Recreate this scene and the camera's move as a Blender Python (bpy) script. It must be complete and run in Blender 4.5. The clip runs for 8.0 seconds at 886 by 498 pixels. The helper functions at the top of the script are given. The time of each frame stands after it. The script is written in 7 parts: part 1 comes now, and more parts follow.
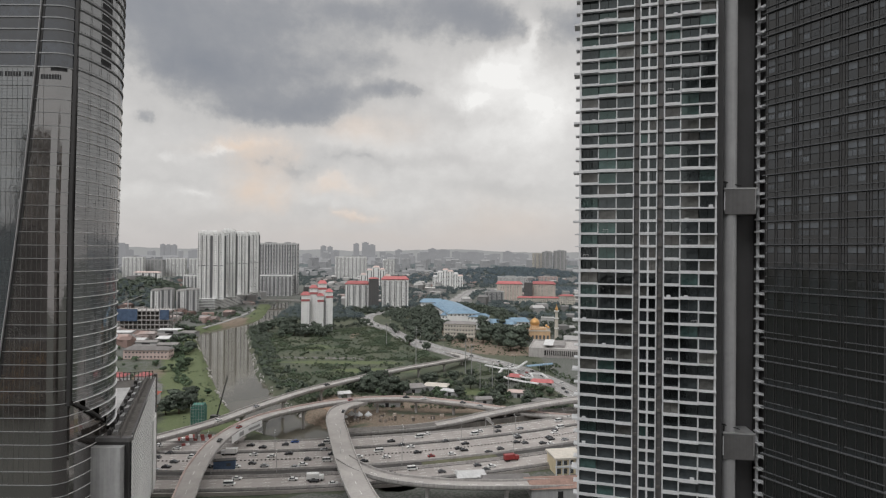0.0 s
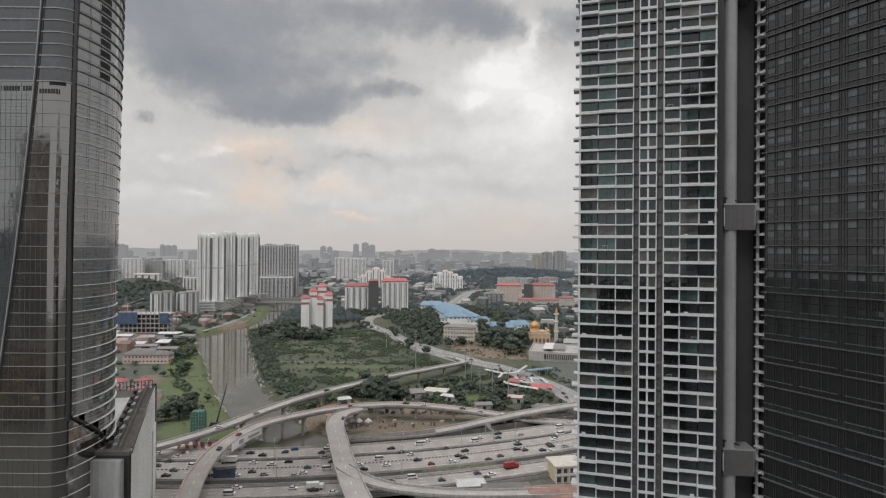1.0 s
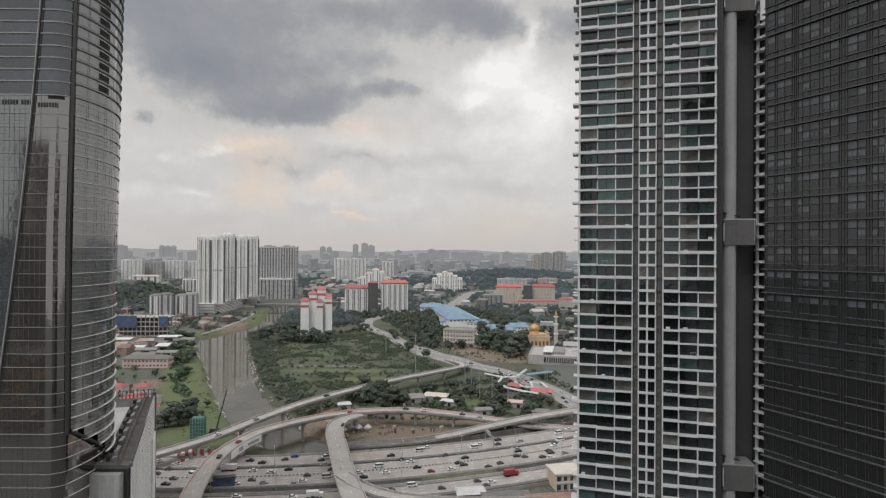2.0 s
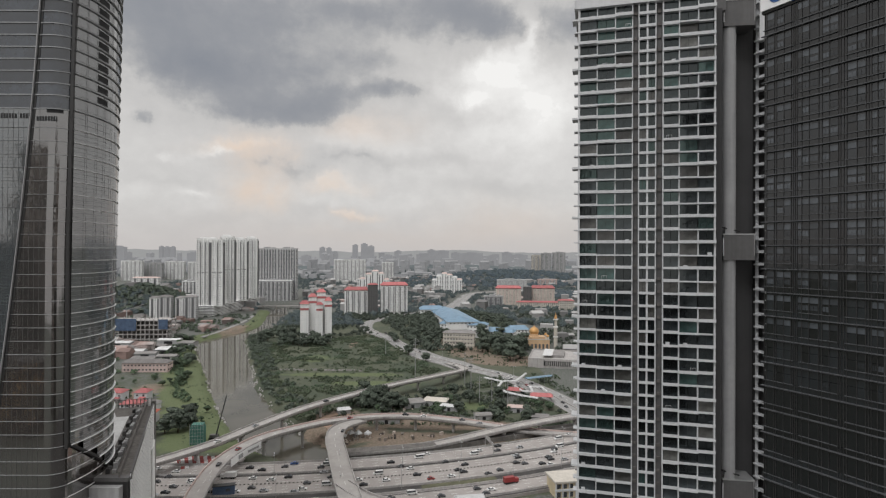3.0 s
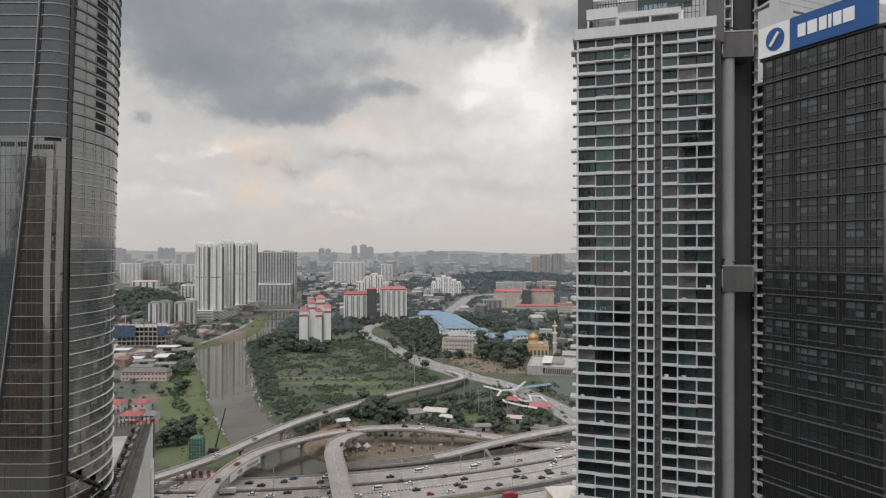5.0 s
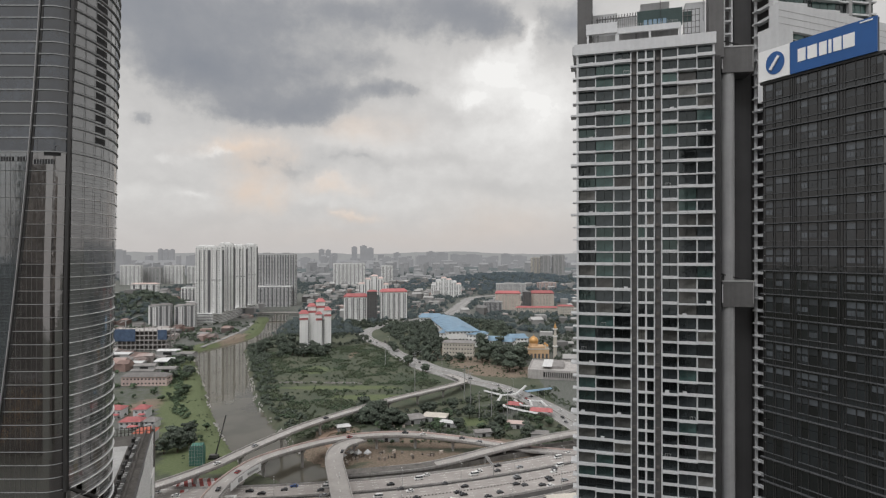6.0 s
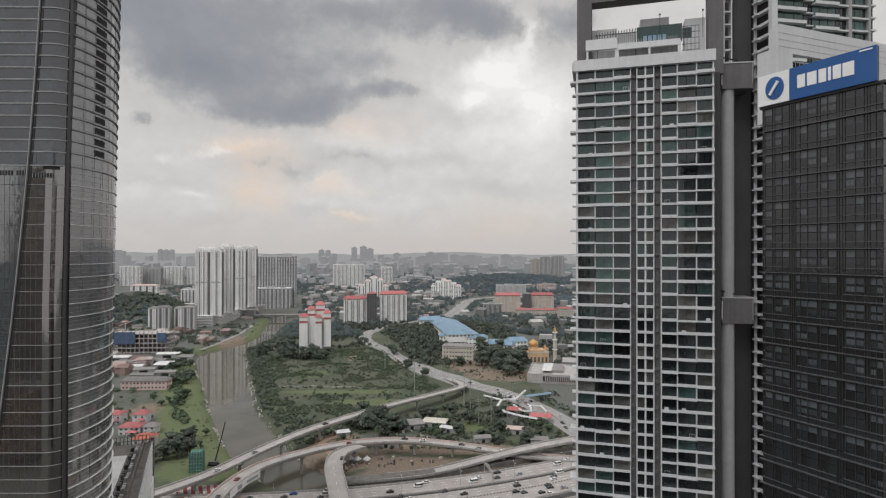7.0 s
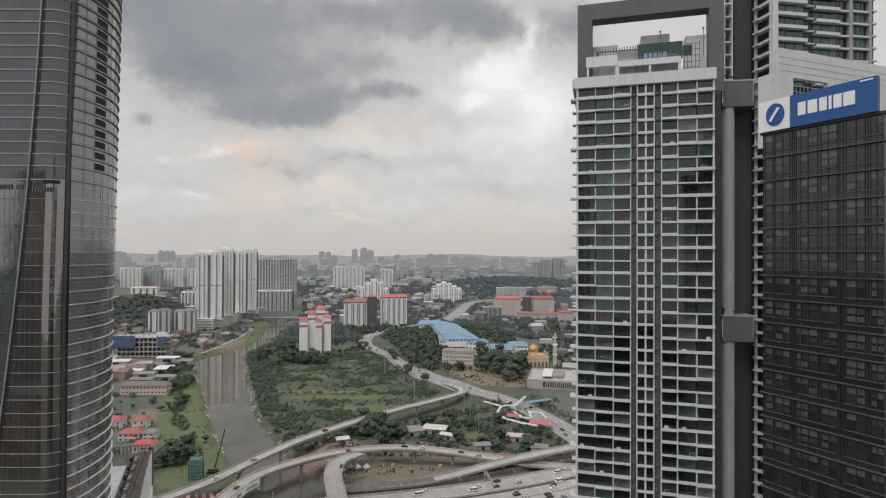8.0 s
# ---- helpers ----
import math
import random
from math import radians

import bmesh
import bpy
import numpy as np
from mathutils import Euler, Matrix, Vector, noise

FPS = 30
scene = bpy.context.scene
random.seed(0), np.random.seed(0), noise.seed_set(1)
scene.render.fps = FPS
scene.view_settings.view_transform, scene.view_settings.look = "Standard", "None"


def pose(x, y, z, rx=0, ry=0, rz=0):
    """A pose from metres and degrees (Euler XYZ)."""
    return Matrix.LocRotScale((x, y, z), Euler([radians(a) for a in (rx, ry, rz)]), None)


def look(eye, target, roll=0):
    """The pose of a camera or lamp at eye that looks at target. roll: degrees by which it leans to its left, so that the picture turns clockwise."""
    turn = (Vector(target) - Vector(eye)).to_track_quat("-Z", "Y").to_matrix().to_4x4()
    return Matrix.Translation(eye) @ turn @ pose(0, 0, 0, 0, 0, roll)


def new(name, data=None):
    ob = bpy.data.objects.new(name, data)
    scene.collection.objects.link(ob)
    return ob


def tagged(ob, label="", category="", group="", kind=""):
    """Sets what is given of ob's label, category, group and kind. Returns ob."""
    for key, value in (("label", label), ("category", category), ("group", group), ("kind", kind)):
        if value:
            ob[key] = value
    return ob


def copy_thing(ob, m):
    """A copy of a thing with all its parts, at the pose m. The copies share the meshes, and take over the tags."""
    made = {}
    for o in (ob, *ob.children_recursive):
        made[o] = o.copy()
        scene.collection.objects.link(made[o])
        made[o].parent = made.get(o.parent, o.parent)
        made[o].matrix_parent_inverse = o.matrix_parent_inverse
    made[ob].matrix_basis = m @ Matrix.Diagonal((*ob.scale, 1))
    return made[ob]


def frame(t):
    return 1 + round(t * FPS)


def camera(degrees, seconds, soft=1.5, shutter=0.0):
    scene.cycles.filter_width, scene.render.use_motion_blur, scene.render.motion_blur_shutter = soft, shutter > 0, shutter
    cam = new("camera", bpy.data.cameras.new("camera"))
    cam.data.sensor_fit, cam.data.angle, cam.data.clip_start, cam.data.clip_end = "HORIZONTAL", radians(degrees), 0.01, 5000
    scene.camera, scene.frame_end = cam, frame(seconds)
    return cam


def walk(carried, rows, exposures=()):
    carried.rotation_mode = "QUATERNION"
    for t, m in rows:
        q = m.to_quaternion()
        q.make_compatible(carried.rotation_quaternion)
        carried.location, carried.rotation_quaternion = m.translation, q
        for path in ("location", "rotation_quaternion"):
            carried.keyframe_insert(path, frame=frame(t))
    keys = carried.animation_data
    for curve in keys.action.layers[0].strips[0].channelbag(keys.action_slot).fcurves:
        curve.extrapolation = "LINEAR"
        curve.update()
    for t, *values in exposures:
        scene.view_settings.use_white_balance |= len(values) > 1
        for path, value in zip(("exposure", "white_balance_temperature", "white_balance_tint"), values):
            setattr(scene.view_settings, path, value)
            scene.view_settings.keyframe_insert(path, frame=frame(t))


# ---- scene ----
cam = camera(77.0, 8.0, soft=1.25)
METRES, EYE, TILT, LEAN, TURN = 32.0, 108.0, 0.3, -0.5, 0.0
ROWS = [
    (0.0, 0.0, 0.0, 0.0, 0.0, 0.0, -0.0),
    (0.5, 0.0019, 0.0023, 0.064, -0.01, 0.02, 0.01),
    (1.0, 0.0029, 0.0048, 0.1286, -0.02, -0.02, 0.08),
    (1.5, 0.0037, 0.0078, 0.1921, -0.04, -0.04, 0.13),
    (3.0, 0.0066, 0.0139, 0.3752, -0.1, -0.08, 0.25),
    (3.5, 0.0083, 0.0155, 0.438, -0.12, -0.08, 0.29),
    (4.0, 0.0094, 0.0167, 0.5004, -0.15, -0.09, 0.31),
    (4.5, 0.0117, 0.0177, 0.5634, -0.17, -0.09, 0.3),
    (6.0, 0.0129, 0.0224, 0.7494, -0.18, -0.07, 0.48),
    (6.5, 0.0153, 0.0246, 0.8123, -0.17, -0.07, 0.49),
    (7.0, 0.0185, 0.0263, 0.8762, -0.19, -0.06, 0.44),
    (7.5, 0.0214, 0.0286, 0.937, -0.17, 0.04, 0.35),
    (8.0, 0.0231, 0.0316, 0.9995, -0.15, 0.09, 0.3),
]
walk(cam, [(t, pose(0, 0, EYE, TILT, LEAN, TURN) @ pose(METRES * x, METRES * y, METRES * z, 90 + pitch, roll, yaw)) for t, x, y, z, yaw, pitch, roll in ROWS])

# ---- world, sun, exposure ----
def node(tree, kind, **values):
    n = tree.nodes.new(kind)
    for key, value in values.items():
        n.inputs[int(key[1:])].default_value = value
    return n


class Maths:
    """Short hand for chains of math nodes."""

    def __init__(self, tree):
        self.tree = tree

    def op(self, operation, *args, clamp=False):
        n = self.tree.nodes.new("ShaderNodeMath")
        n.operation, n.use_clamp = operation, clamp
        for i, a in enumerate(args):
            if isinstance(a, (int, float)):
                n.inputs[i].default_value = a
            else:
                self.tree.links.new(a, n.inputs[i])
        return n.outputs[0]

    def add(self, a, b):
        return self.op("ADD", a, b)

    def mul(self, a, b):
        return self.op("MULTIPLY", a, b)

    def ramp(self, a, lo, hi, out0=0.0, out1=1.0):
        n = self.tree.nodes.new("ShaderNodeMapRange")
        n.interpolation_type = "SMOOTHSTEP"
        self.tree.links.new(a, n.inputs[0])
        for i, v in enumerate((lo, hi, out0, out1)):
            n.inputs[i + 1].default_value = v
        return n.outputs[0]

    def noise(self, vec, scale, detail=4.0, rough=0.55):
        n = self.tree.nodes.new("ShaderNodeTexNoise")
        n.inputs["Scale"].default_value, n.inputs["Detail"].default_value, n.inputs["Roughness"].default_value = scale, detail, rough
        if vec is not None:
            self.tree.links.new(vec, n.inputs["Vector"])
        return n

    def mix(self, fac, a, b, blend="MIX"):
        n = self.tree.nodes.new("ShaderNodeMix")
        n.data_type, n.blend_type = "RGBA", blend
        for i, v in ((0, fac), (6, a), (7, b)):
            if isinstance(v, (int, float)):
                n.inputs[i].default_value = v
            elif isinstance(v, tuple):
                n.inputs[i].default_value = (*v, 1.0)
            else:
                self.tree.links.new(v, n.inputs[i])
        return n.outputs[2]


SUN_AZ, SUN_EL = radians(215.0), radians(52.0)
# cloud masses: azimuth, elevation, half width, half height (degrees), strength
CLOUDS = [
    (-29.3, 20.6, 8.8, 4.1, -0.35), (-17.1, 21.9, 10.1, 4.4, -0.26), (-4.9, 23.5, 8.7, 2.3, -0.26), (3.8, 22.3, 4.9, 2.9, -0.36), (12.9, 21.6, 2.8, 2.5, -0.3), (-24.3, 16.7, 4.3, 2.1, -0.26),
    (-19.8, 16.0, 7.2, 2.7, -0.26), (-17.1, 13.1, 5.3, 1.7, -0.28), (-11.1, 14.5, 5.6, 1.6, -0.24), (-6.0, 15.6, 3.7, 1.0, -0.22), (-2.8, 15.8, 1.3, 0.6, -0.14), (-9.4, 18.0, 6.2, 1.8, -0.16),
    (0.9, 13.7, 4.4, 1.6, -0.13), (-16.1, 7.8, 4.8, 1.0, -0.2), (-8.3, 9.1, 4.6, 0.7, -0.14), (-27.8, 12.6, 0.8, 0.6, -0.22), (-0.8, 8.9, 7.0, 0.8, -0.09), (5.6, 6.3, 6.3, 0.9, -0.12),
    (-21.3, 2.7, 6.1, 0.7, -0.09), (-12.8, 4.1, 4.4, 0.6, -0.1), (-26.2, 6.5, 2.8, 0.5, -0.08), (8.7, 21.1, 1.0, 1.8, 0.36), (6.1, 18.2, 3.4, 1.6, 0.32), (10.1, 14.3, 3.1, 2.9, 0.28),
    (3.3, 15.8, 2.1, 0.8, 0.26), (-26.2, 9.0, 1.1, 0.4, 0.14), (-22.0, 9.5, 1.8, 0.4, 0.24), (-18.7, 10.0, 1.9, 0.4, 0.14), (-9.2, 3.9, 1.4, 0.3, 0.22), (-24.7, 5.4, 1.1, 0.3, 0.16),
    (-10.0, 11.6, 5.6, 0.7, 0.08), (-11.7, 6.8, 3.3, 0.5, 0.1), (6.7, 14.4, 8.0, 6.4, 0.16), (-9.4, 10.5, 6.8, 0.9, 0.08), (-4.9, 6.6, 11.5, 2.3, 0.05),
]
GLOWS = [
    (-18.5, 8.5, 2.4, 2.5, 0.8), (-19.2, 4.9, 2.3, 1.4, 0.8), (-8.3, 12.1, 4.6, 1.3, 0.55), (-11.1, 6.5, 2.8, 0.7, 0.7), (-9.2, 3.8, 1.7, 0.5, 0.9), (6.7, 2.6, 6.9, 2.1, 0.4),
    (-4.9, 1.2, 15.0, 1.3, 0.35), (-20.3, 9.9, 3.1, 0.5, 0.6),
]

world = bpy.data.worlds.new("sky")
scene.world = world
world.use_nodes = True
wt = world.node_tree
wt.nodes.clear()
wm = Maths(wt)
coord = wt.nodes.new("ShaderNodeTexCoord")
split = wt.nodes.new("ShaderNodeSeparateXYZ")
wt.links.new(coord.outputs["Generated"], split.inputs[0])
warp = wm.noise(coord.outputs["Generated"], 9.0, 6.0, 0.62)
wsplit = wt.nodes.new("ShaderNodeSeparateColor")
wt.links.new(warp.outputs["Color"], wsplit.inputs[0])
az0 = wm.mul(wm.op("ARCTAN2", split.outputs[0], split.outputs[1]), 57.2958)
el0 = wm.mul(wm.op("ARCSINE", split.outputs[2]), 57.2958)
az = wm.add(az0, wm.mul(wm.op("SUBTRACT", wsplit.outputs[0], 0.5), 10.0))
el = wm.add(el0, wm.mul(wm.op("SUBTRACT", wsplit.outputs[1], 0.5), 5.5))


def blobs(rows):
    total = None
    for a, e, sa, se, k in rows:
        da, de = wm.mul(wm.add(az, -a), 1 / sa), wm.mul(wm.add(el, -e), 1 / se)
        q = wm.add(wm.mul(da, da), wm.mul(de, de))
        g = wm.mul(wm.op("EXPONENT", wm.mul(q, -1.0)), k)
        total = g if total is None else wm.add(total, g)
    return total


stretch = wt.nodes.new("ShaderNodeMapping")
stretch.inputs["Scale"].default_value = (1.0, 1.0, 1.9)
wt.links.new(coord.outputs["Generated"], stretch.inputs[0])
billow = wm.noise(stretch.outputs[0], 3.2, 8.0, 0.58).outputs[0]
fine = wm.noise(stretch.outputs[0], 11.0, 6.0, 0.6).outputs[0]
wisp = wm.noise(coord.outputs["Generated"], 34.0, 5.0, 0.62).outputs[0]
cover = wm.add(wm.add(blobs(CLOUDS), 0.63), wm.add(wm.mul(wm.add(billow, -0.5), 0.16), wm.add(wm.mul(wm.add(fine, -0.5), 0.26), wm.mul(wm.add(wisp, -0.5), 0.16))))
cover = wm.op("ADD", cover, 0.0, clamp=True)
ramp = wt.nodes.new("ShaderNodeValToRGB")
ramp.color_ramp.interpolation = "B_SPLINE"
stops = ramp.color_ramp.elements
stops[0].position, stops[0].color = 0.05, (0.262, 0.278, 0.312, 1)
stops[1].position, stops[1].color = 0.97, (0.93, 0.92, 0.90, 1)
for p, c in ((0.30, (0.315, 0.325, 0.35)), (0.43, (0.47, 0.468, 0.468)), (0.50, (0.575, 0.565, 0.555)), (0.70, (0.66, 0.645, 0.63))):
    s = stops.new(p)
    s.color = (*c, 1)
wt.links.new(cover, ramp.inputs[0])
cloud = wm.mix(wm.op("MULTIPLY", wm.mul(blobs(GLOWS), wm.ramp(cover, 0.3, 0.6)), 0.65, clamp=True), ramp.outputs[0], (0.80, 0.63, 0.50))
cloud = wm.mix(wm.ramp(el0, 0.0, 5.5, 0.7, 0.0), cloud, (0.545, 0.515, 0.505))
# an overcast sky is brighter towards its top
lift = wm.ramp(el0, 26.0, 75.0, 1.0, 2.1)
bright = wt.nodes.new("ShaderNodeVectorMath")
bright.operation = "SCALE"
wt.links.new(cloud, bright.inputs[0])
wt.links.new(lift, bright.inputs["Scale"])
nishita = wt.nodes.new("ShaderNodeTexSky")
nishita.sky_type, nishita.sun_disc = "NISHITA", False
nishita.sun_elevation, nishita.sun_rotation = SUN_EL, SUN_AZ
back_sky, back_cloud = wt.nodes.new("ShaderNodeBackground"), wt.nodes.new("ShaderNodeBackground")
back_sky.inputs[1].default_value, back_cloud.inputs[1].default_value = 0.05, 1.0
wt.links.new(nishita.outputs[0], back_sky.inputs[0])
wt.links.new(bright.outputs[0], back_cloud.inputs[0])
through_gaps = wt.nodes.new("ShaderNodeMixShader")
through_gaps.inputs[0].default_value = 0.96
wt.links.new(back_sky.outputs[0], through_gaps.inputs[1])
wt.links.new(back_cloud.outputs[0], through_gaps.inputs[2])
wout = wt.nodes.new("ShaderNodeOutputWorld")
wt.links.new(through_gaps.outputs[0], wout.inputs[0])

sun_data = bpy.data.lights.new("sun", "SUN")
sun_data.energy, sun_data.angle, sun_data.color = 1.35, radians(25), (0.98, 0.985, 1.0)
sun = new("sun", sun_data)
sun.matrix_world = look((300 * math.sin(SUN_AZ) * math.cos(SUN_EL), 300 * math.cos(SUN_AZ) * math.cos(SUN_EL), 300 * math.sin(SUN_EL)), (0, 0, 0))
scene.view_settings.exposure = 0.0

# ---- materials ----
def mat(name, color, rough=0.75, metal=0.0, var=0.16, size=6.0, fine_size=0.5, streak=0.0, ior=1.45, bump=0.0, own=0.0, island=0.0, second=None, mixed=0.5):
    """A surface with variation at two scales (size, fine_size in metres), rain streaks, and a shade of its own for each object or piece."""
    m = bpy.data.materials.new(name)
    m.use_nodes = True
    t = m.node_tree
    q = Maths(t)
    bsdf = t.nodes["Principled BSDF"]
    c = t.nodes.new("ShaderNodeTexCoord")
    big = q.noise(c.outputs["Object"], 1.0 / size, 5.0)
    small = q.noise(c.outputs["Object"], 1.0 / fine_size, 3.0)
    base = color
    if second:
        base = q.mix(q.ramp(big.outputs[0], mixed - 0.12, mixed + 0.12), color, second)
    k = q.add(q.ramp(big.outputs[0], 0.25, 0.75, 1 - var, 1 + var), q.ramp(small.outputs[0], 0.25, 0.75, -var * 0.6, var * 0.6))
    if streak:
        mp = t.nodes.new("ShaderNodeMapping")
        mp.inputs["Scale"].default_value = (1.6, 1.6, 0.06)
        t.links.new(c.outputs["Object"], mp.inputs[0])
        k = q.mul(k, q.ramp(q.noise(mp.outputs[0], 0.8, 4.0).outputs[0], 0.35, 0.7, 1.0, 1 - streak))
    if own:
        k = q.mul(k, q.ramp(t.nodes.new("ShaderNodeObjectInfo").outputs["Random"], 0.0, 1.0, 1 - own, 1 + own))
    if island:
        k = q.mul(k, q.ramp(t.nodes.new("ShaderNodeNewGeometry").outputs["Random Per Island"], 0.0, 1.0, 1 - island, 1 + island))
    scaled = t.nodes.new("ShaderNodeVectorMath")
    scaled.operation = "SCALE"
    if isinstance(base, tuple):
        scaled.inputs[0].default_value = base
    else:
        t.links.new(base, scaled.inputs[0])
    t.links.new(k, scaled.inputs["Scale"])
    t.links.new(scaled.outputs[0], bsdf.inputs["Base Color"])
    bsdf.inputs["Metallic"].default_value, bsdf.inputs["IOR"].default_value = metal, ior
    t.links.new(q.ramp(small.outputs[0], 0.2, 0.8, max(0.02, rough - 0.08), min(1.0, rough + 0.08)), bsdf.inputs["Roughness"])
    if bump:
        b = t.nodes.new("ShaderNodeBump")
        b.inputs["Strength"].default_value, b.inputs["Distance"].default_value = 0.6, bump
        t.links.new(small.outputs[0], b.inputs["Height"])
        t.links.new(b.outputs[0], bsdf.inputs["Normal"])
    return m


def glass_mat(name, color, ior=1.8, rough=0.06, own=0.35, island=0.0, wave=0.02, tint=None, size=4.0):
    """Window glass in front of dark rooms: a dark body with a mirror coat, slightly wavy."""
    m = mat(name, color, rough, 0.0, 0.25, size, 1.2, 0.0, ior, 0.0, own, island)
    t = m.node_tree
    q = Maths(t)
    bsdf = t.nodes["Principled BSDF"]
    if tint:
        bsdf.inputs["Specular Tint"].default_value = (*tint, 1)
    c = t.nodes.new("ShaderNodeTexCoord")
    b = t.nodes.new("ShaderNodeBump")
    b.inputs["Strength"].default_value, b.inputs["Distance"].default_value = 1.0, wave
    t.links.new(q.noise(c.outputs["Object"], 0.55, 2.0).outputs[0], b.inputs["Height"])
    t.links.new(b.outputs[0], bsdf.inputs["Normal"])
    return m


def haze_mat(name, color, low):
    """Far distance with haze put into the surface: part reflected light, part added glow."""
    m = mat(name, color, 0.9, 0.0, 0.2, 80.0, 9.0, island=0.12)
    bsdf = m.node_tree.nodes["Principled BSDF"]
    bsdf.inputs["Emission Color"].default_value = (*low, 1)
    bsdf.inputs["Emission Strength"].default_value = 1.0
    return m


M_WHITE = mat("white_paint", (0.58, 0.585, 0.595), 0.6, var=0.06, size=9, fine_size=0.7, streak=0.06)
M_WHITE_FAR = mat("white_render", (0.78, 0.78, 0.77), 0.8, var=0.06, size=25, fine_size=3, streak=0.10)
# Grey with the shade of a recess put into its colour.
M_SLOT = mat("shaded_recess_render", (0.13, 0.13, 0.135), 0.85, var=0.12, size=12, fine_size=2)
M_PALE = mat("pale_grey_render", (0.50, 0.50, 0.50), 0.8, var=0.08, size=20, fine_size=3, streak=0.1)
M_CREAM = mat("cream_render", (0.57, 0.53, 0.47), 0.8, var=0.1, size=12, fine_size=2, streak=0.15)
M_PINK = mat("pink_render", (0.55, 0.43, 0.40), 0.8, var=0.1, size=12, fine_size=2, streak=0.12)
M_GREY_WALL = mat("grey_render", (0.36, 0.36, 0.36), 0.75, var=0.1, size=10, fine_size=1.5, streak=0.15)
M_FRAME = mat("dark_grey_cladding", (0.110, 0.107, 0.107), 0.55, var=0.1, size=8, fine_size=1.0, streak=0.12)
M_FRAME_DARK = mat("charcoal_cladding", (0.035, 0.034, 0.034), 0.5, var=0.12, size=6, fine_size=0.8)
M_COLUMN = mat("pale_grey_panel", (0.32, 0.32, 0.322), 0.5, var=0.07, size=8, fine_size=1.2, streak=0.12)
M_CONCRETE = mat("concrete", (0.42, 0.40, 0.388), 0.85, var=0.14, size=7, fine_size=0.9, streak=0.25, bump=0.02)
M_CONCRETE_DARK = mat("stained_concrete", (0.16, 0.15, 0.14), 0.9, var=0.25, size=5, fine_size=0.8, streak=0.3)
M_ASPHALT = mat("worn_asphalt", (0.33, 0.305, 0.29), 0.85, var=0.13, size=14, fine_size=1.5)
M_DECK = mat("concrete_deck", (0.365, 0.345, 0.33), 0.85, var=0.12, size=9, fine_size=1.2)
M_MARK = mat("road_paint", (0.72, 0.72, 0.70), 0.7, var=0.2, size=2, fine_size=0.4)
M_RED_ROOF = mat("red_roof_tiles", (0.39, 0.13, 0.13), 0.8, var=0.2, size=4, fine_size=0.6, own=0.15)
M_ORANGE_ROOF = mat("orange_roof_tiles", (0.44, 0.13, 0.09), 0.8, var=0.2, size=4, fine_size=0.6, own=0.15)
M_BLUE_ROOF = mat("blue_metal_roof", (0.19, 0.29, 0.385), 0.6, var=0.12, size=9, fine_size=1.0, streak=0.1)
M_WHITE_ROOF = mat("white_metal_roof", (0.58, 0.58, 0.58), 0.55, var=0.14, size=7, fine_size=1.0, streak=0.15, own=0.1)
M_GREY_ROOF = mat("grey_roof_sheet", (0.20, 0.19, 0.185), 0.8, var=0.2, size=6, fine_size=0.8, own=0.2)
# Near-black that stands for unlit space inside openings.
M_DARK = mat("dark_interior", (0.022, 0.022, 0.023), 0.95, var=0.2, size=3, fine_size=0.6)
M_STEEL = mat("galvanised_steel", (0.42, 0.42, 0.42), 0.45, 0.6, var=0.1, size=3, fine_size=0.5)
M_FIN = mat("aluminium_fin", (0.78, 0.78, 0.78), 0.4, 0.1, var=0.06, size=6, fine_size=0.8)
M_FIN_DULL = mat("grey_ledge", (0.30, 0.305, 0.31), 0.5, 0.1, var=0.08, size=6, fine_size=0.8)
M_ROAD = mat("grey_road", (0.27, 0.265, 0.26), 0.85, var=0.13, size=12, fine_size=1.4)
M_GOLD = mat("gold_dome", (0.55, 0.31, 0.12), 0.45, 0.35, var=0.1, size=3, fine_size=0.5)
M_NET = mat("green_netting", (0.065, 0.17, 0.14), 0.9, var=0.2, size=3, fine_size=0.5)
M_BLUE_NET = mat("blue_netting", (0.07, 0.105, 0.17), 0.9, var=0.25, size=5, fine_size=0.8)
M_RED = mat("red_plastic", (0.42, 0.12, 0.11), 0.6, var=0.15, size=3, fine_size=0.5)
M_SIGN_BLUE = mat("blue_sign_panel", (0.020, 0.090, 0.275), 0.4, var=0.05, size=5, fine_size=1.0)
M_SIGN_WHITE = mat("white_sign_panel", (0.78, 0.78, 0.78), 0.45, var=0.04, size=5, fine_size=1.0)
M_SOIL = mat("bare_soil", (0.28, 0.20, 0.15), 0.95, var=0.2, size=6, fine_size=0.8, bump=0.05)
M_RUBBER = mat("rubber", (0.02, 0.02, 0.02), 0.85, var=0.1)
M_BARK = mat("bark", (0.10, 0.075, 0.055), 0.95, var=0.3, size=1.0, fine_size=0.2)
M_LEAF = mat("leaves", (0.060, 0.090, 0.050), 0.75, var=0.25, size=3.0, fine_size=0.6, own=0.25, island=0.4)
M_LEAF_DARK = mat("dark_leaves", (0.068, 0.085, 0.064), 0.8, var=0.25, size=3.0, fine_size=0.6, own=0.2, island=0.3)
M_SCRUB = mat("scrub_leaves", (0.088, 0.110, 0.064), 0.8, var=0.35, size=28.0, fine_size=2.0, island=0.4, second=(0.054, 0.078, 0.047))
# Leaf colour plus a faint bluish emission that paints haze over the far trees.
M_WOODS = haze_mat("hazy_far_leaves", (0.042, 0.054, 0.047), (0.030, 0.037, 0.042))
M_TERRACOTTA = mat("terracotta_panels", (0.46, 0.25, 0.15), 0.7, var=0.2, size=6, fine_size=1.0)
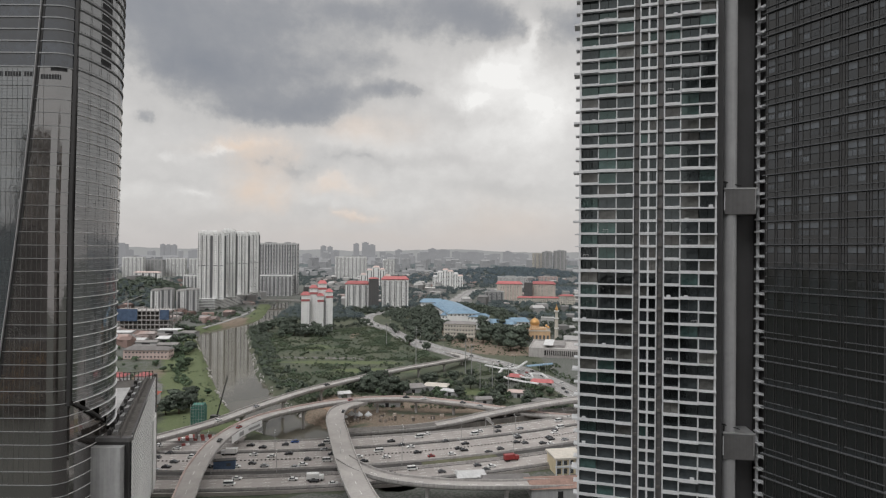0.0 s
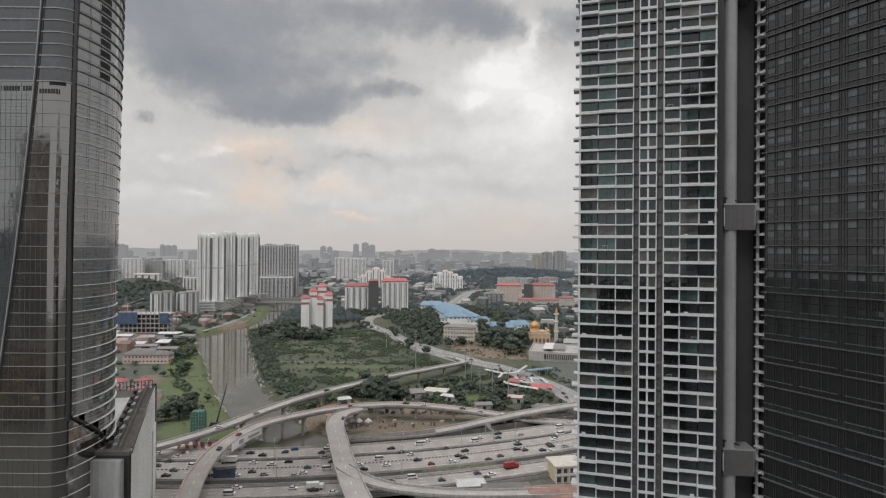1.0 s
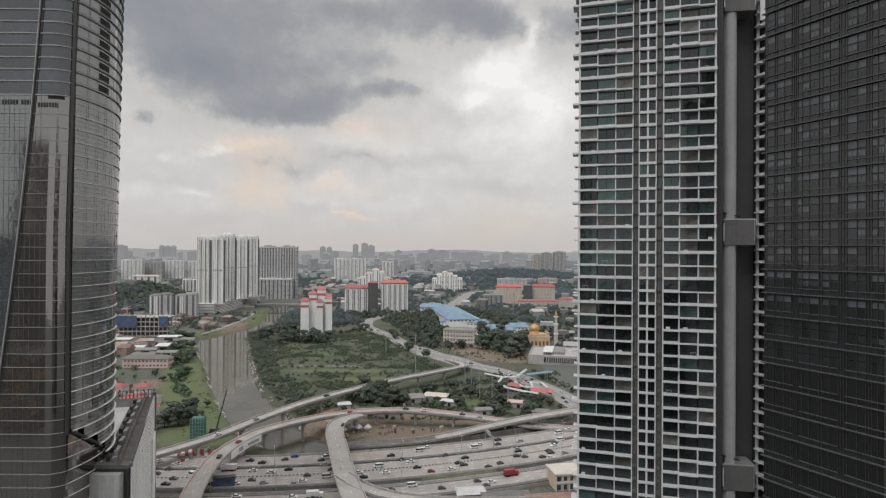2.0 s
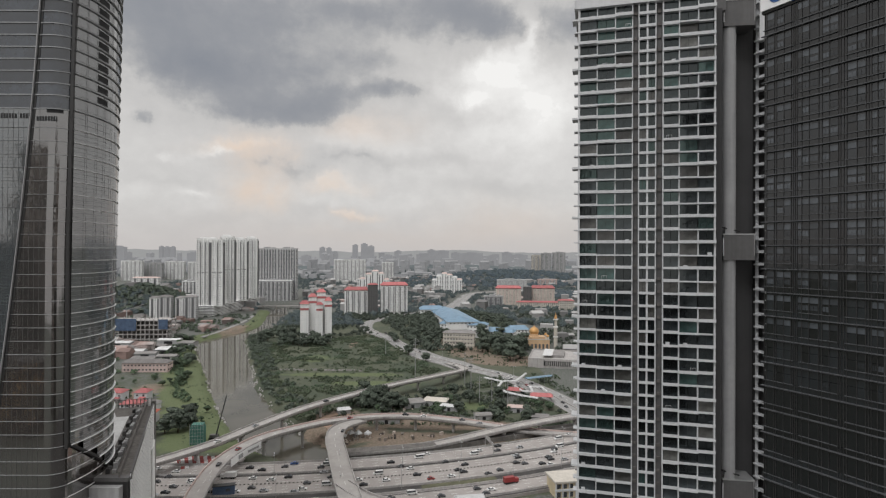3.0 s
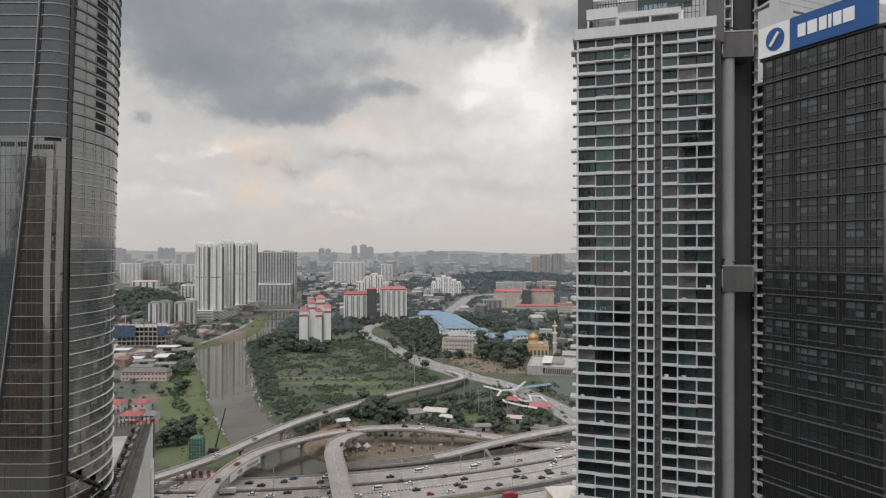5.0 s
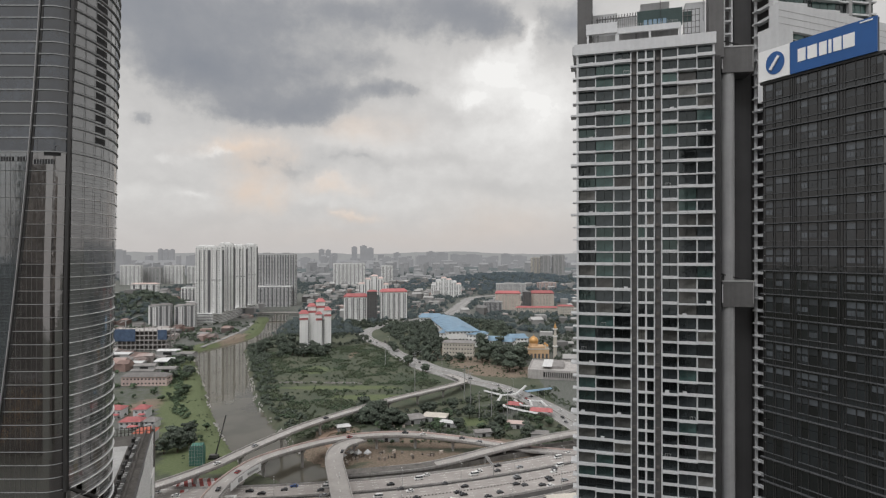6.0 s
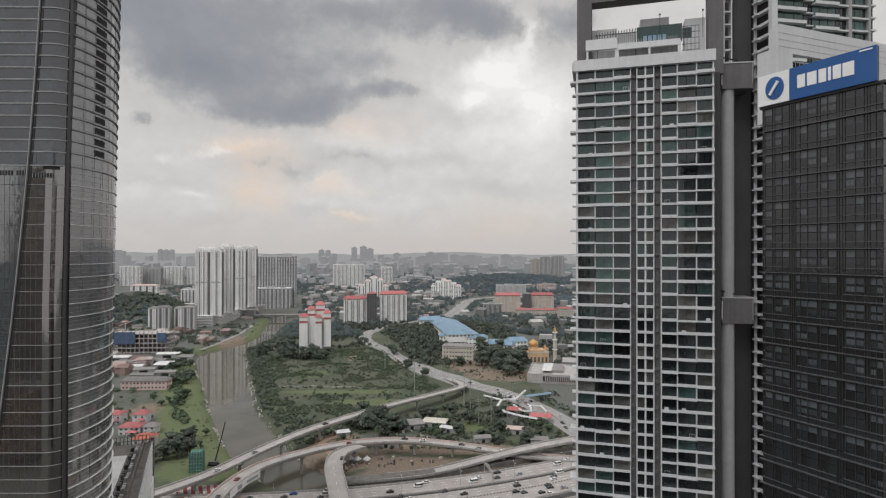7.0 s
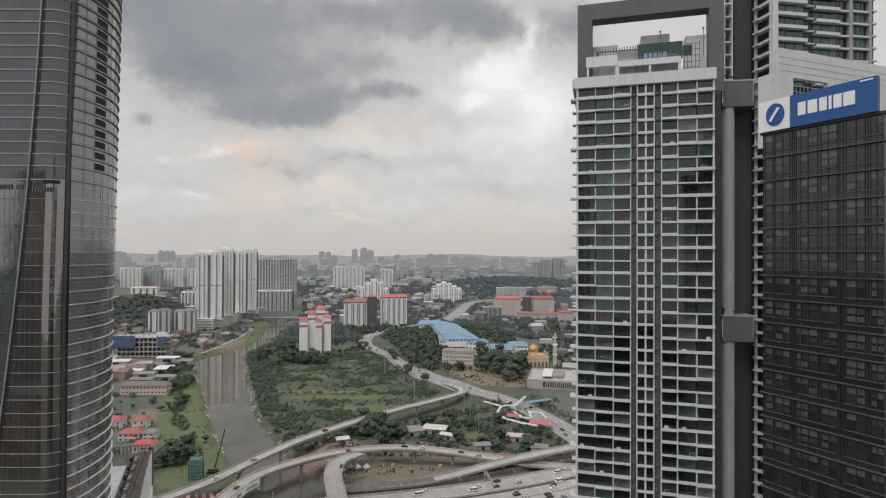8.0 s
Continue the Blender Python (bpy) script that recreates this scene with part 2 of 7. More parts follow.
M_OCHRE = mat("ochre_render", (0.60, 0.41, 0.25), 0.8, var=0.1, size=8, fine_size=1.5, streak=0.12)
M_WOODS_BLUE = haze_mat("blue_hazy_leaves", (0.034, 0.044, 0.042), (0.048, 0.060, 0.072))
M_LEDGE = mat("blue_black_ledge", (0.080, 0.083, 0.088), 0.5, var=0.1, size=6, fine_size=0.8)
M_DRY_GRASS = mat("dry_grass", (0.105, 0.105, 0.065), 0.9, var=0.3, size=4, fine_size=0.6)
G_APT = glass_mat("balcony_glass", (0.024, 0.028, 0.030), 1.75, 0.07, own=0.65, tint=(0.86, 0.96, 0.97))
G_APT_GREEN = glass_mat("green_balcony_glass", (0.032, 0.056, 0.053), 1.9, 0.07, own=0.7, tint=(0.76, 0.98, 0.93))
G_APT_PALE = glass_mat("curtained_balcony_glass", (0.105, 0.105, 0.098), 1.7, 0.1, own=0.5)
G_DARK = glass_mat("black_curtain_glass", (0.009, 0.011, 0.013), 1.69, 0.09, own=0.7)
G_DARK_PALE = glass_mat("blind_and_reflection_glass", (0.050, 0.056, 0.063), 1.6, 0.12, own=0.6)
G_LEFT = glass_mat("bronze_glass", (0.030, 0.025, 0.022), 3.2, 0.05, own=0.25, wave=0.012)
G_LEFT_PALE = glass_mat("blue_glass", (0.050, 0.062, 0.068), 2.9, 0.05, own=0.15, wave=0.015)
G_LEFT_UP = glass_mat("slate_glass", (0.030, 0.037, 0.048), 2.0, 0.06, own=0.25, wave=0.012)
G_CURVE = glass_mat("curved_grey_glass", (0.070, 0.076, 0.080), 2.75, 0.06, own=0.06, wave=0.004)
G_FAR = glass_mat("far_window_glass", (0.065, 0.07, 0.075), 1.5, 0.2, own=0.1, island=0.5)
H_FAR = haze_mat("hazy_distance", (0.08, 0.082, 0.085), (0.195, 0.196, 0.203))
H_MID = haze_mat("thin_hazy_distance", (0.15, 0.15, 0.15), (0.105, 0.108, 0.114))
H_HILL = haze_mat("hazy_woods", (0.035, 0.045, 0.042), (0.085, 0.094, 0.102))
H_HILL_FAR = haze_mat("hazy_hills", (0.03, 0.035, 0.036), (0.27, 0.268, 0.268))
# Near-black that paints the shadow between carriageways and beside barriers.
M_GAP_SHADOW = mat("gap_shadow", (0.055, 0.052, 0.05), 0.9, var=0.3, size=6, fine_size=0.8)
M_PIER_STONE = mat("brown_stone", (0.40, 0.34, 0.31), 0.7, var=0.15, size=9, fine_size=1.2)

# ---- building tools ----
class Geo:
    """Gathers boxes, prisms and sweeps into one mesh."""

    def __init__(self):
        self.v, self.f = [], []

    def mesh(self, name):
        me = bpy.data.meshes.new(name)
        me.from_pydata(self.v, [], self.f)
        me.update()
        return me

    def prism(self, poly, z0, z1, cap=True):
        """poly: counter-clockwise plan points."""
        n, o = len(poly), len(self.v)
        self.v += [(p[0], p[1], z0) for p in poly] + [(p[0], p[1], z1) for p in poly]
        self.f += [(o + i, o + (i + 1) % n, o + n + (i + 1) % n, o + n + i) for i in range(n)]
        if cap:
            self.f += [tuple(range(o + n, o + 2 * n)), tuple(range(o + n - 1, o - 1, -1))]
        return self

    def box(self, x0, x1, y0, y1, z0, z1):
        return self.prism([(x0, y0), (x1, y0), (x1, y1), (x0, y1)], z0, z1)

    def turned(self, x, y, w, d, z0, z1, deg):
        c, s = math.cos(radians(deg)), math.sin(radians(deg))
        return self.prism([(x + c * a - s * b, y + s * a + c * b) for a, b in ((-w / 2, -d / 2), (w / 2, -d / 2), (w / 2, d / 2), (-w / 2, d / 2))], z0, z1)

    def cyl(self, x, y, z0, z1, r0, r1=None, n=12):
        r1 = r0 if r1 is None else r1
        o = len(self.v)
        for z, r in ((z0, r0), (z1, r1)):
            self.v += [(x + r * math.cos(i * math.tau / n), y + r * math.sin(i * math.tau / n), z) for i in range(n)]
        self.f += [(o + i, o + (i + 1) % n, o + n + (i + 1) % n, o + n + i) for i in range(n)]
        self.f += [tuple(range(o + n, o + 2 * n)), tuple(range(o + n - 1, o - 1, -1))]
        return self

    def lathe(self, x, y, rows, n=20):
        """rows: radius, height."""
        o = len(self.v)
        for r, z in rows:
            self.v += [(x + r * math.cos(i * math.tau / n), y + r * math.sin(i * math.tau / n), z) for i in range(n)]
        for j in range(len(rows) - 1):
            self.f += [(o + j * n + i, o + j * n + (i + 1) % n, o + (j + 1) * n + (i + 1) % n, o + (j + 1) * n + i) for i in range(n)]
        self.f.append(tuple(range(o + (len(rows) - 1) * n, o + len(rows) * n)))
        return self

    def gable(self, x, y, w, d, z0, z1, deg, hip=0.0, over=0.5):
        """A pitched roof with its ridge along w; hip: how far its ends lean in."""
        c, s = math.cos(radians(deg)), math.sin(radians(deg))
        w, d, o = w + 2 * over, d + 2 * over, len(self.v)
        pts = [(-w / 2, -d / 2, z0), (w / 2, -d / 2, z0), (w / 2, d / 2, z0), (-w / 2, d / 2, z0), (-w / 2 + hip, 0, z1), (w / 2 - hip, 0, z1)]
        self.v += [(x + c * a - s * b, y + s * a + c * b, e) for a, b, e in pts]
        self.f += [tuple(o + i for i in q) for q in ((0, 1, 5, 4), (2, 3, 4, 5), (1, 2, 5), (3, 0, 4), (3, 2, 1, 0))]
        return self

    def sweep(self, path, profile, closed=True):
        """profile: (side, height) pairs, side to the right of the path of (x, y, z) points."""
        o, k = len(self.v), len(profile)
        for i, p in enumerate(path):
            a, b = path[max(i - 1, 0)], path[min(i + 1, len(path) - 1)]
            dx, dy = b[0] - a[0], b[1] - a[1]
            n = math.hypot(dx, dy) or 1.0
            rx, ry = dy / n, -dx / n
            self.v += [(p[0] + rx * s, p[1] + ry * s, p[2] + h) for s, h in profile]
        for i in range(len(path) - 1):
            for j in range(k if closed else k - 1):
                a, b = o + i * k + j, o + i * k + (j + 1) % k
                self.f.append((a, a + k, b + k, b))
        if closed:
            self.f += [tuple(o + j for j in range(k)), tuple(o + (len(path) - 1) * k + j for j in range(k - 1, -1, -1))]
        return self

    def beam(self, a, b, w):
        """A square bar from a to b."""
        a, b = Vector(a), Vector(b)
        q = (b - a).to_track_quat("Z", "Y").to_matrix()
        o = len(self.v)
        for p in (a, b):
            self.v += [tuple(p + q @ Vector((i * w / 2, j * w / 2, 0))) for i, j in ((-1, -1), (1, -1), (1, 1), (-1, 1))]
        self.f += [(o + i, o + (i + 1) % 4, o + 4 + (i + 1) % 4, o + 4 + i) for i in range(4)] + [(o + 3, o + 2, o + 1, o), (o + 4, o + 5, o + 6, o + 7)]
        return self


def link_part(name, me, material, parent=None, label="", loc=None, rot=0.0):
    if not me.materials:
        me.materials.append(material)
    ob = new(name, me)
    ob.parent = parent
    if loc is not None:
        ob.location = loc
    if rot:
        ob.rotation_euler = (0, 0, radians(rot))
    if label:
        ob["label"] = label
    return ob


def part(name, geo, material, parent=None, label="", loc=None, rot=0.0):
    return link_part(name, geo.mesh(name), material, parent, label, loc, rot)


def stuff(ob):
    return tagged(ob, kind="stuff")


def thing(name, x, y, z=0.0, rot=0.0, label="", category="", group="", kind=""):
    ob = new(name)
    ob.location, ob.rotation_euler = (x, y, z), (0, 0, radians(rot))
    ob.empty_display_size = 0.5
    return tagged(ob, label, category, group, kind)


def spline(points, step=6.0):
    """A smooth path (Catmull-Rom) through (x, y, z) points."""
    p = [Vector(q) for q in points]
    p = [2 * p[0] - p[1]] + p + [2 * p[-1] - p[-2]]
    out = []
    for i in range(1, len(p) - 2):
        a, b, c, d = p[i - 1:i + 3]
        n = max(2, int((c - b).length / step))
        for j in range(n):
            t = j / n
            out.append(0.5 * (2 * b + (c - a) * t + (2 * a - 5 * b + 4 * c - d) * t * t + (3 * b - a - 3 * c + d) * t ** 3))
    return [tuple(q) for q in out] + [tuple(p[-2])]


def clump_mesh(name, centres, radii, cards, card, flat=0.8, seed=1, up=0.35):
    """Crowns of small bent leaf sprays: centres (n, 3), radii (n,); cards a crown, each about card wide for a crown of radius 1."""
    rng = np.random.default_rng(seed)
    n = len(centres)
    d = rng.normal(size=(n, cards, 3))
    d /= np.linalg.norm(d, axis=2, keepdims=True)
    d[:, :, 2] = np.where(d[:, :, 2] < -0.45, -d[:, :, 2], d[:, :, 2])
    lump = 0.72 + 0.28 * np.sin(5.1 * d[:, :, :1] + rng.uniform(0, 6, (n, 1, 1))) * np.sin(4.3 * d[:, :, 1:2] + 3.7 * d[:, :, 2:] + rng.uniform(0, 6, (n, 1, 1)))
    r = np.asarray(radii)[:, None, None]
    c = np.asarray(centres)[:, None, :] + d * r * lump * rng.uniform(0.72, 1.0, (n, cards, 1)) * np.array([1, 1, flat])
    out = d + rng.normal(scale=0.45, size=d.shape) + np.array([0, 0, up])
    out /= np.linalg.norm(out, axis=2, keepdims=True)
    side = np.cross(out, rng.normal(size=d.shape))
    side /= np.linalg.norm(side, axis=2, keepdims=True)
    fore = np.cross(out, side)
    s = r * card * rng.uniform(0.6, 1.3, (n, cards, 1))
    dip = out * s * 0.35
    quad = np.stack([c - side * s - dip, c - fore * s * 0.8, c + side * s - dip, c + fore * s * 0.8, c + out * s * 0.2], axis=2).reshape(-1, 3)
    k = n * cards
    base = np.arange(k) * 5
    tris = np.stack([np.stack([base + a, base + b, base + 4], 1) for a, b in ((0, 1), (1, 2), (2, 3), (3, 0))], 1).reshape(-1, 3)
    me = bpy.data.meshes.new(name)
    me.from_pydata(quad.tolist(), [], tris.tolist())
    me.update()
    return me

# ---- ground, river, roads ----
RIVER = [(-20, 262, 14), (-42, 292, 18), (-62, 318, 26), (-84, 340, 32), (-108, 362, 36), (-135, 403, 37.5), (-161, 450, 37.5), (-184, 494, 38), (-209, 551, 43), (-236, 610, 49), (-268, 682, 58), (-283, 717, 60), (-297, 762, 58), (-286, 825, 40), (-280, 893, 34), (-288, 960, 38), (-312, 1060, 38), (-334, 1150, 30), (-346, 1205, 24)]
river_path = spline(RIVER, 8.0)


def river_gap(x, y):
    """Metres from the water's edge (minus: in the river), and the side (1: east)."""
    best, side = 1e9, 1
    for i in range(len(river_path) - 1):
        ax, ay, aw = river_path[i]
        bx, by, bw = river_path[i + 1]
        dx, dy = bx - ax, by - ay
        t = min(1.0, max(0.0, ((x - ax) * dx + (y - ay) * dy) / (dx * dx + dy * dy)))
        d = math.hypot(x - ax - t * dx, y - ay - t * dy) - (aw + t * (bw - aw)) / 2
        if d < best:
            best, side = d, 1 if (x - ax) * dy - (y - ay) * dx > 0 else -1
    return best, side


def bell(x, y, cx, cy, sx, sy):
    return math.exp(-((x - cx) / sx) ** 2 - ((y - cy) / sy) ** 2)


def rise(x, y):
    h = 24 * bell(x, y, 25, 850, 92, 120) + 46 * bell(x, y, 260, 2050, 330, 200) + 10 * bell(x, y, -60, 1450, 250, 160) + 44 * bell(x, y, -625, 1150, 105, 95)
    return h + 0.5 * noise.noise(Vector((x / 23, y / 23, 0)))


def steps(*runs):
    out = []
    for a, b, s in runs:
        out += list(np.arange(a, b, s))
    return out + [runs[-1][1]]


xs = steps((-4900, -1500, 340), (-1500, -480, 60), (-480, 180, 5.5), (180, 1500, 66), (1500, 4900, 340))
ys = steps((-700, 240, 60), (240, 760, 5.5), (760, 1200, 11), (1200, 2400, 60), (2400, 4900, 250))
cover_of = {"lush": [], "soil": [], "town": []}
gv, gf = [], []
for y in ys:
    for x in xs:
        near = -420 < x < 60 and 240 < y < 1500
        gap, side = river_gap(x, y) if near else (99.0, 1)
        wob = 3.0 * noise.noise(Vector((x / 17, y / 17, 3.0)))
        h = rise(x, y)
        bank = min(1.0, max(0.0, (gap + wob * 0.6 + 3.0) / 7.0))
        h = -7.5 + (h + 7.5) * bank * bank * (3 - 2 * bank)
        gv.append((x, y, h))
        lush = 0.0
        if near and 330 < y < 1120:
            lush = 1.0 if side < 0 and -4 < gap < (40 if y < 620 else 26 if y < 770 else 22) + wob else 0.0
        lush = max(0.85 * lush, 0.9 * bell(x, y, -95, 540, 75, 11), 0.8 * bell(x, y, -60, 505, 60, 14), 0.8 * bell(x, y, 20, 432, 22, 16), 0.6 * bell(x, y, -140, 620, 40, 40), 0.7 * bell(x, y, -165, 345, 18, 22))
        soil = max(bell(x, y, -76, 402, 20, 26), 0.95 * bell(x, y, -66, 368, 42, 20), 0.9 * bell(x, y, 10, 385, 70, 14), bell(x, y, -64, 352, 20, 10), 0.95 * bell(x, y, 62, 362, 50, 9), 1.05 * bell(x, y, 72, 612, 52, 34), bell(x, y, 34, 655, 30, 36), 0.95 * bell(x, y, 2, 705, 22, 48), bell(x, y, -20, 358, 52, 13), 0.8 * bell(x, y, -40, 395, 40, 9), bell(x, y, 20, 345, 45, 8), 0.9 * bell(x, y, -318, 850, 22, 60), 0.7 * bell(x, y, -112, 720, 8, 60), 0.75 * bell(x, y, -255, 470, 22, 45), 0.9 * bell(x, y, -30, 340, 30, 9))
        town = max(1.0 if y > 1080 else 0.0, 1.0 if y < 262 + 0.25 * x else 0.0, 0.8 if x < -300 and y > 560 else 0.0, 0.62 if x < -212 and 330 < y < 480 else 0.0, 0.5 if x < -250 and y < 600 else 0.0, 0.9 if x > 100 and y > 420 else 0.0, 0.6 * bell(x, y, 60, 460, 60, 40), 0.8 * bell(x, y, -20, 405, 60, 16))
        for key, value in (("lush", lush), ("soil", soil), ("town", town)):
            cover_of[key].append(value)
nx = len(xs)
gf = [(j * nx + i, j * nx + i + 1, (j + 1) * nx + i + 1, (j + 1) * nx + i) for j in range(len(ys) - 1) for i in range(nx - 1)]
gme = bpy.data.meshes.new("ground")
gme.from_pydata(gv, [], gf)
gme.shade_smooth()
for key, values in cover_of.items():
    gme.attributes.new(key, "FLOAT", "POINT").data.foreach_set("value", values)

M_GROUND = bpy.data.materials.new("ground_cover")
M_GROUND.use_nodes = True
gt = M_GROUND.node_tree
gq = Maths(gt)
gc = gt.nodes.new("ShaderNodeTexCoord").outputs["Object"]
g_big, g_mid, g_fine = (gq.noise(gc, s, 5.0).outputs[0] for s in (0.02, 0.11, 0.7))
col = gq.mix(gq.ramp(g_big, 0.4, 0.6), (0.056, 0.070, 0.045), (0.082, 0.090, 0.060))
col = gq.mix(gq.ramp(g_mid, 0.55, 0.7, 0.0, 0.5), col, (0.115, 0.108, 0.07))


def laid(col, key, color_a, color_b, spread=0.5):
    a = gt.nodes.new("ShaderNodeAttribute")
    a.attribute_name = key
    edge = gq.add(a.outputs["Fac"], gq.mul(gq.add(g_mid, -0.5), spread))
    return gq.mix(gq.ramp(edge, 0.38, 0.62), col, gq.mix(gq.ramp(g_fine, 0.35, 0.65), color_a, color_b))


col = laid(col, "town", (0.145, 0.143, 0.138), (0.068, 0.082, 0.064), 0.9)
col = laid(col, "lush", (0.090, 0.116, 0.050), (0.114, 0.136, 0.066))
col = laid(col, "soil", (0.235, 0.175, 0.135), (0.135, 0.115, 0.085))
gb = gt.nodes["Principled BSDF"]
gt.links.new(col, gb.inputs["Base Color"])
gb.inputs["Roughness"].default_value = 0.95
gbump = gt.nodes.new("ShaderNodeBump")
gbump.inputs["Distance"].default_value = 0.5
gt.links.new(g_fine, gbump.inputs["Height"])
gt.links.new(gbump.outputs[0], gb.inputs["Normal"])
gme.materials.append(M_GROUND)
ground = tagged(new("ground", gme), "grass, scrub, bare soil and built-up land", "ground", kind="structure")

M_WATER = bpy.data.materials.new("muddy_water")
M_WATER.use_nodes = True
wt2 = M_WATER.node_tree
wq = Maths(wt2)
wb = wt2.nodes["Principled BSDF"]
wc = wt2.nodes.new("ShaderNodeTexCoord").outputs["Object"]
wt2.links.new(wq.mix(wq.ramp(wq.noise(wc, 0.03, 4.0).outputs[0], 0.35, 0.65), (0.098, 0.092, 0.074), (0.128, 0.119, 0.097)), wb.inputs["Base Color"])
wb.inputs["Roughness"].default_value, wb.inputs["IOR"].default_value = 0.06, 1.36
wbump = wt2.nodes.new("ShaderNodeBump")
wbump.inputs["Strength"].default_value, wbump.inputs["Distance"].default_value = 0.35, 0.02
wt2.links.new(wq.noise(wc, 0.8, 3.0).outputs[0], wbump.inputs["Height"])
wt2.links.new(wbump.outputs[0], wb.inputs["Normal"])
wg = Geo()
wg.sweep([(x, y, -4.2) for x, y, w in river_path], [(-60, 0), (60, 0)], closed=False)
water = tagged(part("water", wg, M_WATER), "calm muddy brown river between grassy banks", "river", kind="structure")

HW_O, HW_U, HW_N = (-15.0, 300.0), (0.968, 0.25), (-0.25, 0.968)


def hw(u, n, z=0.0):
    """A place on the motorway: u metres along it, n across it."""
    n += 0.0010 * u * u
    return HW_O[0] + HW_U[0] * u + HW_N[0] * n, HW_O[1] + HW_U[1] * u + HW_N[1] * n, z


def hw_line(n, z, a=-420, b=420, step=20):
    return [hw(u, n, z) for u in range(a, b + 1, step)]


motorway = thing("motorway", 0, 0, label="wide multi-lane motorway of worn grey asphalt with cars", category="road", kind="structure")
part("road_surface", Geo().sweep(hw_line(0, 1.5), [(-27, 0), (-27, -1.6), (41, -1.6), (41, 0)]), M_ASPHALT, motorway)
for n0, wide, hgt in ((24.3, 0.5, 1.1), (9.3, 0.6, 0.9), (-17.3, 0.6, 1.0), (-24.6, 0.6, 1.0), (-39.5, 0.5, 1.1)):
    part("barrier", Geo().sweep(hw_line(n0, 1.5), [(-wide / 2, 0), (wide / 2, 0), (wide / 4, hgt), (-wide / 4, hgt)]), M_CONCRETE, motorway)
# The gap's shadow is put into this strip's colour.
part("verge", Geo().sweep(hw_line(-21, 1.5), [(-3.2, 0), (3.2, 0), (2.6, 0.35), (-2.6, 0.35)]), M_GAP_SHADOW, motorway, "dark strip for the shadow between the carriageways")
part("grass_strip", Geo().sweep(hw_line(-21, 1.9, 0, 40, 5), [(-2.3, 0), (2.3, 0), (1.5, 0.25), (-1.5, 0.25)]), M_DRY_GRASS, motorway)
# Dark strips on the asphalt stand for shadow along the barriers.
for n0, wide in ((26.2, 3.0), (8.0, 2.0), (-16.2, 0.8), (-26.0, 0.9), (-40.3, 1.2)):
    part("drain", Geo().sweep(hw_line(n0, 1.504), [(-wide / 2, 0), (wide / 2, 0), (wide / 2, 0.02), (-wide / 2, 0.02)]), M_GAP_SHADOW, motorway, "dark strip for the shadow beside the barrier")
dash_median = Geo()
for k in range(290):
    x, y, z = hw(-280 + k * 2, -3.6, 1.5)
    dash_median.turned(x, y, 0.8, 0.25, z, z + 0.55, 14.5)
stuff(part("median_blocks", dash_median, M_CONCRETE_DARK, motorway, "row of dark median blocks"))
lanes = Geo()
for n0 in (20.2, 16.6, 13, 5.6, 2.2, -1.0, -7.0, -10.4, -13.8, -28.3, -31.8, -35.3):
    for k in range(62):
        x, y, z = hw(-250 + k * 8, n0, 1.5)
        lanes.turned(x, y, 3.2, 0.2, z + 0.004, z + 0.02, 14.5)
for n0 in (23.4, 10.1, 8.5, -16.4, -25.6, -38.6):
    lanes.sweep(hw_line(n0, 1.504), [(-0.1, 0), (0.1, 0), (0.1, 0.015), (-0.1, 0.015)])
stuff(part("lane_markings", lanes, M_MARK, motorway, "white painted lane lines"))


def flyover(label, points, width, depth=1.7, pier_step=32.0, piers=True, surface=None, dashed=True, wall=1.0, solid=False, edge=None):
    """A raised road: deck, two parapets, lane line and piers with cross heads."""
    path = spline(points, 5.0)
    ob = thing("flyover", 0, 0, label=label, category="flyover", group="raised roads", kind="structure")
    h = width / 2
    deck = Geo().sweep(path, [(-h, 0), (-h, -0.5), (-h * 0.55, -depth), (h * 0.55, -depth), (h, -0.5), (h, 0)])
    part("deck", deck, M_CONCRETE, ob)
    part("road_surface", Geo().sweep(path, [(-h + 0.45, 0.004), (h - 0.45, 0.004), (h - 0.45, 0.05), (-h + 0.45, 0.05)]), surface or M_DECK, ob)
    for s in (-1, 1):
        part("parapet", Geo().sweep(path, [(s * (h - 0.2) - 0.2, -0.3), (s * (h - 0.2) + 0.2, -0.3), (s * (h - 0.2) + 0.2, wall), (s * (h - 0.2) - 0.2, wall)]), edge if edge and s < 0 else M_CONCRETE, ob)
    if dashed:
        marks = Geo()
        for i in range(0, len(path) - 1, 2):
            a, b = Vector(path[i]), Vector(path[i + 1])
            marks.beam(a + Vector((0, 0, 0.0)), a.lerp(b, 0.7), 0.16)
        stuff(part("lane_line", marks, M_MARK, ob, loc=(0, 0, 0.03)))
    if solid:
        part("retaining_wall", Geo().sweep([(p[0], p[1], 0.0) for p in path], [(-h + 0.3, -1.0), (h - 0.3, -1.0), (h - 0.3, 3.0), (-h + 0.3, 3.0)]), M_CONCRETE_DARK, ob)
    if piers:
        run, last = pier_step * 0.5, path[0]
        for i, p in enumerate(path[1:-1], 1):
            run += math.dist(p[:2], last[:2])
            last = p
            if run >= pier_step and p[2] > 4:
                run = 0.0
                a, b = path[i - 1], path[i + 1]
                deg = math.degrees(math.atan2(b[1] - a[1], b[0] - a[0]))
                top = p[2] - depth - 0.02
                g = Geo().cyl(0, 0, -7.0, top - 1.2, 0.95, 0.95, 14)
                g.prism([(-0.8, -h * 0.55), (0.8, -h * 0.55), (0.8, h * 0.55), (-0.8, h * 0.55)], top - 1.2, top)
                part("pier", g, M_CONCRETE, ob, loc=(p[0], p[1], 0), rot=deg)
    return ob


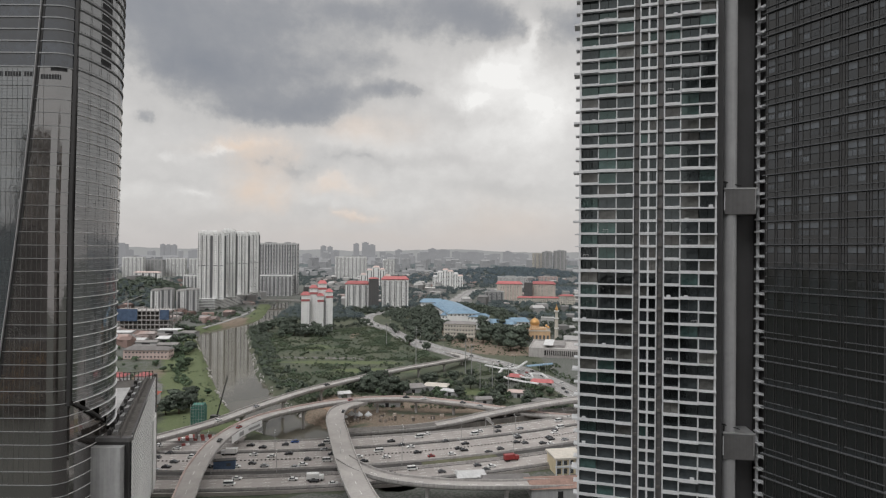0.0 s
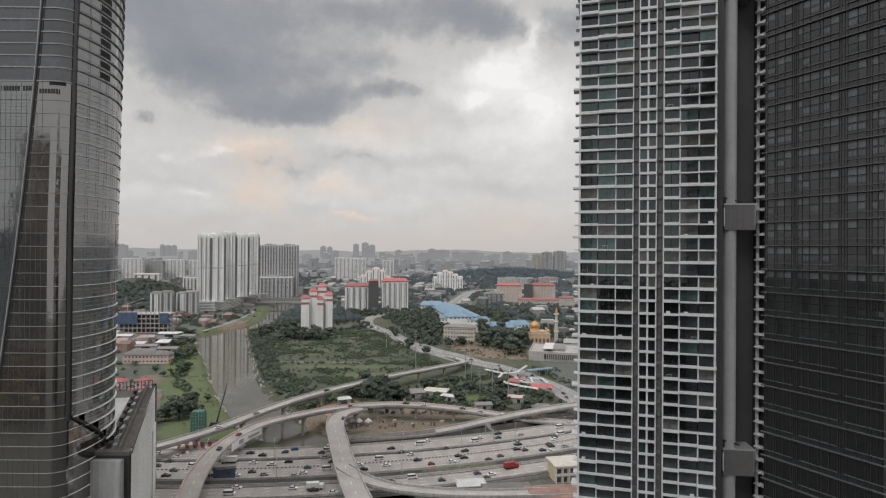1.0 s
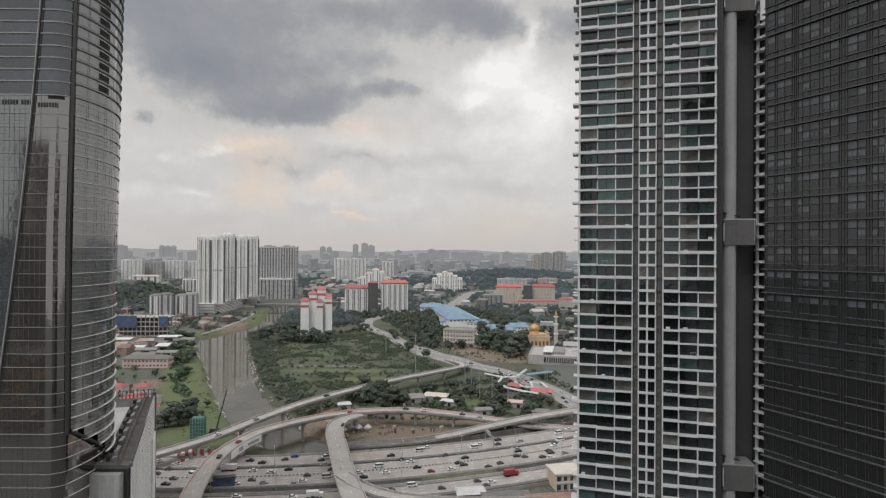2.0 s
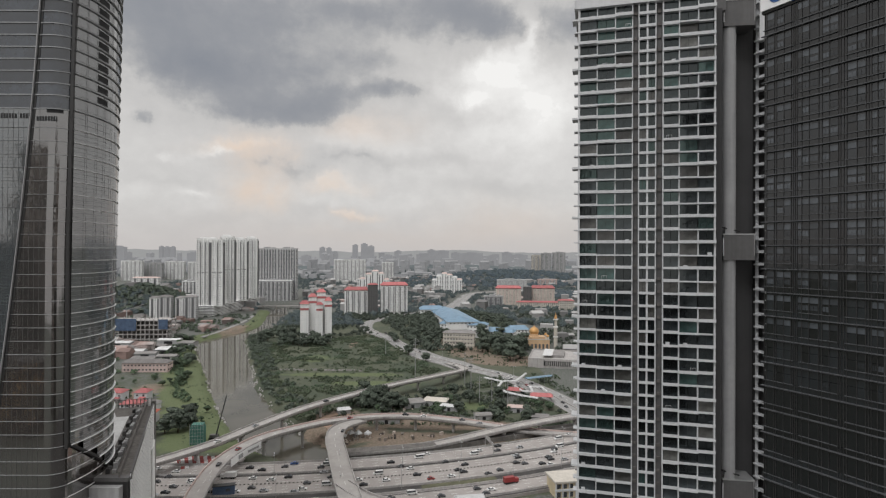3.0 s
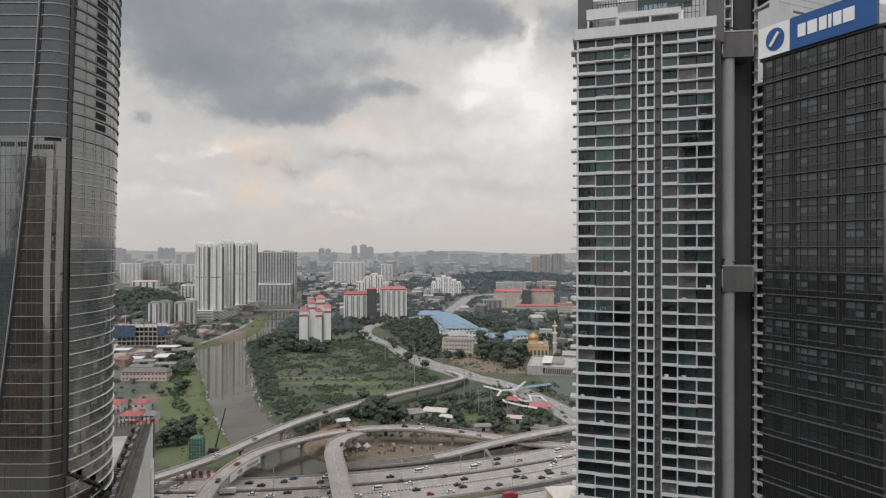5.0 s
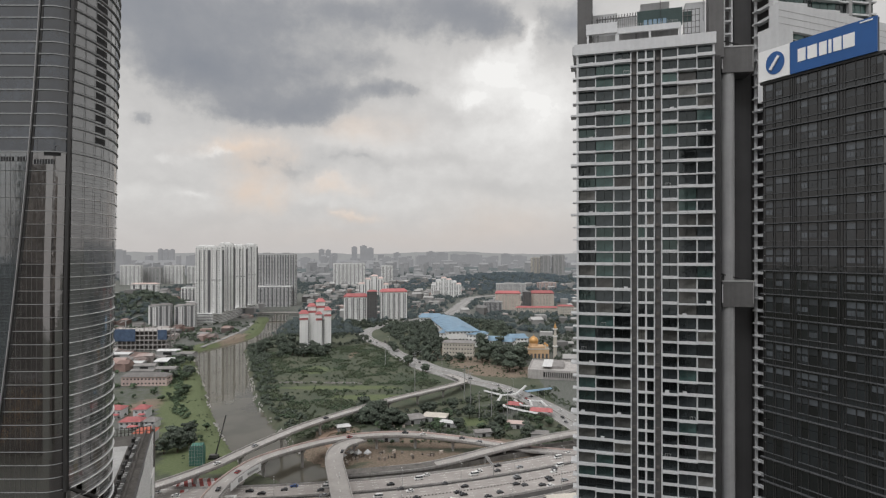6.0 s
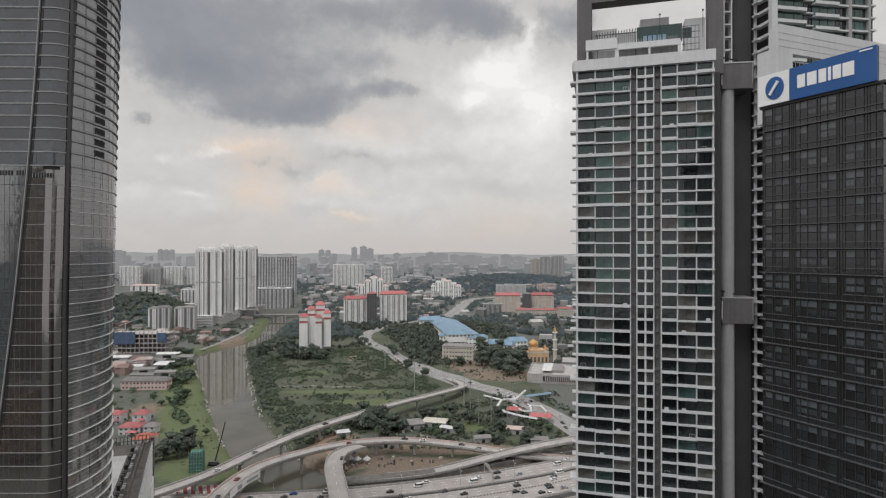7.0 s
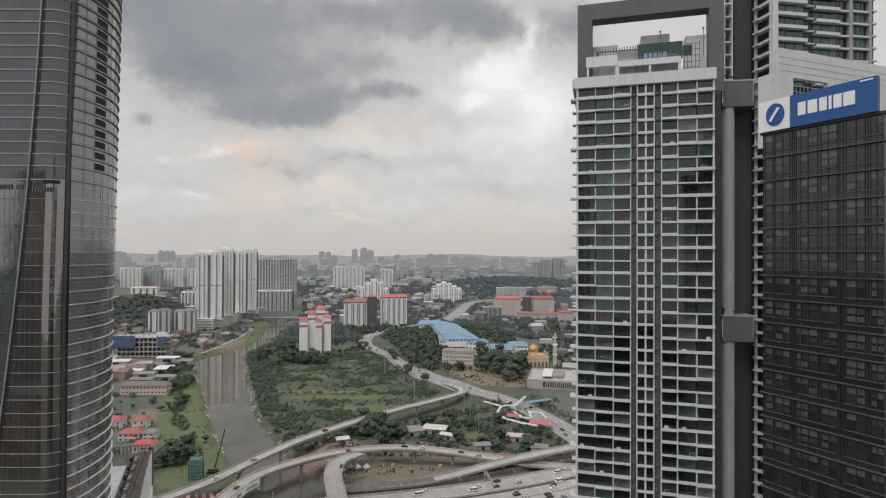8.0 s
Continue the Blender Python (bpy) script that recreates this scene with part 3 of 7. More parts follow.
flyover("long curved concrete flyover crossing the muddy river", [(-215, 225, 8), (-172, 270, 8), (-150, 296, 8), (-131, 322, 8.5), (-113, 361, 9), (-90, 400, 9.5), (-47, 453, 9.5), (-11, 491, 8.8), (8, 514, 7.8), (19, 534, 6.0), (22, 552, 4.2), (17, 572, 2.4), (6, 592, 1.1)], 8.6)
posts = thing("parapet_posts", 0, 0, label="row of short pale posts on the flyover parapet", category="posts", kind="structure")
for p in [q for q in spline([(-90, 400, 9.5), (-47, 453, 9.5), (-11, 491, 8.5)], 2.6) if -78 < q[0] < -22]:
    part("post", Geo().box(-0.2, 0.2, -0.2, 0.2, 0.9, 1.75), M_WHITE, posts, loc=(p[0] + 3.2, p[1] - 2.5, p[2]))
flyover("curved concrete slip road with a banner on its side", [(-82, 165, 9), (-94, 195, 9.5), (-103, 225, 9.5), (-111, 255, 9.5), (-115, 292, 9.5), (-108, 327, 9), (-91, 348, 9), (-71, 364, 9), (-48, 373, 9), (-22, 375, 9), (8, 370, 8), (34, 365, 6), (58, 362, 3.5), (95, 360, 1.2)], 8.8, pier_step=23, edge=M_PINK)
flyover("wide concrete ramp passing over the motorway", [(2, 150, 9), (-14, 187, 9.2), (-32, 226, 9.5), (-45, 264, 9.5), (-56, 303, 9.5), (-63, 330, 9.4), (-63, 351, 9.2), (-52, 366, 9.0)], 10.5)
flyover("grey ramp on a stained retaining wall beside the motorway", [(-60, 326, 1.6), (-35, 331, 1.9), (-10, 336, 2.6), (10, 344, 3.8), (30, 353, 5.5), (56, 364, 7.5), (90, 377, 9), (140, 396, 9)], 8.6, pier_step=26, solid=True)
flyover("concrete slip road curving beside the motorway", [(-47, 266, 9.3), (-36, 254, 8.8), (-22, 246.5, 8), (0, 243.5, 7), (24, 245, 6), (50, 250, 4.5), (90, 258, 2)], 7.5)

flyover("low concrete bridge over the river in the far town", [(-404, 1142, 4.5), (-360, 1146, 5.5), (-310, 1150, 5.5), (-255, 1156, 4.5)], 13, pier_step=22)


def road(label, points, width, surface, mark=True, kerb=True):
    path = spline(points, 6.0)
    path = [(x, y, max(z, rise(x, y) + 0.35)) for x, y, z in path]
    ob = thing("road", 0, 0, label=label, category="road", kind="structure")
    h = width / 2
    part("road_surface", Geo().sweep(path, [(-h, 0), (h, 0), (h, -1.2), (-h, -1.2)]), surface, ob)
    if kerb:
        for s in (-1, 1):
            part("kerb", Geo().sweep(path, [(s * h - 0.15, -1.0), (s * h + 0.15, -1.0), (s * h + 0.15, 0.18), (s * h - 0.15, 0.18)]), M_CONCRETE, ob)
    if width > 15:
        part("median", Geo().sweep(path, [(-0.35, -0.2), (0.35, -0.2), (0.15, 0.85), (-0.15, 0.85)]), M_CONCRETE, ob, "concrete median barrier")
    if mark:
        g = Geo()
        for side in (-h / 2, h / 2):
            for i in range(0, len(path) - 1, 2):
                a, b = Vector(path[i]), Vector(path[i + 1])
                off = Vector((b.y - a.y, a.x - b.x, 0)).normalized() * side
                g.beam(a + off, a.lerp(b, 0.6) + off, 0.18)
        stuff(part("lane_line", g, M_MARK, ob))
    return ob


road("winding grey dual carriageway between wooded banks", [(29, 566, 0.6), (8, 600, 0.6), (-22, 640, 0.6), (-62, 735, 0.6), (-92, 795, 0.6), (-112, 860, 0.6), (-113, 920, 0.6), (-96, 985, 0.6), (-62, 1040, 0.6), (-18, 1110, 0.6), (18, 1180, 0.6), (42, 1300, 0.6), (70, 1440, 0.6), (105, 1560, 0.6), (165, 1640, 0.6), (260, 1680, 0.6)], 28, M_ROAD)
road("busy grey road running past the covered walkway", [(27, 569, 0.5), (50, 548, 0.5), (72, 512, 0.5), (92, 462, 0.5), (108, 405, 0.5), (124, 340, 0.5)], 21, M_ROAD)
road("narrow access road along the far bank", [(-330, 770, 0.4), (-328, 850, 0.4), (-334, 950, 0.4), (-346, 1025, 0.4)], 6, M_ROAD, mark=False, kerb=False)
road("narrow service road beside the tall grass", [(-58, 404, 0.4), (-76, 410, 0.4), (-84, 395, 0.4), (-72, 372, 0.4)], 5, M_SOIL, mark=False, kerb=False)

# Added slab, mostly out of view: its dark colour dims the tower glass reflections.
M_PLAZA = mat("dark_asphalt", (0.055, 0.054, 0.053), 0.85, var=0.15, size=9, fine_size=1.2)
plaza = tagged(part("pavement", Geo().box(-96, 150, -70, 158, -0.5, 0.6), M_PLAZA), "added dark asphalt slab that dims reflections in the towers", "pavement", kind="structure")

# ---- the apartment tower on the east side ----
FLOOR_A = 3.157


def bays_of(edges):
    return [(a, b) for a, b in zip(edges[:-1], edges[1:])]


M_SIDE = mat("charcoal_and_shade_panel", (0.055, 0.054, 0.055), 0.6, var=0.1, size=8, fine_size=1.0, streak=0.1)
M_SCREEN = mat("dark_green_panel", (0.035, 0.060, 0.058), 0.4, var=0.1, size=4, fine_size=0.6)


def apartment_tower():
    rot = math.degrees(math.atan2(-9.0, 31.7))
    ob = thing("apartment_tower", 33.7, 143.0, 0, rot, "tall apartment tower with white balcony slabs and green glass", "tower")
    top, depth = 182.3, 24.0
    part("core", Geo().box(1.8, 33.0, 1.3, depth, 0, top), M_FRAME_DARK, ob)
    rng = random.Random(4)
    left = [1.35, 5.8, 10.2, 14.4]
    mid = [15.8, 17.8, 19.75]
    right = [21.45, 25.15, 29.45, 33.35]
    floors = int(top / FLOOR_A)
    base = top - floors * FLOOR_A
    panes, far_panes, far_green = 0, Geo(), Geo()
    shared = {}
    for k in range(floors):
        z = base + k * FLOOR_A
        low = z < 62
        for gi, group in enumerate((left, mid, right)):
            for bi, (a, b) in enumerate(bays_of(group)):
                # slab edge: every other floor has a deep upstand, bay by bay in turns
                deep = ((floors - k) % 2 == 1) if gi == 0 else (k + (1 if bi == 0 else 0)) % 2 == 0
                hgt = 0.6 if deep else 0.42 if bi == 0 else 0.22
                out = 0.95 if (k + bi * 2) % 3 == 0 else 0.3
                if gi == 1:
                    hgt, out = 0.5, 0.35
                key = ("slab", round(b - a, 2), hgt, out)
                if key not in shared:
                    g = Geo().box(0.0, b - a, -out, 1.25, -0.14, 0.14)
                    g.box(0.0, b - a, -out, -out + 0.14, 0.16, hgt)
                    shared[key] = g.mesh("slab")
                link_part("slab", shared[key], M_WHITE, ob, loc=(a, 0, z))
                green = (rng.random() < (0.34 if z > 110 else 0.25 if z < 75 else 0.12)) if gi == 0 and bi < 2 else rng.random() < (0.16 if z > 130 else 0.05)
                drawn = not green and rng.random() < 0.13
                key = ("pane", round(b - a, 2), green, drawn)
                if 60 < z and panes < 300:
                    if key not in shared:
                        w = b - a
                        g = Geo().box(0.12, w * 0.5 - 0.04, 0.72, 0.80, 0.18, FLOOR_A - 0.2)
                        g.box(w * 0.5 + 0.04, w - 0.12, 0.72, 0.80, 0.18, FLOOR_A - 0.2)
                        shared[key] = g.mesh("pane")
                    link_part("pane", shared[key], G_APT_GREEN if green else G_APT_PALE if drawn else G_APT, ob, loc=(a, 0, z))
                    panes += 1
                else:
                    (far_green if green else far_panes).box(a + 0.12, b - 0.12, 0.72, 0.80, z + 0.18, z + FLOOR_A - 0.2)
        # posts between bays; every third floor has one wide window instead
        if "post" not in shared:
            shared["post"] = Geo().box(-0.12, 0.12, -0.1, 0.7, 0.14, FLOOR_A - 0.14).mesh("post")
        for i, s in enumerate((10.2, 25.15, 5.8, 29.45)):
            if i < 2 or (k + i) % 3:
                link_part("post", shared["post"], M_WHITE, ob, loc=(s, 0, z))
        # ends of the slabs that stick out on the west side
        key = ("tab", k % 4 == 0)
        if key not in shared:
            shared[key] = Geo().box(-1.5 if key[1] else -1.0, 0.2, -0.2, 3.4 if key[1] else 2.2, -0.14, 0.34 if key[1] else 0.14).mesh("slab_end")
        link_part("slab_end", shared[key], M_WHITE, ob, loc=(1.15, 0, z))
    goods = (Geo().box(0, 0.9, 0, 0.35, 0.14, 0.85).mesh("balcony_unit"), Geo().box(0, 0.08, 0, 0.08, 0.14, 1.2).box(1.2, 1.28, 0, 0.08, 0.14, 1.2).box(0, 1.28, 0, 0.05, 1.12, 1.2).box(0.5, 0.56, 0, 0.05, 0.5, 1.2).mesh("drying_rack"))
    for i in range(26):
        k = rng.randrange(16, floors)
        s = rng.choice((2.2, 4.2, 7.0, 11.0, 12.6, 22.2, 23.4, 26.2, 27.8, 30.4, 31.6))
        j = i % 3 == 0
        link_part("drying_rack" if j else "balcony_unit", goods[1 if j else 0], M_WHITE if i % 2 else M_STEEL, ob, loc=(s, 0.1, base + k * FLOOR_A))
    stuff(part("panes", far_panes, G_APT, ob))
    stuff(part("green_panes", far_green, G_APT_GREEN, ob))
    for s, w in ((1.35, 0.5), (14.3, 0.22), (15.8, 0.24), (17.8, 0.4), (19.75, 0.24), (21.45, 0.26), (33.15, 0.36)):
        part("column", Geo().box(s - w / 2, s + w / 2, -0.12, 0.7, 0, top), M_WHITE, ob)
    for a, b in ((14.45, 15.65), (19.9, 21.3)):
        part("recess_wall", Geo().box(a, b, 1.0, 1.28, 0, top), M_FRAME, ob)
    # boxes of air conditioners in the recesses
    ac = Geo().box(0, 0.9, 0, 0.4, 0, 0.7).mesh("air_conditioner")
    for k in range(14, floors):
        for s in (14.6, 20.15):
            link_part("air_conditioner", ac, M_CONCRETE_DARK, ob, loc=(s, 0.58, base + k * FLOOR_A + 0.2))
    # crown: white parapet, roof terrace and the great grey portal behind it
    part("parapet", Geo().box(0.55, 33.65, -0.6, 1.4, top - 0.4, top + 2.3).box(0.1, 0.55, 0.0, depth, top, top + 2.0), M_WHITE, ob, "deep plain white parapet band")
    part("roof_slab", Geo().box(0.6, 33.3, 1.4, depth, top, top + 0.6), M_CONCRETE, ob)
    part("terrace_wall", Geo().box(3.4, 11.2, 3.2, 4.0, top + 5.9, top + 8.6).box(11.2, 26.3, 3.4, 4.0, top + 5.5, top + 7.0).box(3.6, 4.1, 3.4, 3.9, top, top + 5.9).box(10.7, 11.6, 3.5, 4.2, top, top + 6.2).box(18.8, 19.3, 3.5, 4.0, top, top + 5.5).box(25.9, 26.4, 3.5, 4.0, top, top + 6.6), M_WHITE, ob, "white roof terrace edge")
    part("terrace_back", Geo().box(3.8, 26.2, 7.4, 7.7, top + 0.6, top + 6.8), M_GREY_WALL, ob, "shaded grey wall behind the terrace")
    part("terrace_screen", Geo().box(11.4, 16.0, 5.6, 5.9, top + 7.0, top + 10.3), M_WHITE, ob, "white slatted screen")
    for i in range(9):
        part("slat", Geo().box(11.5 + i * 0.5, 11.62 + i * 0.5, 5.4, 5.6, top + 7.0, top + 10.2), M_GREY_WALL, ob)
    part("roof_block", Geo().box(4.9, 11.4, 10.2, 15, top + 6.8, top + 13.6).box(17.4, 24.6, 12.0, 18, top + 6.8, top + 16.0).box(28.2, 33.0, 9.7, 13, top + 0.6, top + 14.0), M_WHITE, ob, "white rooftop plant block")
    part("dark_screen", Geo().box(16.1, 26.9, 5.0, 5.5, top + 6.9, top + 11.3), M_SCREEN, ob, "dark green glazed rooftop screen")
    for i in range(5):
        part("screen_pane", Geo().box(17.7 + i * 1.15, 18.5 + i * 1.15, 4.9, 5.0, top + 7.6, top + 8.9), M_BLUE_ROOF, ob)
    for i in range(15):
        part("pergola_bar", Geo().box(6.1 + i * 0.68, 6.3 + i * 0.68, 4.2, 8.4, top + 10.2 + i * 0.03, top + 10.5 + i * 0.03), M_FRAME, ob)
    for y in (4.4, 7.8):
        part("pergola_beam", Geo().box(5.9, 16.0, y, y + 0.2, top + 9.85, top + 10.1), M_FRAME, ob)
    for s in (6.4, 11.2, 15.8):
        part("pergola_post", Geo().box(s - 0.1, s + 0.1, 4.4, 4.6, top + 0.6, top + 9.85), M_FRAME, ob)
    for i in range(5):
        part("scaffold_post", Geo().box(27.1 + i * 0.92, 27.22 + i * 0.92, 5.2, 5.32, top + 0.6, top + 10.6), M_FRAME, ob)
        part("scaffold_rail", Geo().box(26.9, 31.0, 5.08, 5.2, top + 4.4 + i * 1.5, top + 4.52 + i * 1.5), M_FRAME, ob)
    part("scaffold_sheet", Geo().box(27.0, 29.2, 5.4, 5.5, top + 7.6, top + 10.2), M_SCREEN, ob, "dark green sheet on the scaffold")
    for i in range(36):
        part("railing_post", Geo().box(11.6 + i * 0.4, 11.66 + i * 0.4, 4.0, 4.06, top + 7.0, top + 8.0), M_STEEL, ob)
    hi = top + 23.4
    for a, b, y0, z0 in ((1.15, 4.85, 5.6, top - 4), (33.1, 36.5, 5.6, top - 2)):
        part("portal_post", Geo().box(a, b, y0, 9.6, z0, hi), M_FRAME, ob, "broad dark grey post of the roof portal")
    part("portal_beam", Geo().box(4.85, 33.1, 5.6, 9.6, hi - 4.2, hi), M_FRAME, ob, "dark grey beam of the roof portal")
    # The portal leg continued downward; its shade is put into the darker colour.
    part("side_fin", Geo().box(33.5, 35.5, 4.2, 9.6, 0, top - 2), M_SIDE, ob, "portal leg below the roof, colour darkened for shade")
    part("portal_soffit", Geo().box(4.85, 33.1, 5.75, 9.5, hi - 4.35, hi - 4.2).box(4.85, 5.0, 5.75, 9.5, top + 9.5, hi - 4.35), M_FRAME_DARK, ob)
    for s in (21.6, 31.6):
        part("roof_lamp", Geo().cyl(s, 4.4, top + 6.9, top + 13.6, 0.06, 0.06, 6).cyl(s, 4.4, top + 13.6, top + 14.0, 0.22, 0.22, 8), M_FRAME_DARK, ob)
    return ob


def link_column():
    ob = thing("link_bridge_column", 69.3, 140.0, 0, -8, "pale grey round column carrying dark link bridge boxes", "column")
    part("shaft", Geo().cyl(3.1, 2.0, 0, 178, 1.75, 1.75, 32), M_COLUMN, ob)
    part("shaft_upper", Geo().box(1.2, 2.9, 2.5, 4.0, 184, 235), M_WHITE, ob)
    for z in (-1.5, 56.8, 118.1, 176.8):
        b = part("link_box", Geo().box(1.35, 8.75, 0.0, 6.0, z, z + 6.3), M_FRAME, ob, "dark grey clad link bridge")
        part("cap", Geo().box(1.2, 8.9, -0.12, 6.1, z + 6.3, z + 6.62), M_STEEL, b)
        part("edge_trim", Geo().box(1.2, 1.42, -0.12, 0.0, z + 1.0, z + 5.6), M_WHITE, b)
        part("edge_trim", Geo().box(8.5, 8.62, -0.12, 0.0, z + 1.0, z + 6.3), M_STEEL, b)
    for z in (63.8, 124.8, 183.5):
        part("davit", Geo().beam((1.6, 0.6, z - 0.4), (1.8, 0.6, z + 1.6), 0.3).beam((1.2, 0.6, z + 1.5), (5.4, 0.6, z + 0.4), 0.28), M_RUBBER, ob, "small black davit arm")
    part("rear_wall", Geo().box(0.6, 20.0, 7.0, 8.0, 0, 235), M_SIDE, ob, "charcoal wall behind the column")
    part("wall_panel", Geo().box(6.3, 10.6, 6.3, 6.9, 0, 235), M_SIDE, ob)
    strip = Geo()
    for k in range(16):
        strip.box(2.9, 4.4, 2.6, 4.2, 184 + k * 3.25, 184.4 + k * 3.25)
    strip.box(4.4, 4.7, 2.5, 4.2, 184, 235)
    part("balcony_strip", strip, M_WHITE, ob)
    return ob


def second_tower():
    rot = 9.2
    ob = thing("rear_apartment_tower", 81.5, 137.0, 0, rot, "rear apartment tower with white slabs over dark green glass", "tower")
    top = 238.0
    part("core", Geo().box(0.8, 29.6, 1.2, 24, 0, top), M_FRAME_DARK, ob)
    shared = {}
    n = int(top / FLOOR_A)
    for k in range(n):
        z = 0.1 + k * FLOOR_A
        key = "balcony"
        if key not in shared:
            g = Geo().box(-0.5, 0.8, 0.6, 5.2, -0.15, 0.15).box(-0.5, -0.38, 0.6, 5.2, 0.15, 0.55).box(-1.2, -0.5, 3.6, 5.4, -0.14, 0.2)
            shared[key] = g.mesh("balcony")
        link_part("balcony", shared[key], M_WHITE, ob, loc=(0, 0, z))
        if z > 150:
            for a, b, out, hgt, drop in ((1.3, 9.4, 0.5, 0.66, 0.0), (9.5, 11.6, 0.1, 0.1, 0.4), (11.8, 18.6, 0.6, 0.62, 1.1), (18.6, 21.8, 0.15, 0.3, 1.1), (22.6, 27.4, 0.2, 0.3, 0.9), (28.2, 29.6, 0.3, 0.3, 0.5)):
                kk = (out, round(b - a, 1))
                if kk not in shared:
                    shared[kk] = Geo().box(0, b - a, -out, 1.2, -0.15, 0.15).box(0, b - a, -out, -out + 0.14, 0.15, hgt).mesh("slab")
                link_part("slab", shared[kk], M_WHITE, ob, loc=(a, 0, z - drop))
                kp = ("pane", round(b - a, 1))
                if kp not in shared:
                    w = b - a
                    g = Geo()
                    for i in range(3):
                        g.box(w * i / 3 + 0.08, w * (i + 1) / 3 - 0.08, 0.7, 0.8, 0.16, FLOOR_A - 0.16)
                    shared[kp] = g.mesh("pane")
                link_part("pane", shared[kp], G_APT_GREEN if (k + int(a)) % 3 else G_APT, ob, loc=(a, 0, z - drop))
    part("corner_column", Geo().box(-0.2, 1.3, -0.4, 0.9, 0, top), M_WHITE, ob, "white corner column")
    for s, w in ((22.1, 0.9), (27.8, 0.7)):
        part("corner_post", Geo().box(s - w / 2, s + w / 2, -0.2, 1.2, 140, top), M_COLUMN, ob, "pale grey upright post")
    part("rear_column", Geo().box(-0.45, 0.1, 5.2, 5.7, 0, top), M_WHITE, ob)
    return ob


def office_block():
    """Local x runs along the west face from its far end to the near corner, y into the block."""
    cx, cy = 53.2, 93.0
    ex, ey = 0.48, -0.877
    rot = math.degrees(math.atan2(ey, ex))
    ob = thing("office_block", cx, cy, 0, rot, "black glass office block with thin ledges at each floor", "office block")
    x0, w, top, fl = 0.6, 17.5, 159.5, 3.84
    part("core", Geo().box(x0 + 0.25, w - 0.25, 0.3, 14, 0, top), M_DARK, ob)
    # Unseen sides made white so the apartment panes mirror them less darkly.
    part("rear_wall", Geo().box(x0, w, 14, 14.4, 0, top), M_WHITE, ob, "unseen rear wall, white to lighten its reflection")
    part("end_wall", Geo().box(x0 - 0.2, x0 + 0.25, 0.4, 14, 0, top), M_WHITE, ob, "unseen end wall, white to lighten its reflection")
    rng = random.Random(9)
    mull = [x0, 0.95, 2.19, 2.55, 3.72, 4.86, 5.21, 5.5, 5.81, 6.49, 7.57, 8.95, 9.43, 10.45, 11.67, 11.97, 12.42, 12.79, 14.1, 15.23, 15.58, 15.93, 16.68, w]
    shared = {}
    count, rest = 0, Geo()
    n = int(top / fl)
    base = top - n * fl
    for k in range(n):
        z = base + k * fl
        # ledge and the thin broken fin above it
        if "ledge" not in shared:
            shared["ledge"] = Geo().box(x0 - 0.4, w + 0.35, -0.42, 0.1, 0.0, 0.14).box(w - 0.1, w + 0.35, 0.1, 14, 0.0, 0.14).mesh("ledge")
            shared["fin"] = Geo().box(x0 - 0.2, 5.25, -0.26, 0.0, 0.98, 1.06).box(6.1, 11.6, -0.26, 0.0, 0.98, 1.06).box(12.6, w + 0.2, -0.26, 0.0, 0.98, 1.08).mesh("thin_ledge")
            shared["spandrel"] = Geo().box(x0, w, 0.0, 0.22, 0.16, 0.98).mesh("spandrel")
        link_part("ledge", shared["ledge"], M_LEDGE, ob, loc=(0, 0, z))
        link_part("thin_ledge", shared["fin"], M_LEDGE, ob, loc=(0, 0, z))
        link_part("spandrel", shared["spandrel"], G_DARK, ob, loc=(0, 0, z))
        run = rng.random()
        for a, b in zip(mull[:-1], mull[1:]):
            wide = b - a > 0.6
            run = 0.65 * run + 0.35 * rng.random()
            # Blinds get denser with height, which paints in the sky's reflection.
            if wide and z > 60 and run < (0.48 if z > 112 else 0.34 if z > 96 else 0.12):
                key = ("blind", round(b - a, 2))
                if key not in shared:
                    shared[key] = Geo().box(0.1, (b - a) * 0.5 - 0.03, -0.02, 0.02, 1.5, 2.25).box((b - a) * 0.5 + 0.03, b - a - 0.1, -0.02, 0.02, 1.5, 2.25).mesh("blind")
                link_part("blind", shared[key], G_DARK_PALE, ob, loc=(a, 0, z))
            # Only above 104 m: mirrored sky is put into the pale pane colour.
            if wide and z > 104:
                key = ("transom", round(b - a, 2))
                if key not in shared:
                    shared[key] = Geo().box(0.08, b - a - 0.08, -0.015, 0.02, 2.62, 3.5).mesh("transom_pane")
                link_part("transom_pane", shared[key], G_DARK_PALE, ob, loc=(a, 0, z))
            if z > 97 and count < 300:
                key = ("pane", round(b - a, 2))
                if key not in shared:
                    wd = b - a
                    shared[key] = Geo().box(0.05, wd - 0.05, 0.02, 0.1, 1.06, 2.5).box(0.05, wd - 0.05, 0.02, 0.1, 2.58, 3.7).mesh("pane")
                link_part("pane", shared[key], G_DARK, ob, loc=(a, 0, z))
                count += 1
            else:
                rest.box(a + 0.05, b - 0.05, 0.02, 0.1, z + 1.06, z + 3.7)
    stuff(part("panes", rest, G_DARK, ob))
    for s in mull:
        part("mullion", Geo().box(s - 0.035, s + 0.035, -0.08, 0.1, 0, top), M_FRAME_DARK, ob)
    part("side_glass", Geo().box(w - 0.25, w, 0.0, 14, 0, top), G_DARK, ob)
    part("roof_edge", Geo().box(x0 - 0.4, w + 0.3, -0.2, 14.4, top, top + 0.38), M_FRAME_DARK, ob)
    return ob


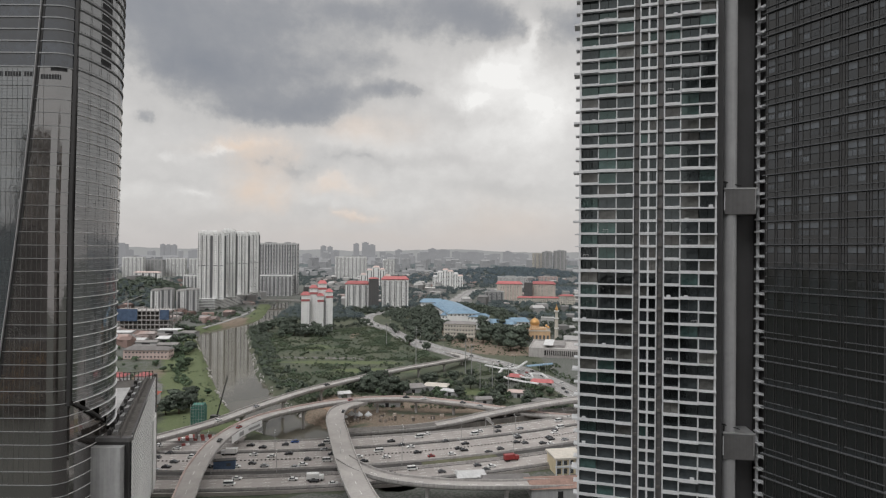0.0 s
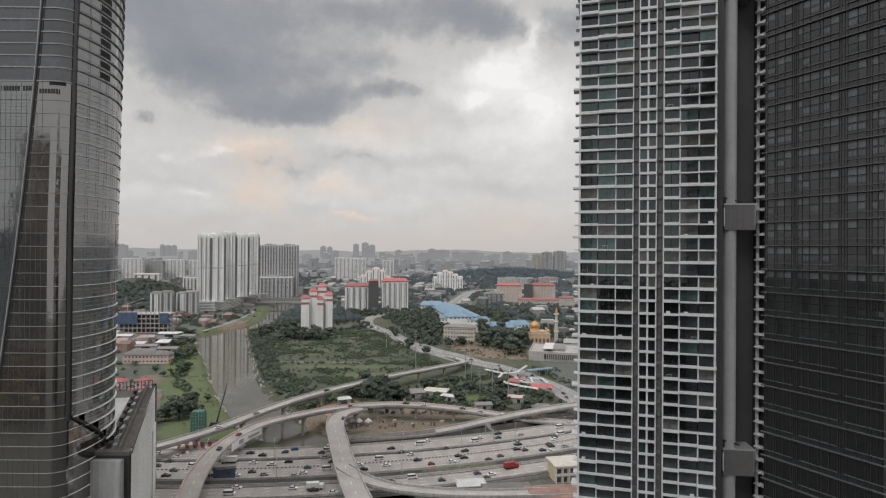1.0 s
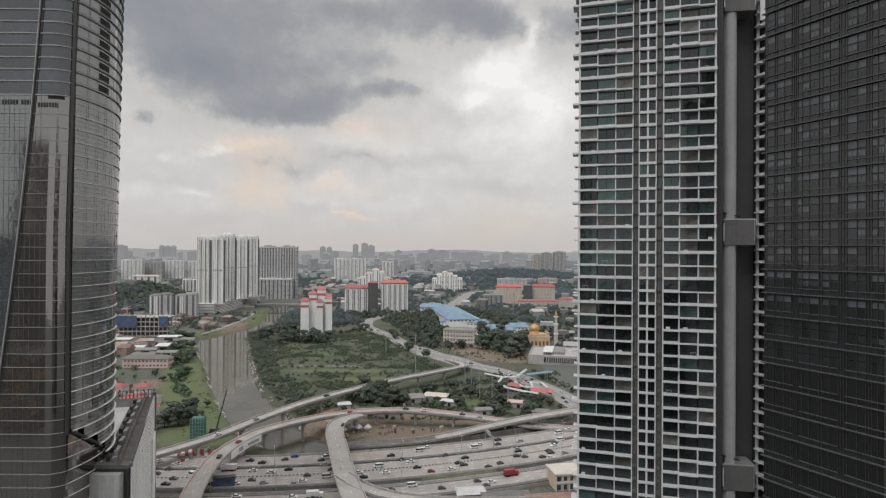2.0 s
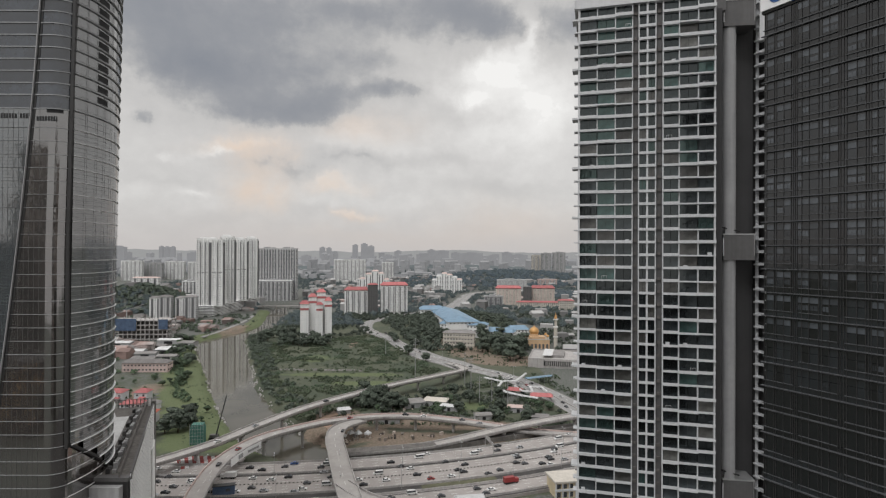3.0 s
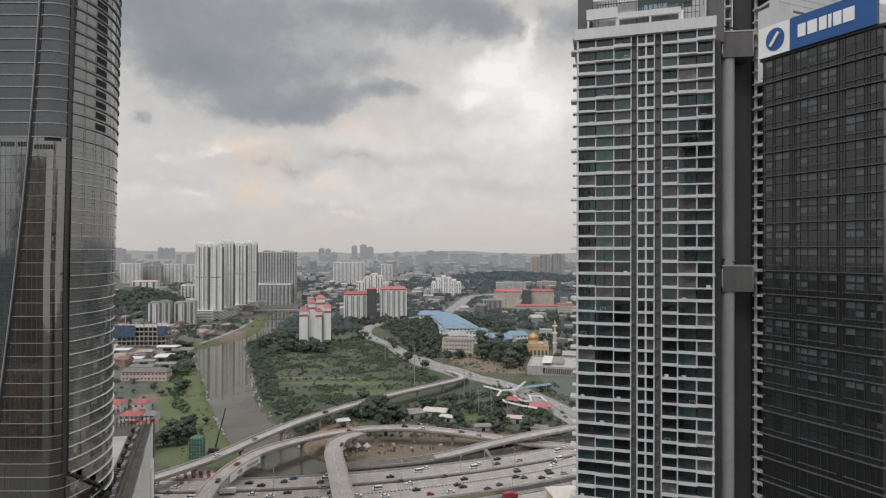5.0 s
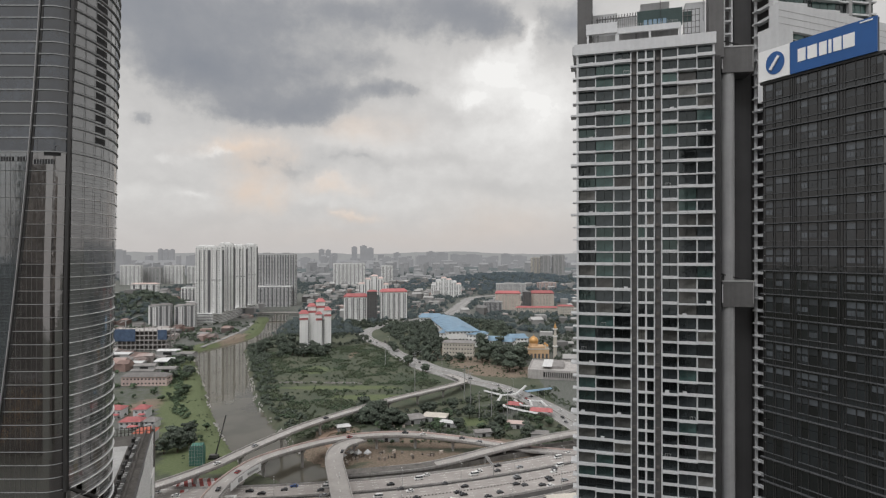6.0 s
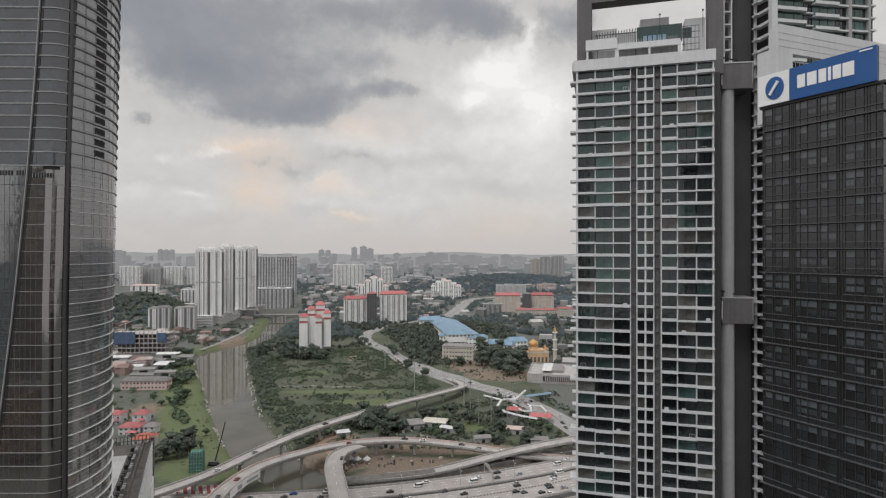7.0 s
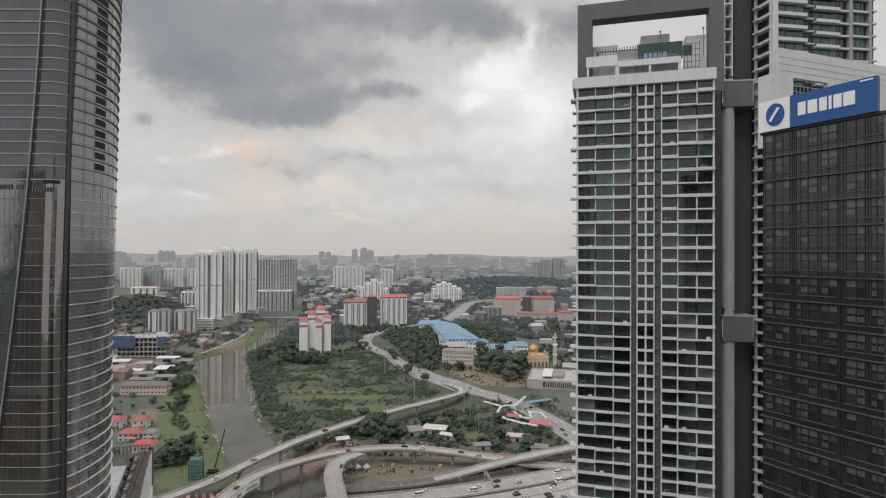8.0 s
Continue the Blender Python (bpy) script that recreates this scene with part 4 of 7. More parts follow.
def roof_sign():
    rot = math.degrees(math.atan2(-0.877, 0.48))
    ob = thing("rooftop_sign", 53.2, 93.0, 159.9, rot, "blue and white company sign on the office roof edge", "sign")
    part("backing", Geo().box(0.25, 17.0, -0.25, 0.1, 0.0, 4.9), M_FRAME_DARK, ob)
    part("white_panel", Geo().box(0.2, 5.15, -0.6, -0.25, 0.0, 4.95), M_SIGN_WHITE, ob, "white square panel")
    part("blue_panel", Geo().box(5.2, 17.0, -0.55, -0.25, 0.0, 5.0), M_SIGN_BLUE, ob, "deep blue panel")
    disc = Geo()
    n = 36
    ring = [(2.9 + 1.48 * math.cos(i * math.tau / n), 2.5 + 1.82 * math.sin(i * math.tau / n)) for i in range(n)]
    disc.v += [(x, -0.68, z) for x, z in ring] + [(x, -0.6, z) for x, z in ring]
    disc.f += [tuple(range(n))] + [(i, i + n, (i + 1) % n + n, (i + 1) % n) for i in range(n)]
    emblem = part("emblem", disc, M_SIGN_BLUE, ob, "round blue emblem")
    part("emblem_bar", Geo().beam((3.55, -0.72, 3.45), (2.2, -0.72, 1.5), 0.42), M_SIGN_WHITE, emblem)
    for x, wide in ((6.4, 1.15), (7.85, 1.35), (9.5, 1.05), (10.8, 0.4), (11.45, 1.1), (12.75, 1.5)):
        part("letter_bar", Geo().box(x, x + wide, -0.63, -0.55, 1.6, 3.6), M_SIGN_WHITE, ob)
    part("small_bar", Geo().box(14.9, 16.5, -0.63, -0.55, 4.55, 4.75), M_SIGN_WHITE, ob)
    return ob


def roof_screen_wall():
    ob = thing("roof_screen_wall", 60.6, 100.0, 159.5, 20, "stained white rooftop wall stepping down beside the sign", "wall")
    part("wall", Geo().box(0, 3.6, 0, 0.8, 0, 17.4).box(3.6, 30, 0, 0.8, 12.4, 17.4).box(3.6, 30, 0, 0.8, 0, 3.0).box(12.5, 30, 0, 0.8, 3.0, 12.4), M_WHITE, ob)
    part("side_wall", Geo().box(0, 0.8, 0.8, 1.7, 0, 17.0).box(-0.05, 0.7, 1.7, 4.2, 0, 13.2), M_WHITE, ob)
    # Black back sheet gives the opening its shade as colour.
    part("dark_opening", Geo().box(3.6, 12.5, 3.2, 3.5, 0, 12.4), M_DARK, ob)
    part("gallery_slab", Geo().box(3.6, 12.5, 0.4, 3.2, 8.6, 9.0), M_WHITE, ob)
    rail = Geo()
    for i in range(9):
        rail.box(4.0 + i, 4.08 + i, 0.5, 0.58, 9.0, 11.2)
    rail.box(3.6, 12.5, 0.5, 0.58, 10.1, 10.2).box(3.6, 12.5, 0.5, 0.58, 11.15, 11.25)
    part("railing", rail, M_STEEL, ob)
    lines = Geo()
    for i in range(3):
        lines.box(0, 30, -0.03, 0.0, 13.4 + i * 1.2, 13.46 + i * 1.2)
    part("panel_joint", lines, M_COLUMN, ob)
    return ob


apartment_tower()
link_column()
second_tower()
office_block()
roof_sign()
roof_screen_wall()


# ---- the curved glass tower on the west side ----
def curved_tower():
    ob = thing("curved_glass_tower", 0, 0, 0, 0, "tall curved tower of bronze glass with pale horizontal fins", "tower")
    mech, top = 158.5, 244.0
    cx, cy, front_y, joint_y = -143.2, 173.5, 161.0, 164.0
    # floor levels: offices below the plant floor, lower storeys of flats above it
    levels = [101.2 + 3.85 * k for k in range(-26, 15)] + [mech + 2.0] + [164.45 + 3.455 * k for k in range(23)]

    def radius(z):
        return 35.9 + 0.016 * max(0.0, z - 108.0)

    def arc(z, off=0.0, a0=-15.5, a1=95.0, n=44):
        r = radius(z) + off
        return [(cx + r * math.cos(radians(a0 + (a1 - a0) * i / n)), cy + r * math.sin(radians(a0 + (a1 - a0) * i / n)), z) for i in range(n + 1)]

    def edge(z):
        return -109.4 + 0.023 * max(0.0, z - 120.0)

    def slanted(z):
        return -123.5 + 0.118 * (z - 108.0) - 0.00031 * (z - 108.0) ** 2

    def corner(z, off=0.0, n=10):
        """The front's rounded end, from the flat face to the joint."""
        dx, dy = 4.8, joint_y - front_y
        turn = 2 * math.atan2(dy, dx)
        r = dx / math.sin(turn)
        x = edge(z) - dx
        return [(x + (r + off) * math.sin(turn * i / n), front_y + r - (r + off) * math.cos(turn * i / n), z) for i in range(n + 1)]

    def front_line(z, start, off=0.0):
        return [(start, front_y - off, z)] + corner(z, off)

    def glass(low, high, deep, material, label=""):
        """A pane between two lines of points, with its thickness."""
        g, m = Geo(), len(low)
        back = [(p[0], p[1] + deep, p[2]) for p in low] + [(p[0], p[1] + deep, p[2]) for p in high]
        g.v += low + high + back
        for i in range(m - 1):
            g.f += [(i, i + 1, m + i + 1, m + i), (2 * m + i + 1, 2 * m + i, 3 * m + i, 3 * m + i + 1), (i + 1, i, 2 * m + i, 2 * m + i + 1), (m + i, m + i + 1, 3 * m + i + 1, 3 * m + i)]
        g.f += [(0, m, 3 * m, 2 * m), (m - 1, 3 * m - 1, 4 * m - 1, 2 * m - 1)]
        return part("glass_band" if deep == 0.2 else "curved_glass", g, material, ob, label)

    core = [(-190, front_y + 1.5), (edge(60) - 6.0, front_y + 1.5), (edge(60) - 1.5, joint_y + 2.0)] + [(p[0], p[1]) for p in arc(60, -3.0, -6, 95)] + [(-190, cy + 32)]
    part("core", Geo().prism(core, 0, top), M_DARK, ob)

    for z, z1 in zip(levels[:-1], levels[1:]):
        up = z > mech
        tall = z1 - z
        s0, s1 = slanted(z), slanted(z1)
        # front: two kinds of glass meet at the slanted fin
        glass(front_line(z, s0), front_line(z1, s1), 0.2, G_LEFT_UP if up else G_LEFT)
        glass([(-190, front_y - 0.15, z), (s0, front_y - 0.15, z)], [(-190, front_y - 0.15, z1), (s1, front_y - 0.15, z1)], 0.2, G_LEFT_UP if up else G_LEFT_PALE)
        # ledges of the front
        hgt, out = (0.3, 0.3) if up else (0.11, 0.22)
        part("front_fin", Geo().box(-190, s0 - 0.3, front_y - 0.15 - out, front_y - 0.15, z, z + (hgt if up else 0.06)), M_FIN_DULL if up else M_LEDGE, ob)
        part("front_fin", Geo().sweep(front_line(z, s0 + 0.5), [(0.0, 0), (out, 0.0), (out, hgt), (0.0, hgt)]), M_FIN_DULL, ob)
        if not up:
            thin = Geo()
            for q in (0.25, 0.5, 0.75):
                thin.box(-190, s0 - 0.3, front_y - 0.21, front_y - 0.15, z + tall * q, z + tall * q + 0.035)
            part("thin_fin", thin, M_LEDGE, ob)
        # curved wing; its foot is cut off along a slope
        if z > 50:
            pts = arc(z)
            if z < 61:
                pts = pts[max(0, int((62.0 - z) / 8.0 * 8)):]
            r2 = radius(z1) / radius(z)
            upper = [(cx + (p[0] - cx) * r2, cy + (p[1] - cy) * r2, z1) for p in pts]
            glass(pts, upper, 0.35, G_CURVE)
            # Above the plant floor a duller colour carries the fins' shaded undersides.
            high = 0.3 if up else 0.17
            part("curved_fin", Geo().sweep(pts, [(0.0, 0), (0.6, 0.04), (0.62, high), (0.0, high)]), M_FIN_DULL if up else M_FIN, ob)
            thin = Geo()
            for q in ((0.36, 0.68) if not up else (0.22,)):
                mid = [(cx + (p[0] - cx) * (1 + (r2 - 1) * q), cy + (p[1] - cy) * (1 + (r2 - 1) * q), z + tall * q) for p in pts]
                thin.sweep(mid, [(0.0, 0), (0.1, 0), (0.1, 0.06), (0.0, 0.06)])
            part("thin_fin", thin, M_FIN_DULL, ob)
            if z > 163:
                slot = arc(z + 0.85, 0.02, -1.8, 6.2, 6)
                # Proud black strip; the open balcony's shade is its colour.
                part("balcony_slot", Geo().sweep(slot, [(0.0, 0), (0.14, 0), (0.14, 1.85), (0.0, 1.85)]), M_DARK, ob, "black strip for a shaded balcony opening")
        if z < 66:
            # drum below the wing
            pts = arc(z, -1.0)
            glass(pts, [(p[0], p[1], z1) for p in pts], 0.35, G_LEFT)
            part("curved_fin", Geo().sweep(pts, [(0.0, 0), (0.25, 0), (0.25, 0.14), (0.0, 0.14)]), M_FIN, ob)
    # dark sloping trim under the wing's foot
    trim = [arc(62.8 - 9.0 * i / 12, 0.15, -15.5 + 21 * i / 12, 95)[0] for i in range(13)]
    part("sloping_trim", Geo().sweep(trim, [(-1.0, -0.3), (0.3, -0.3), (0.3, 0.5), (-1.0, 0.5)]), M_FRAME_DARK, ob, "dark sloping trim")
    # fine uprights of the wing's glazing
    for i in range(1, 9):
        ang = radians(-15.5 + i * 6.6)
        g = Geo()
        for z in (66.0, top):
            r = radius(z)
            g.v += [(cx + (r + o) * math.cos(ang + e), cy + (r + o) * math.sin(ang + e), z) for o, e in ((-0.05, -0.0007), (0.03, -0.0007), (0.03, 0.0007), (-0.05, 0.0007))]
        g.f += [(j, (j + 1) % 4, 4 + (j + 1) % 4, 4 + j) for j in range(4)]
        part("upright", g, M_FRAME, ob)
    for i in range(40):
        x = -116.0 - i * 1.5
        z0 = max(40.0, 108.0 + (x + 123.0) / 0.118) if x > -124 else 40.0
        if x > -127:
            part("upright", Geo().box(x - 0.03, x + 0.03, front_y - 0.05, front_y, 40, min(top, max(41.0, z0 - 3.0)) if x > -124 else 84), M_FRAME, ob)
        if x < -117:
            part("upright", Geo().box(x - 0.025, x + 0.025, front_y - 0.2, front_y - 0.15, max(84.0, z0 + 6.0), mech + 1.5), M_LEDGE, ob)

    # ribbons that lean with the front: the dark joint, the slanted fin and its shadow gap
    def ribbon(line, y0, y1, half, z0=40.0):
        g, zs = Geo(), list(np.arange(z0, top, 6.0))
        for z in zs:
            x = line(z)
            g.v += [(x - half, y0, z), (x + half, y0, z), (x + half, y1, z), (x - half, y1, z)]
        n = len(zs)
        for i in range(n - 1):
            g.f += [(4 * i + j, 4 * i + (j + 1) % 4, 4 * i + 4 + (j + 1) % 4, 4 * i + 4 + j) for j in range(4)]
        g.f += [(3, 2, 1, 0), (4 * n - 4, 4 * n - 3, 4 * n - 2, 4 * n - 1)]
        return g

    part("dark_joint", ribbon(lambda z: edge(z) + 0.15, joint_y - 1.1, joint_y + 1.5, 0.45, 62.0), M_FRAME_DARK, ob, "dark vertical joint")
    part("slanted_fin", ribbon(slanted, front_y - 0.7, front_y - 0.2, 0.13), M_COLUMN, ob, "pale slanted fin")
    part("slanted_joint", ribbon(lambda z: slanted(z) + 0.55, front_y - 0.14, front_y, 0.36), M_FRAME_DARK, ob, "dark joint beside the slanted fin")
    # plant floor louvres
    for a, b, y, z in ((-132.0, -128.0, 0.3, 0.0), (-127.2, -122.6, 0.3, 0.0), (-121.6, -119.0, 0.3, 0.0), (-117.0, -111.2, 0.1, -0.7), (-114.0, -109.9, 0.1, 1.0)):
        if b < -110.5 or z < 0.5:
            lou = part("louvre", Geo().box(a, b, front_y - y, front_y - 0.01, mech - 0.7 + z, mech + 0.6 + z), M_DARK, ob, "dark plant floor louvre")
            ribs = Geo()
            for i in range(int((b - a) / 0.8) + 1):
                ribs.box(a + i * 0.8, a + i * 0.8 + 0.12, front_y - y - 0.04, front_y - y, mech - 0.7 + z, mech + 0.6 + z)
            part("rib", ribs, M_FIN_DULL, lou)
        else:
            part("louvre", Geo().sweep(front_line(mech + z, a)[:8], [(0.0, 0), (0.1, 0), (0.1, 1.2), (0.0, 1.2)]), M_DARK, ob, "dark plant floor louvre")
    # upper west balconies beside a dark pier
    part("dark_pier", Geo().box(-132.2, -130.0, front_y - 1.2, front_y - 0.2, mech + 4, top), M_FRAME_DARK, ob)
    part("pier_edge", Geo().box(-130.0, -129.6, front_y - 1.0, front_y - 0.2, mech + 3, top), M_FRAME, ob)
    for k in range(23):
        z = 164.45 + k * 3.455
        # Black boxes put the shade of the balcony openings into colour.
        part("balcony_slot", Geo().box(-144, -132.6, front_y - 0.6, front_y - 0.2, z + 0.7, z + 2.3), M_DARK, ob)
    return ob


curved_tower()


def podium():
    ob = thing("car_park_podium", 0, 0, 0, 0, "grey car park podium with white slatted side and roof plant", "car park")
    z = 49.0
    a, b = Vector((-97.7, 176.0)), Vector((-132.0, 257.0))
    part("block", Geo().prism([(-122, 179), (-104.4, 179), (-137.6, 257), (-152, 250)], 0, z - 1.2), M_DARK, ob)
    part("roof", Geo().prism([(-118, 176.5), (-98.2, 176.5), (-132.4, 257.5), (-152, 250)], z - 1.2, z - 0.6), M_CONCRETE_DARK, ob, "stained grey roof deck")
    d = (b - a).normalized()
    nrm = Vector((d.y, -d.x))
    me = Geo().sweep([(a.x, a.y, 0), (b.x, b.y, 0)], [(0.0, 0.0), (0.1, 0.0), (0.16, 1.12), (0.0, 1.12)]).mesh("slat")
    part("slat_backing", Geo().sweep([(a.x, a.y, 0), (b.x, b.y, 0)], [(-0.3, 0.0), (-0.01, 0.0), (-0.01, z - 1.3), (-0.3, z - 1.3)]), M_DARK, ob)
    for k in range(27):
        link_part("slat", me, M_WHITE_FAR, ob, loc=(0, 0, z - 1.0 - k * 1.75))
    for k in range(13):
        part("parking_floor", Geo().prism([(-118, 177.2), (-98.8, 177.2), (-132.6, 256.6), (-151, 249)], k * 3.5, k * 3.5 + 0.4), M_CONCRETE_DARK, ob)
    part("corner_panel", Geo().prism([(-132.6, 256.4), (-131.2, 256.8), (-132.6, 260.0), (-134.0, 259.6)], 0, z + 1.5), M_CONCRETE_DARK, ob)
    part("front_panel", Geo().box(-111, -99.2, 172.4, 174.8, 0, 46.6), M_GREY_WALL, ob, "plain pale grey panel")
    c0, c1 = a.lerp(b, 0.84), a.lerp(b, 1.0)
    part("side_panel", Geo().sweep([(c0.x, c0.y, 0), (c1.x, c1.y, 0)], [(0.2, 0.0), (0.6, 0.0), (0.6, 33.0), (0.2, 33.0)]), M_WHITE_FAR, ob, "plain white side panel")
    part("front_wall", Geo().box(-118, -98.0, 174.9, 176.9, 0, z - 1.4), M_FRAME_DARK, ob)
    part("front_coping", Geo().box(-118, -97.6, 174.6, 177.0, z - 1.4, z - 0.2), M_FRAME, ob)
    for i in range(44):
        p = a.lerp(b, 0.07 + (i // 2) * 0.04) - nrm * (5.2 + 1.7 * (i % 2))
        tall = 0.5 + 0.5 * ((i * 7) % 3)
        part("plant_unit", Geo().turned(p.x, p.y, 1.2, 1.2, z - 0.6, z + tall, 113), (M_STEEL, M_FRAME_DARK, M_GREY_WALL, M_FRAME)[(i * 5) % 4], ob)
    wall = [a - nrm * 3.2, b - nrm * 3.2]
    part("plant_screen", Geo().sweep([(wall[0].x, wall[0].y, z - 0.6), (wall[1].x, wall[1].y, z - 0.6)], [(0, 0), (0.3, 0), (0.3, 2.2), (0, 2.2)]), M_CONCRETE_DARK, ob)
    part("white_roof_patch", Geo().prism([(-117, 178), (-108, 178), (-134, 240), (-143, 238)], z - 0.59, z - 0.5), M_WHITE_ROOF, ob, "white roof sheet")
    for i in range(14):
        p = Vector((-151.0, 249.6)).lerp(Vector((-133.0, 256.6)), i / 13)
        part("railing_post", Geo().box(p.x - 0.14, p.x + 0.14, p.y - 0.14, p.y + 0.14, z - 0.6, z + 3.2), M_CONCRETE_DARK, ob)
    for k in (0.9, 3.0):
        part("rail", Geo().beam((-151.0, 249.6, z + k), (-133.0, 256.6, z + k), 0.22), M_CONCRETE_DARK, ob)
    part("parapet", Geo().sweep([(a.x - 0.6, a.y + 1, z - 1.0), (b.x - 0.6, b.y, z - 1.0)], [(0, 0), (0.5, 0), (0.5, 1.7), (0, 1.7)]), M_FRAME, ob)
    return ob


podium()


def banded_tower(x, y, w, h, label, wall, band, floor, tall, seed, patch=None):
    """An unseen tower for the glass to mirror: floor bands and a few bright panels."""
    ob = thing("office_tower", x, y, 0, 0, label, "tower")
    part("wall", Geo().box(-w / 2, w / 2, -12, 12, 0, h), wall, ob)
    g = Geo()
    for k in range(1, int(h / floor)):
        g.box(-w / 2 - 0.2, w / 2 + 0.2, 11.5, 12.5, k * floor, k * floor + tall)
    stuff(part("floor_edges", g, band, ob))
    rng = random.Random(seed)
    if patch:
        for k in range(2, int(h / floor)):
            for i in range(int(w / 2.4)):
                if rng.random() < 0.24:
                    a = -w / 2 + i * 2.4
                    part("panel", Geo().box(a, a + rng.choice((1.4, 2.2)), 12.0, 12.7, k * floor, k * floor + rng.choice((1.6, 3.2, 6.4))), patch if rng.random() < 0.7 else M_CREAM, ob)
    return ob


banded_tower(-341, -120, 30, 126, "dark glass tower with pale slab edges", M_FRAME, M_WHITE_FAR, 2.9, 0.4, 1)
banded_tower(-410, -232, 16, 168, "pinkish stone tower with dark window bands", M_PIER_STONE, M_FRAME, 3.9, 1.2, 2)
banded_tower(-339, -150, 18, 206, "brown stone tower with narrow window bands", M_GREY_ROOF, M_PIER_STONE, 3.9, 0.5, 3, M_CREAM)
# Two unseen towers added to mirror dark stripes into the rounded corner glass.
banded_tower(-74, -150, 34, 205, "unseen dark glass tower with brown stone edges", M_FRAME, M_PIER_STONE, 3.9, 0.5, 5, M_PIER_STONE)
banded_tower(40, -185, 26, 185, "unseen grey stone tower with dark floor bands", M_PIER_STONE, M_FRAME, 3.9, 1.4, 6)
# Out of view; added to darken the apartment tower's lower panes and front.
banded_tower(15, -105, 84, 94, "unseen dark block added to darken the apartment panes", M_FRAME_DARK, M_FRAME, 4.2, 0.6, 7)
banded_tower(-272, -52, 32, 48, "terracotta and glass podium block", M_FRAME, M_PIER_STONE, 3.6, 0.3, 4, M_OCHRE)

# ---- buildings in the middle distance ----
def grid_windows(g, w, d, z0, z1, floors, bays, ww, wh, margin=1.0, faces="fblr", proud=0.12):
    """Window boxes on the faces of a block centred on the origin: f front (-y), b back, l and r sides."""
    for f in faces:
        length = w if f in "fb" else d
        n = bays if f in "fb" else max(2, round(bays * d / w))
        pitch = (length - 2 * margin) / n
        for k in range(floors):
            z = z0 + (k + 0.5) * (z1 - z0) / floors
            for i in range(n):
                a = -length / 2 + margin + (i + 0.5) * pitch
                if f in "fb":
                    y = -d / 2 if f == "f" else d / 2
                    g.box(a - ww / 2, a + ww / 2, y - proud, y + proud, z - wh / 2, z + wh / 2)
                else:
                    x = -w / 2 if f == "l" else w / 2
                    g.box(x - proud, x + proud, a - ww / 2, a + ww / 2, z - wh / 2, z + wh / 2)
    return g


def block(name, x, y, rot, w, d, h, floors, bays, wall, label, category="building", roof=None, roof_h=3.0, strips=0, ww=1.6, wh=1.5, z=0.0, ledges=False, group="", crown=None):
    """A block of flats or offices: wall, roof, window rows, upright bands and ledges."""
    ob = thing(name, x, y, z, rot, label, category, group)
    part("wall", Geo().box(-w / 2, w / 2, -d / 2, d / 2, -3, h), wall, ob)
    g = grid_windows(Geo(), w, d, h * 0.04, h * 0.985, floors, bays, ww, wh)
    stuff(part("glazing", g, G_FAR, ob))
    if strips:
        for i in range(strips):
            a = -w / 2 + w * (i + 0.5) / strips
            # Proud strip with recess shade as its colour, paler beyond 1500 m.
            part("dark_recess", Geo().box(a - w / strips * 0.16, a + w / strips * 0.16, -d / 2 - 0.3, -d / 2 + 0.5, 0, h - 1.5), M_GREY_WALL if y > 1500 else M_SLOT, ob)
    if ledges:
        g = Geo()
        for k in range(1, floors):
            g.box(-w / 2 - 0.25, w / 2 + 0.25, -d / 2 - 0.6, d / 2 + 0.25, k * h / floors - 0.25, k * h / floors + 0.12)
        stuff(part("ledge_work", g, wall, ob))
    if roof:
        part("roof", Geo().gable(0, 0, w, d, h, h + roof_h, 0, hip=min(w, d) * 0.4, over=0.9), roof, ob)
    else:
        part("parapet", Geo().box(-w / 2 - 0.3, w / 2 + 0.3, -d / 2 - 0.3, d / 2 + 0.3, h, h + 1.2), crown or wall, ob)
        part("roof_plant", Geo().box(-w * 0.22, w * 0.1, -d * 0.25, d * 0.2, h + 1.2, h + 4.5).box(w * 0.2, w * 0.33, -d * 0.2, d * 0.2, h + 1.2, h + 3.4), M_GREY_WALL, ob)
    return ob


M_TOWER_WINDOW = mat("pale_grey_window", (0.16, 0.165, 0.175), 0.5, var=0.2, size=12, fine_size=2, island=0.5)


